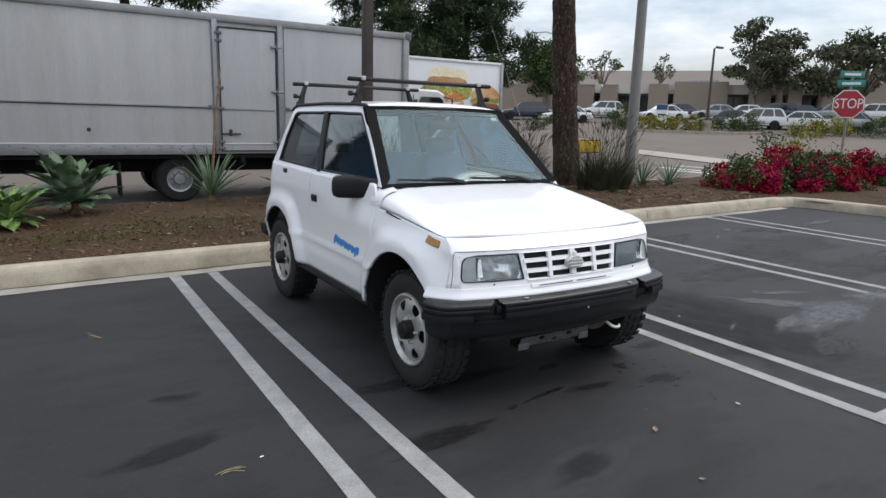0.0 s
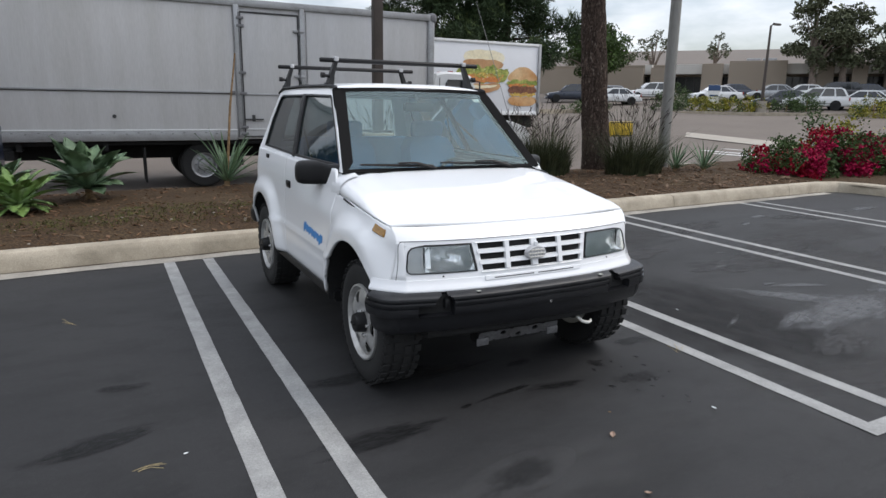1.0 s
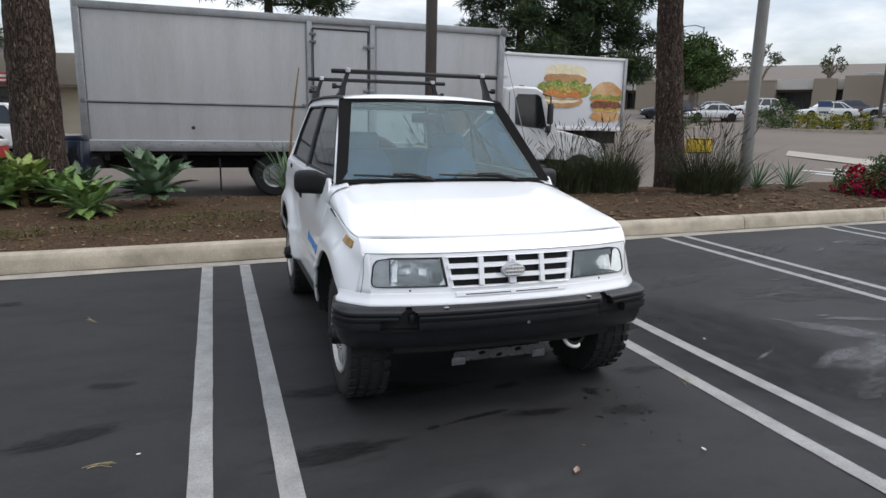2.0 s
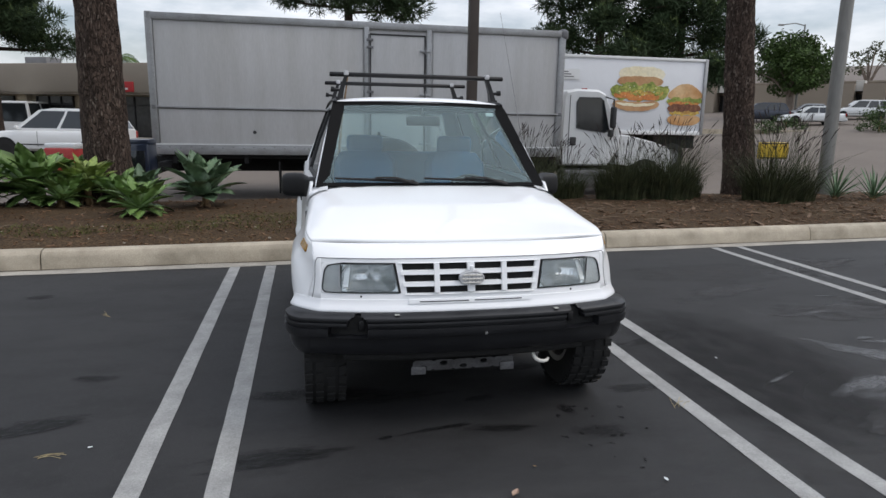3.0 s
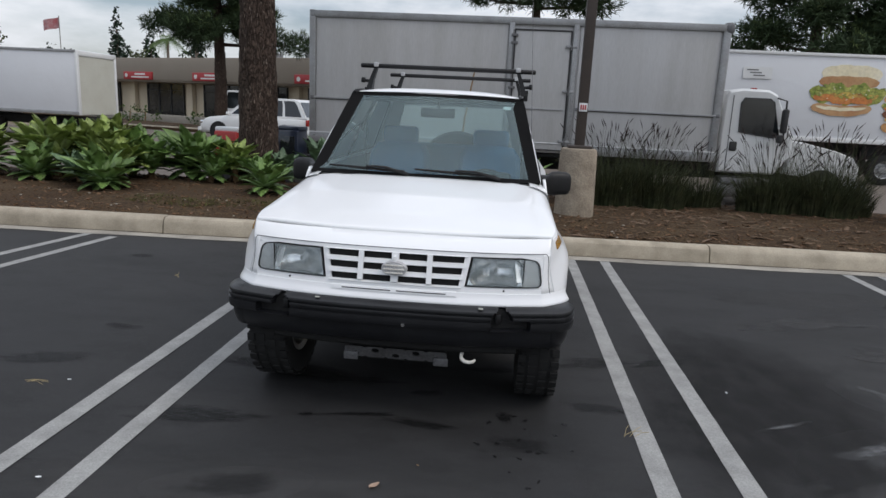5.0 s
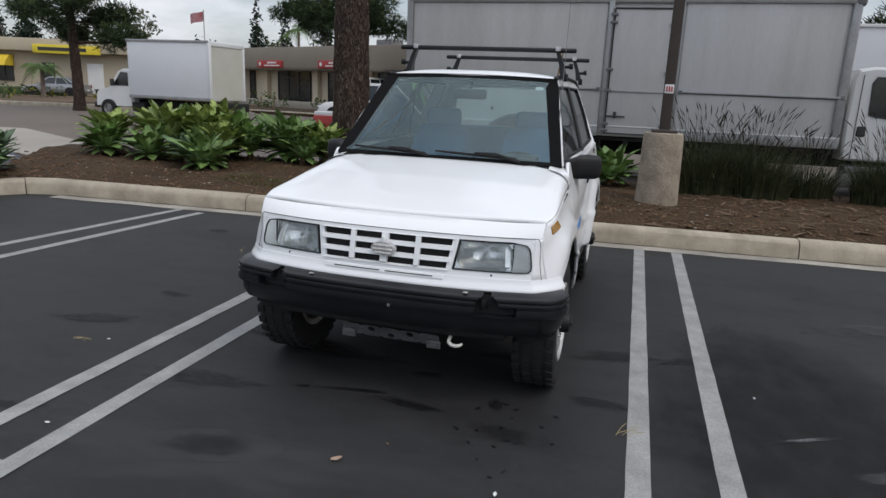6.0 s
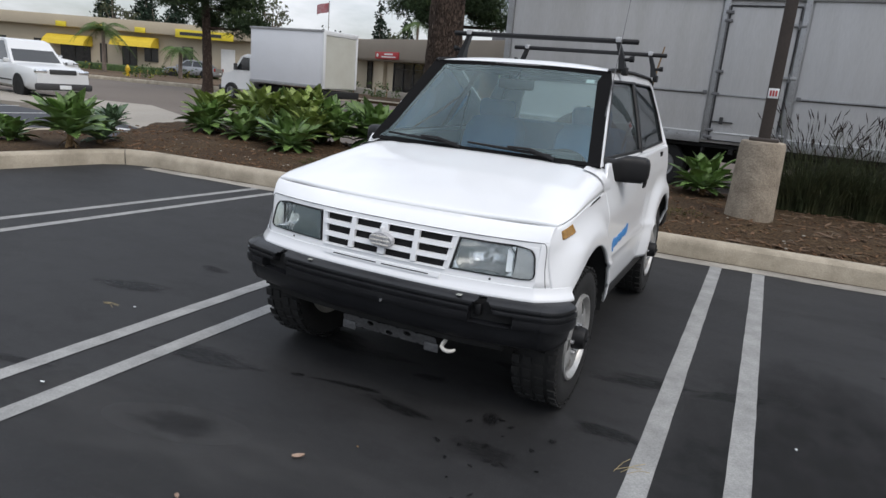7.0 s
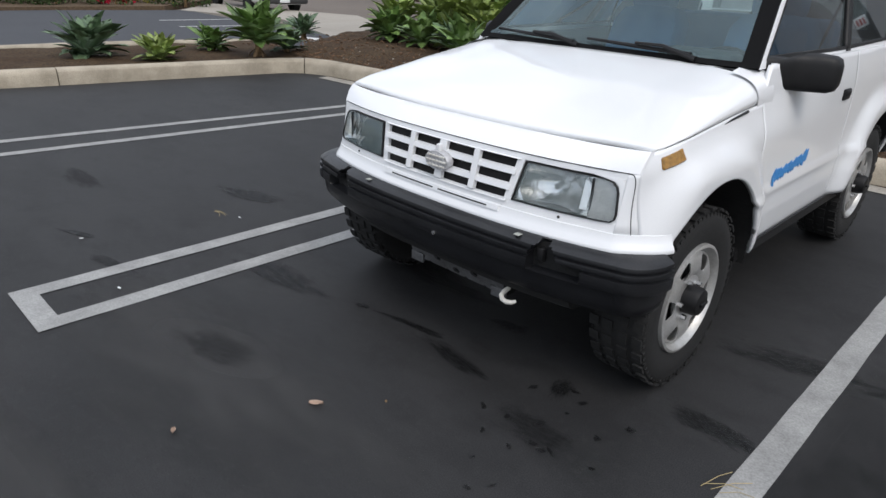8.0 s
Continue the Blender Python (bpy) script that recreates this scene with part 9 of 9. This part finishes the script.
WET = soft_mark("damp_asphalt", (0.0068, 0.0068, 0.0072), 0.55, 0.75)
FAINT = soft_mark("faint_mark", (0.0075, 0.0075, 0.008), 0.7, 0.5)
DRY_PINK = material("pinkish_dry_leaf", (0.34, 0.24, 0.18), 0.8, grain=(80, 0.15), bump=(80, 0.4))
PALE = soft_mark("pale_spill", (0.110, 0.113, 0.117), 0.85, 0.9, 1.0)

stain_patch(-0.95, -1.73, 0.40, 0.105, 5, 1, WET, ragged=0.5)
stain_patch(-0.16, -1.575, 0.22, 0.026, 9, 2, STAIN, ragged=0.6)
stain_patch(-0.42, -1.63, 0.05, 0.02, 9, 3, STAIN, ragged=0.6)
stain_patch(-2.1, -1.24, 0.36, 0.10, 15, 4, WET, ragged=0.5)
stain_patch(0.57, -1.47, 0.05, 0.10, 10, 5, STAIN, ragged=0.7)
stain_patch(1.05, -1.28, 0.20, 0.07, 0, 6, WET, ragged=0.5)
stain_patch(-2.1, -2.29, 0.18, 0.03, 22, 7, STAIN, ragged=0.6)
stain_patch(0.15, -1.62, 0.25, 0.05, -6, 9, WET, ragged=0.7)
# broad patch that darkens the asphalt to the right of the car
DARKER_ASPHALT = soft_mark("darker_asphalt", (0.0075, 0.0075, 0.0078), 0.75, 0.6, 0.4)
stain_patch(1.95, -1.1, 0.95, 1.55, 4, 11, DARKER_ASPHALT, 0.0012, name="dark_patch", label="broad darker patch of asphalt")
rnd = random.Random(17)
for k in range(18):
    stain_patch(0.64 + rnd.gauss(0, 0.11), -1.72 + rnd.gauss(0, 0.19), rnd.uniform(0.010, 0.032), rnd.uniform(0.008, 0.020), rnd.uniform(0, 180), 30 + k, (STAIN, WET)[k % 2], 0.0028, 0.7, label="small oil drip on the asphalt")
for k in range(13):
    stain_patch(rnd.uniform(-3.2, 1.9), rnd.uniform(-3.2, 1.6), rnd.uniform(0.10, 0.40), rnd.uniform(0.04, 0.12), rnd.uniform(-25, 25), 70 + k, FAINT, 0.0026, 0.8, label="faint dark mark on the asphalt")
# dusty, paler ground beyond the car
DUST = soft_mark("dusty_asphalt", (0.060, 0.060, 0.060), 0.9, 0.55)
for x, y, rx, ry, rot, sd in ((4.7, -0.5, 1.2, 0.55, -8, 1), (5.8, 0.6, 1.8, 0.7, 12, 2), (3.3, 1.3, 1.1, 0.5, 5, 3), (6.4, -1.2, 1.6, 0.7, 20, 4), (-0.3, -3.2, 1.6, 0.35, 4, 5), (1.9, -2.3, 0.9, 0.3, -12, 6), (-0.4, -2.4, 1.4, 0.45, 3, 7)):
    stain_patch(x, y, rx, ry, rot, 150 + sd, DUST, 0.0022, 0.7, "dusty_patch", "dusty pale patch on the asphalt")
# worn, mottled ground in the next stalls
MOTTLED = soft_mark("mottled_asphalt", (0.058, 0.058, 0.059), 0.9, 0.75, 1.5)
for x, y, rx, ry, rot, sd in ((4.6, 0.2, 0.9, 0.35, 10, 1), (3.6, -0.15, 0.7, 0.25, -15, 2), (5.9, -0.5, 1.0, 0.35, 5, 3), (4.9, 1.5, 0.9, 0.30, 20, 4), (7.0, 1.5, 0.9, 0.3, 0, 5), (2.9, 0.6, 0.6, 0.22, 12, 6), (5.2, -1.5, 0.9, 0.35, -8, 7), (4.4, -2.0, 0.9, 0.25, 4, 8), (2.3, -1.9, 0.5, 0.16, 16, 9)):
    stain_patch(x, y, rx, ry, rot, 180 + sd, MOTTLED, 0.0024, 0.7, "worn_patch", "mottled pale worn patch of asphalt")
# pale dried spills in the next stall
for x, y, rx, ry, rot, sd in ((2.98, -1.05, 0.50, 0.18, -42, 1), (3.10, -1.50, 0.95, 0.32, 10, 2), (2.55, -1.45, 0.40, 0.12, 16, 10), (3.35, -0.85, 0.30, 0.08, -20, 12), (4.1, -1.35, 0.6, 0.22, 6, 11), (3.18, -0.72, 0.10, 0.03, 5, 3), (2.0, -1.30, 0.16, 0.018, 28, 4), (3.82, 0.33, 0.13, 0.018, -12, 5), (6.3, 1.75, 0.30, 0.07, 10, 6), (5.6, 1.4, 0.2, 0.05, 20, 7), (3.3, -0.1, 0.16, 0.03, 5, 8), (8.5, 1.6, 0.6, 0.12, 10, 9)):
    stain_patch(x, y, rx, ry, rot, 120 + sd, PALE, 0.0027, 0.7, "dried_spill", "pale dried spill on the asphalt")


def litter(x, y, size, mat, seed, name="dry_leaf", label="small pale dry leaf on the asphalt"):
    """A curled scrap of leaf."""
    r = random.Random(seed)
    bm = B()
    add_grid(bm, lambda u, v: tuple(pose(x, y, 0.006, 0, 0, r.uniform(0, 1) * 0 + seed * 47) @ Vector(((u - 0.5) * size, (v - 0.5) * size * 0.55 * math.sin(math.pi * min(0.95, 0.12 + u * 0.85)), 0.25 * size * (abs(v - 0.5) * 1.6 + (u - 0.5) ** 2)))), 6, 4)
    ob = single(name, bm, mat, label, "leaf")
    return ob


for i, (x, y, s, m) in enumerate(((0.05, -2.2, 0.050, "p"), (0.72, -2.21, 0.028, "w"), (0.20, -2.01, 0.016, "r"), (-1.27, -2.37, 0.024, "w"), (-1.99, -2.30, 0.022, "w"), (1.83, -0.93, 0.022, "w"), (-0.14, -2.62, 0.03, "p"), (-1.75, -1.5, 0.02, "w"))):
    litter(x, y, s, {"p": DRY_PINK, "w": PAPER, "r": DRY_LEAF}[m], i + 1)
for i, (x, y) in enumerate(((-1.96, -1.56), (1.18, -1.57), (-2.25, 0.6))):
    r = random.Random(i)
    bm = B()
    for k in range(4):
        a = r.uniform(-0.5, 0.5) + i
        p = Vector((x + r.uniform(-0.03, 0.03), y + r.uniform(-0.02, 0.02), 0.005))
        d = Vector((math.cos(a), math.sin(a), 0)) * r.uniform(0.08, 0.16)
        add_tube(bm, [p, p + d * 0.5 + Vector((0, 0.012, 0.004)), p + d], 0.0012, 4)
    single("pine_needles", bm, STRAW, "few dry pine needles on the asphalt", "needles")
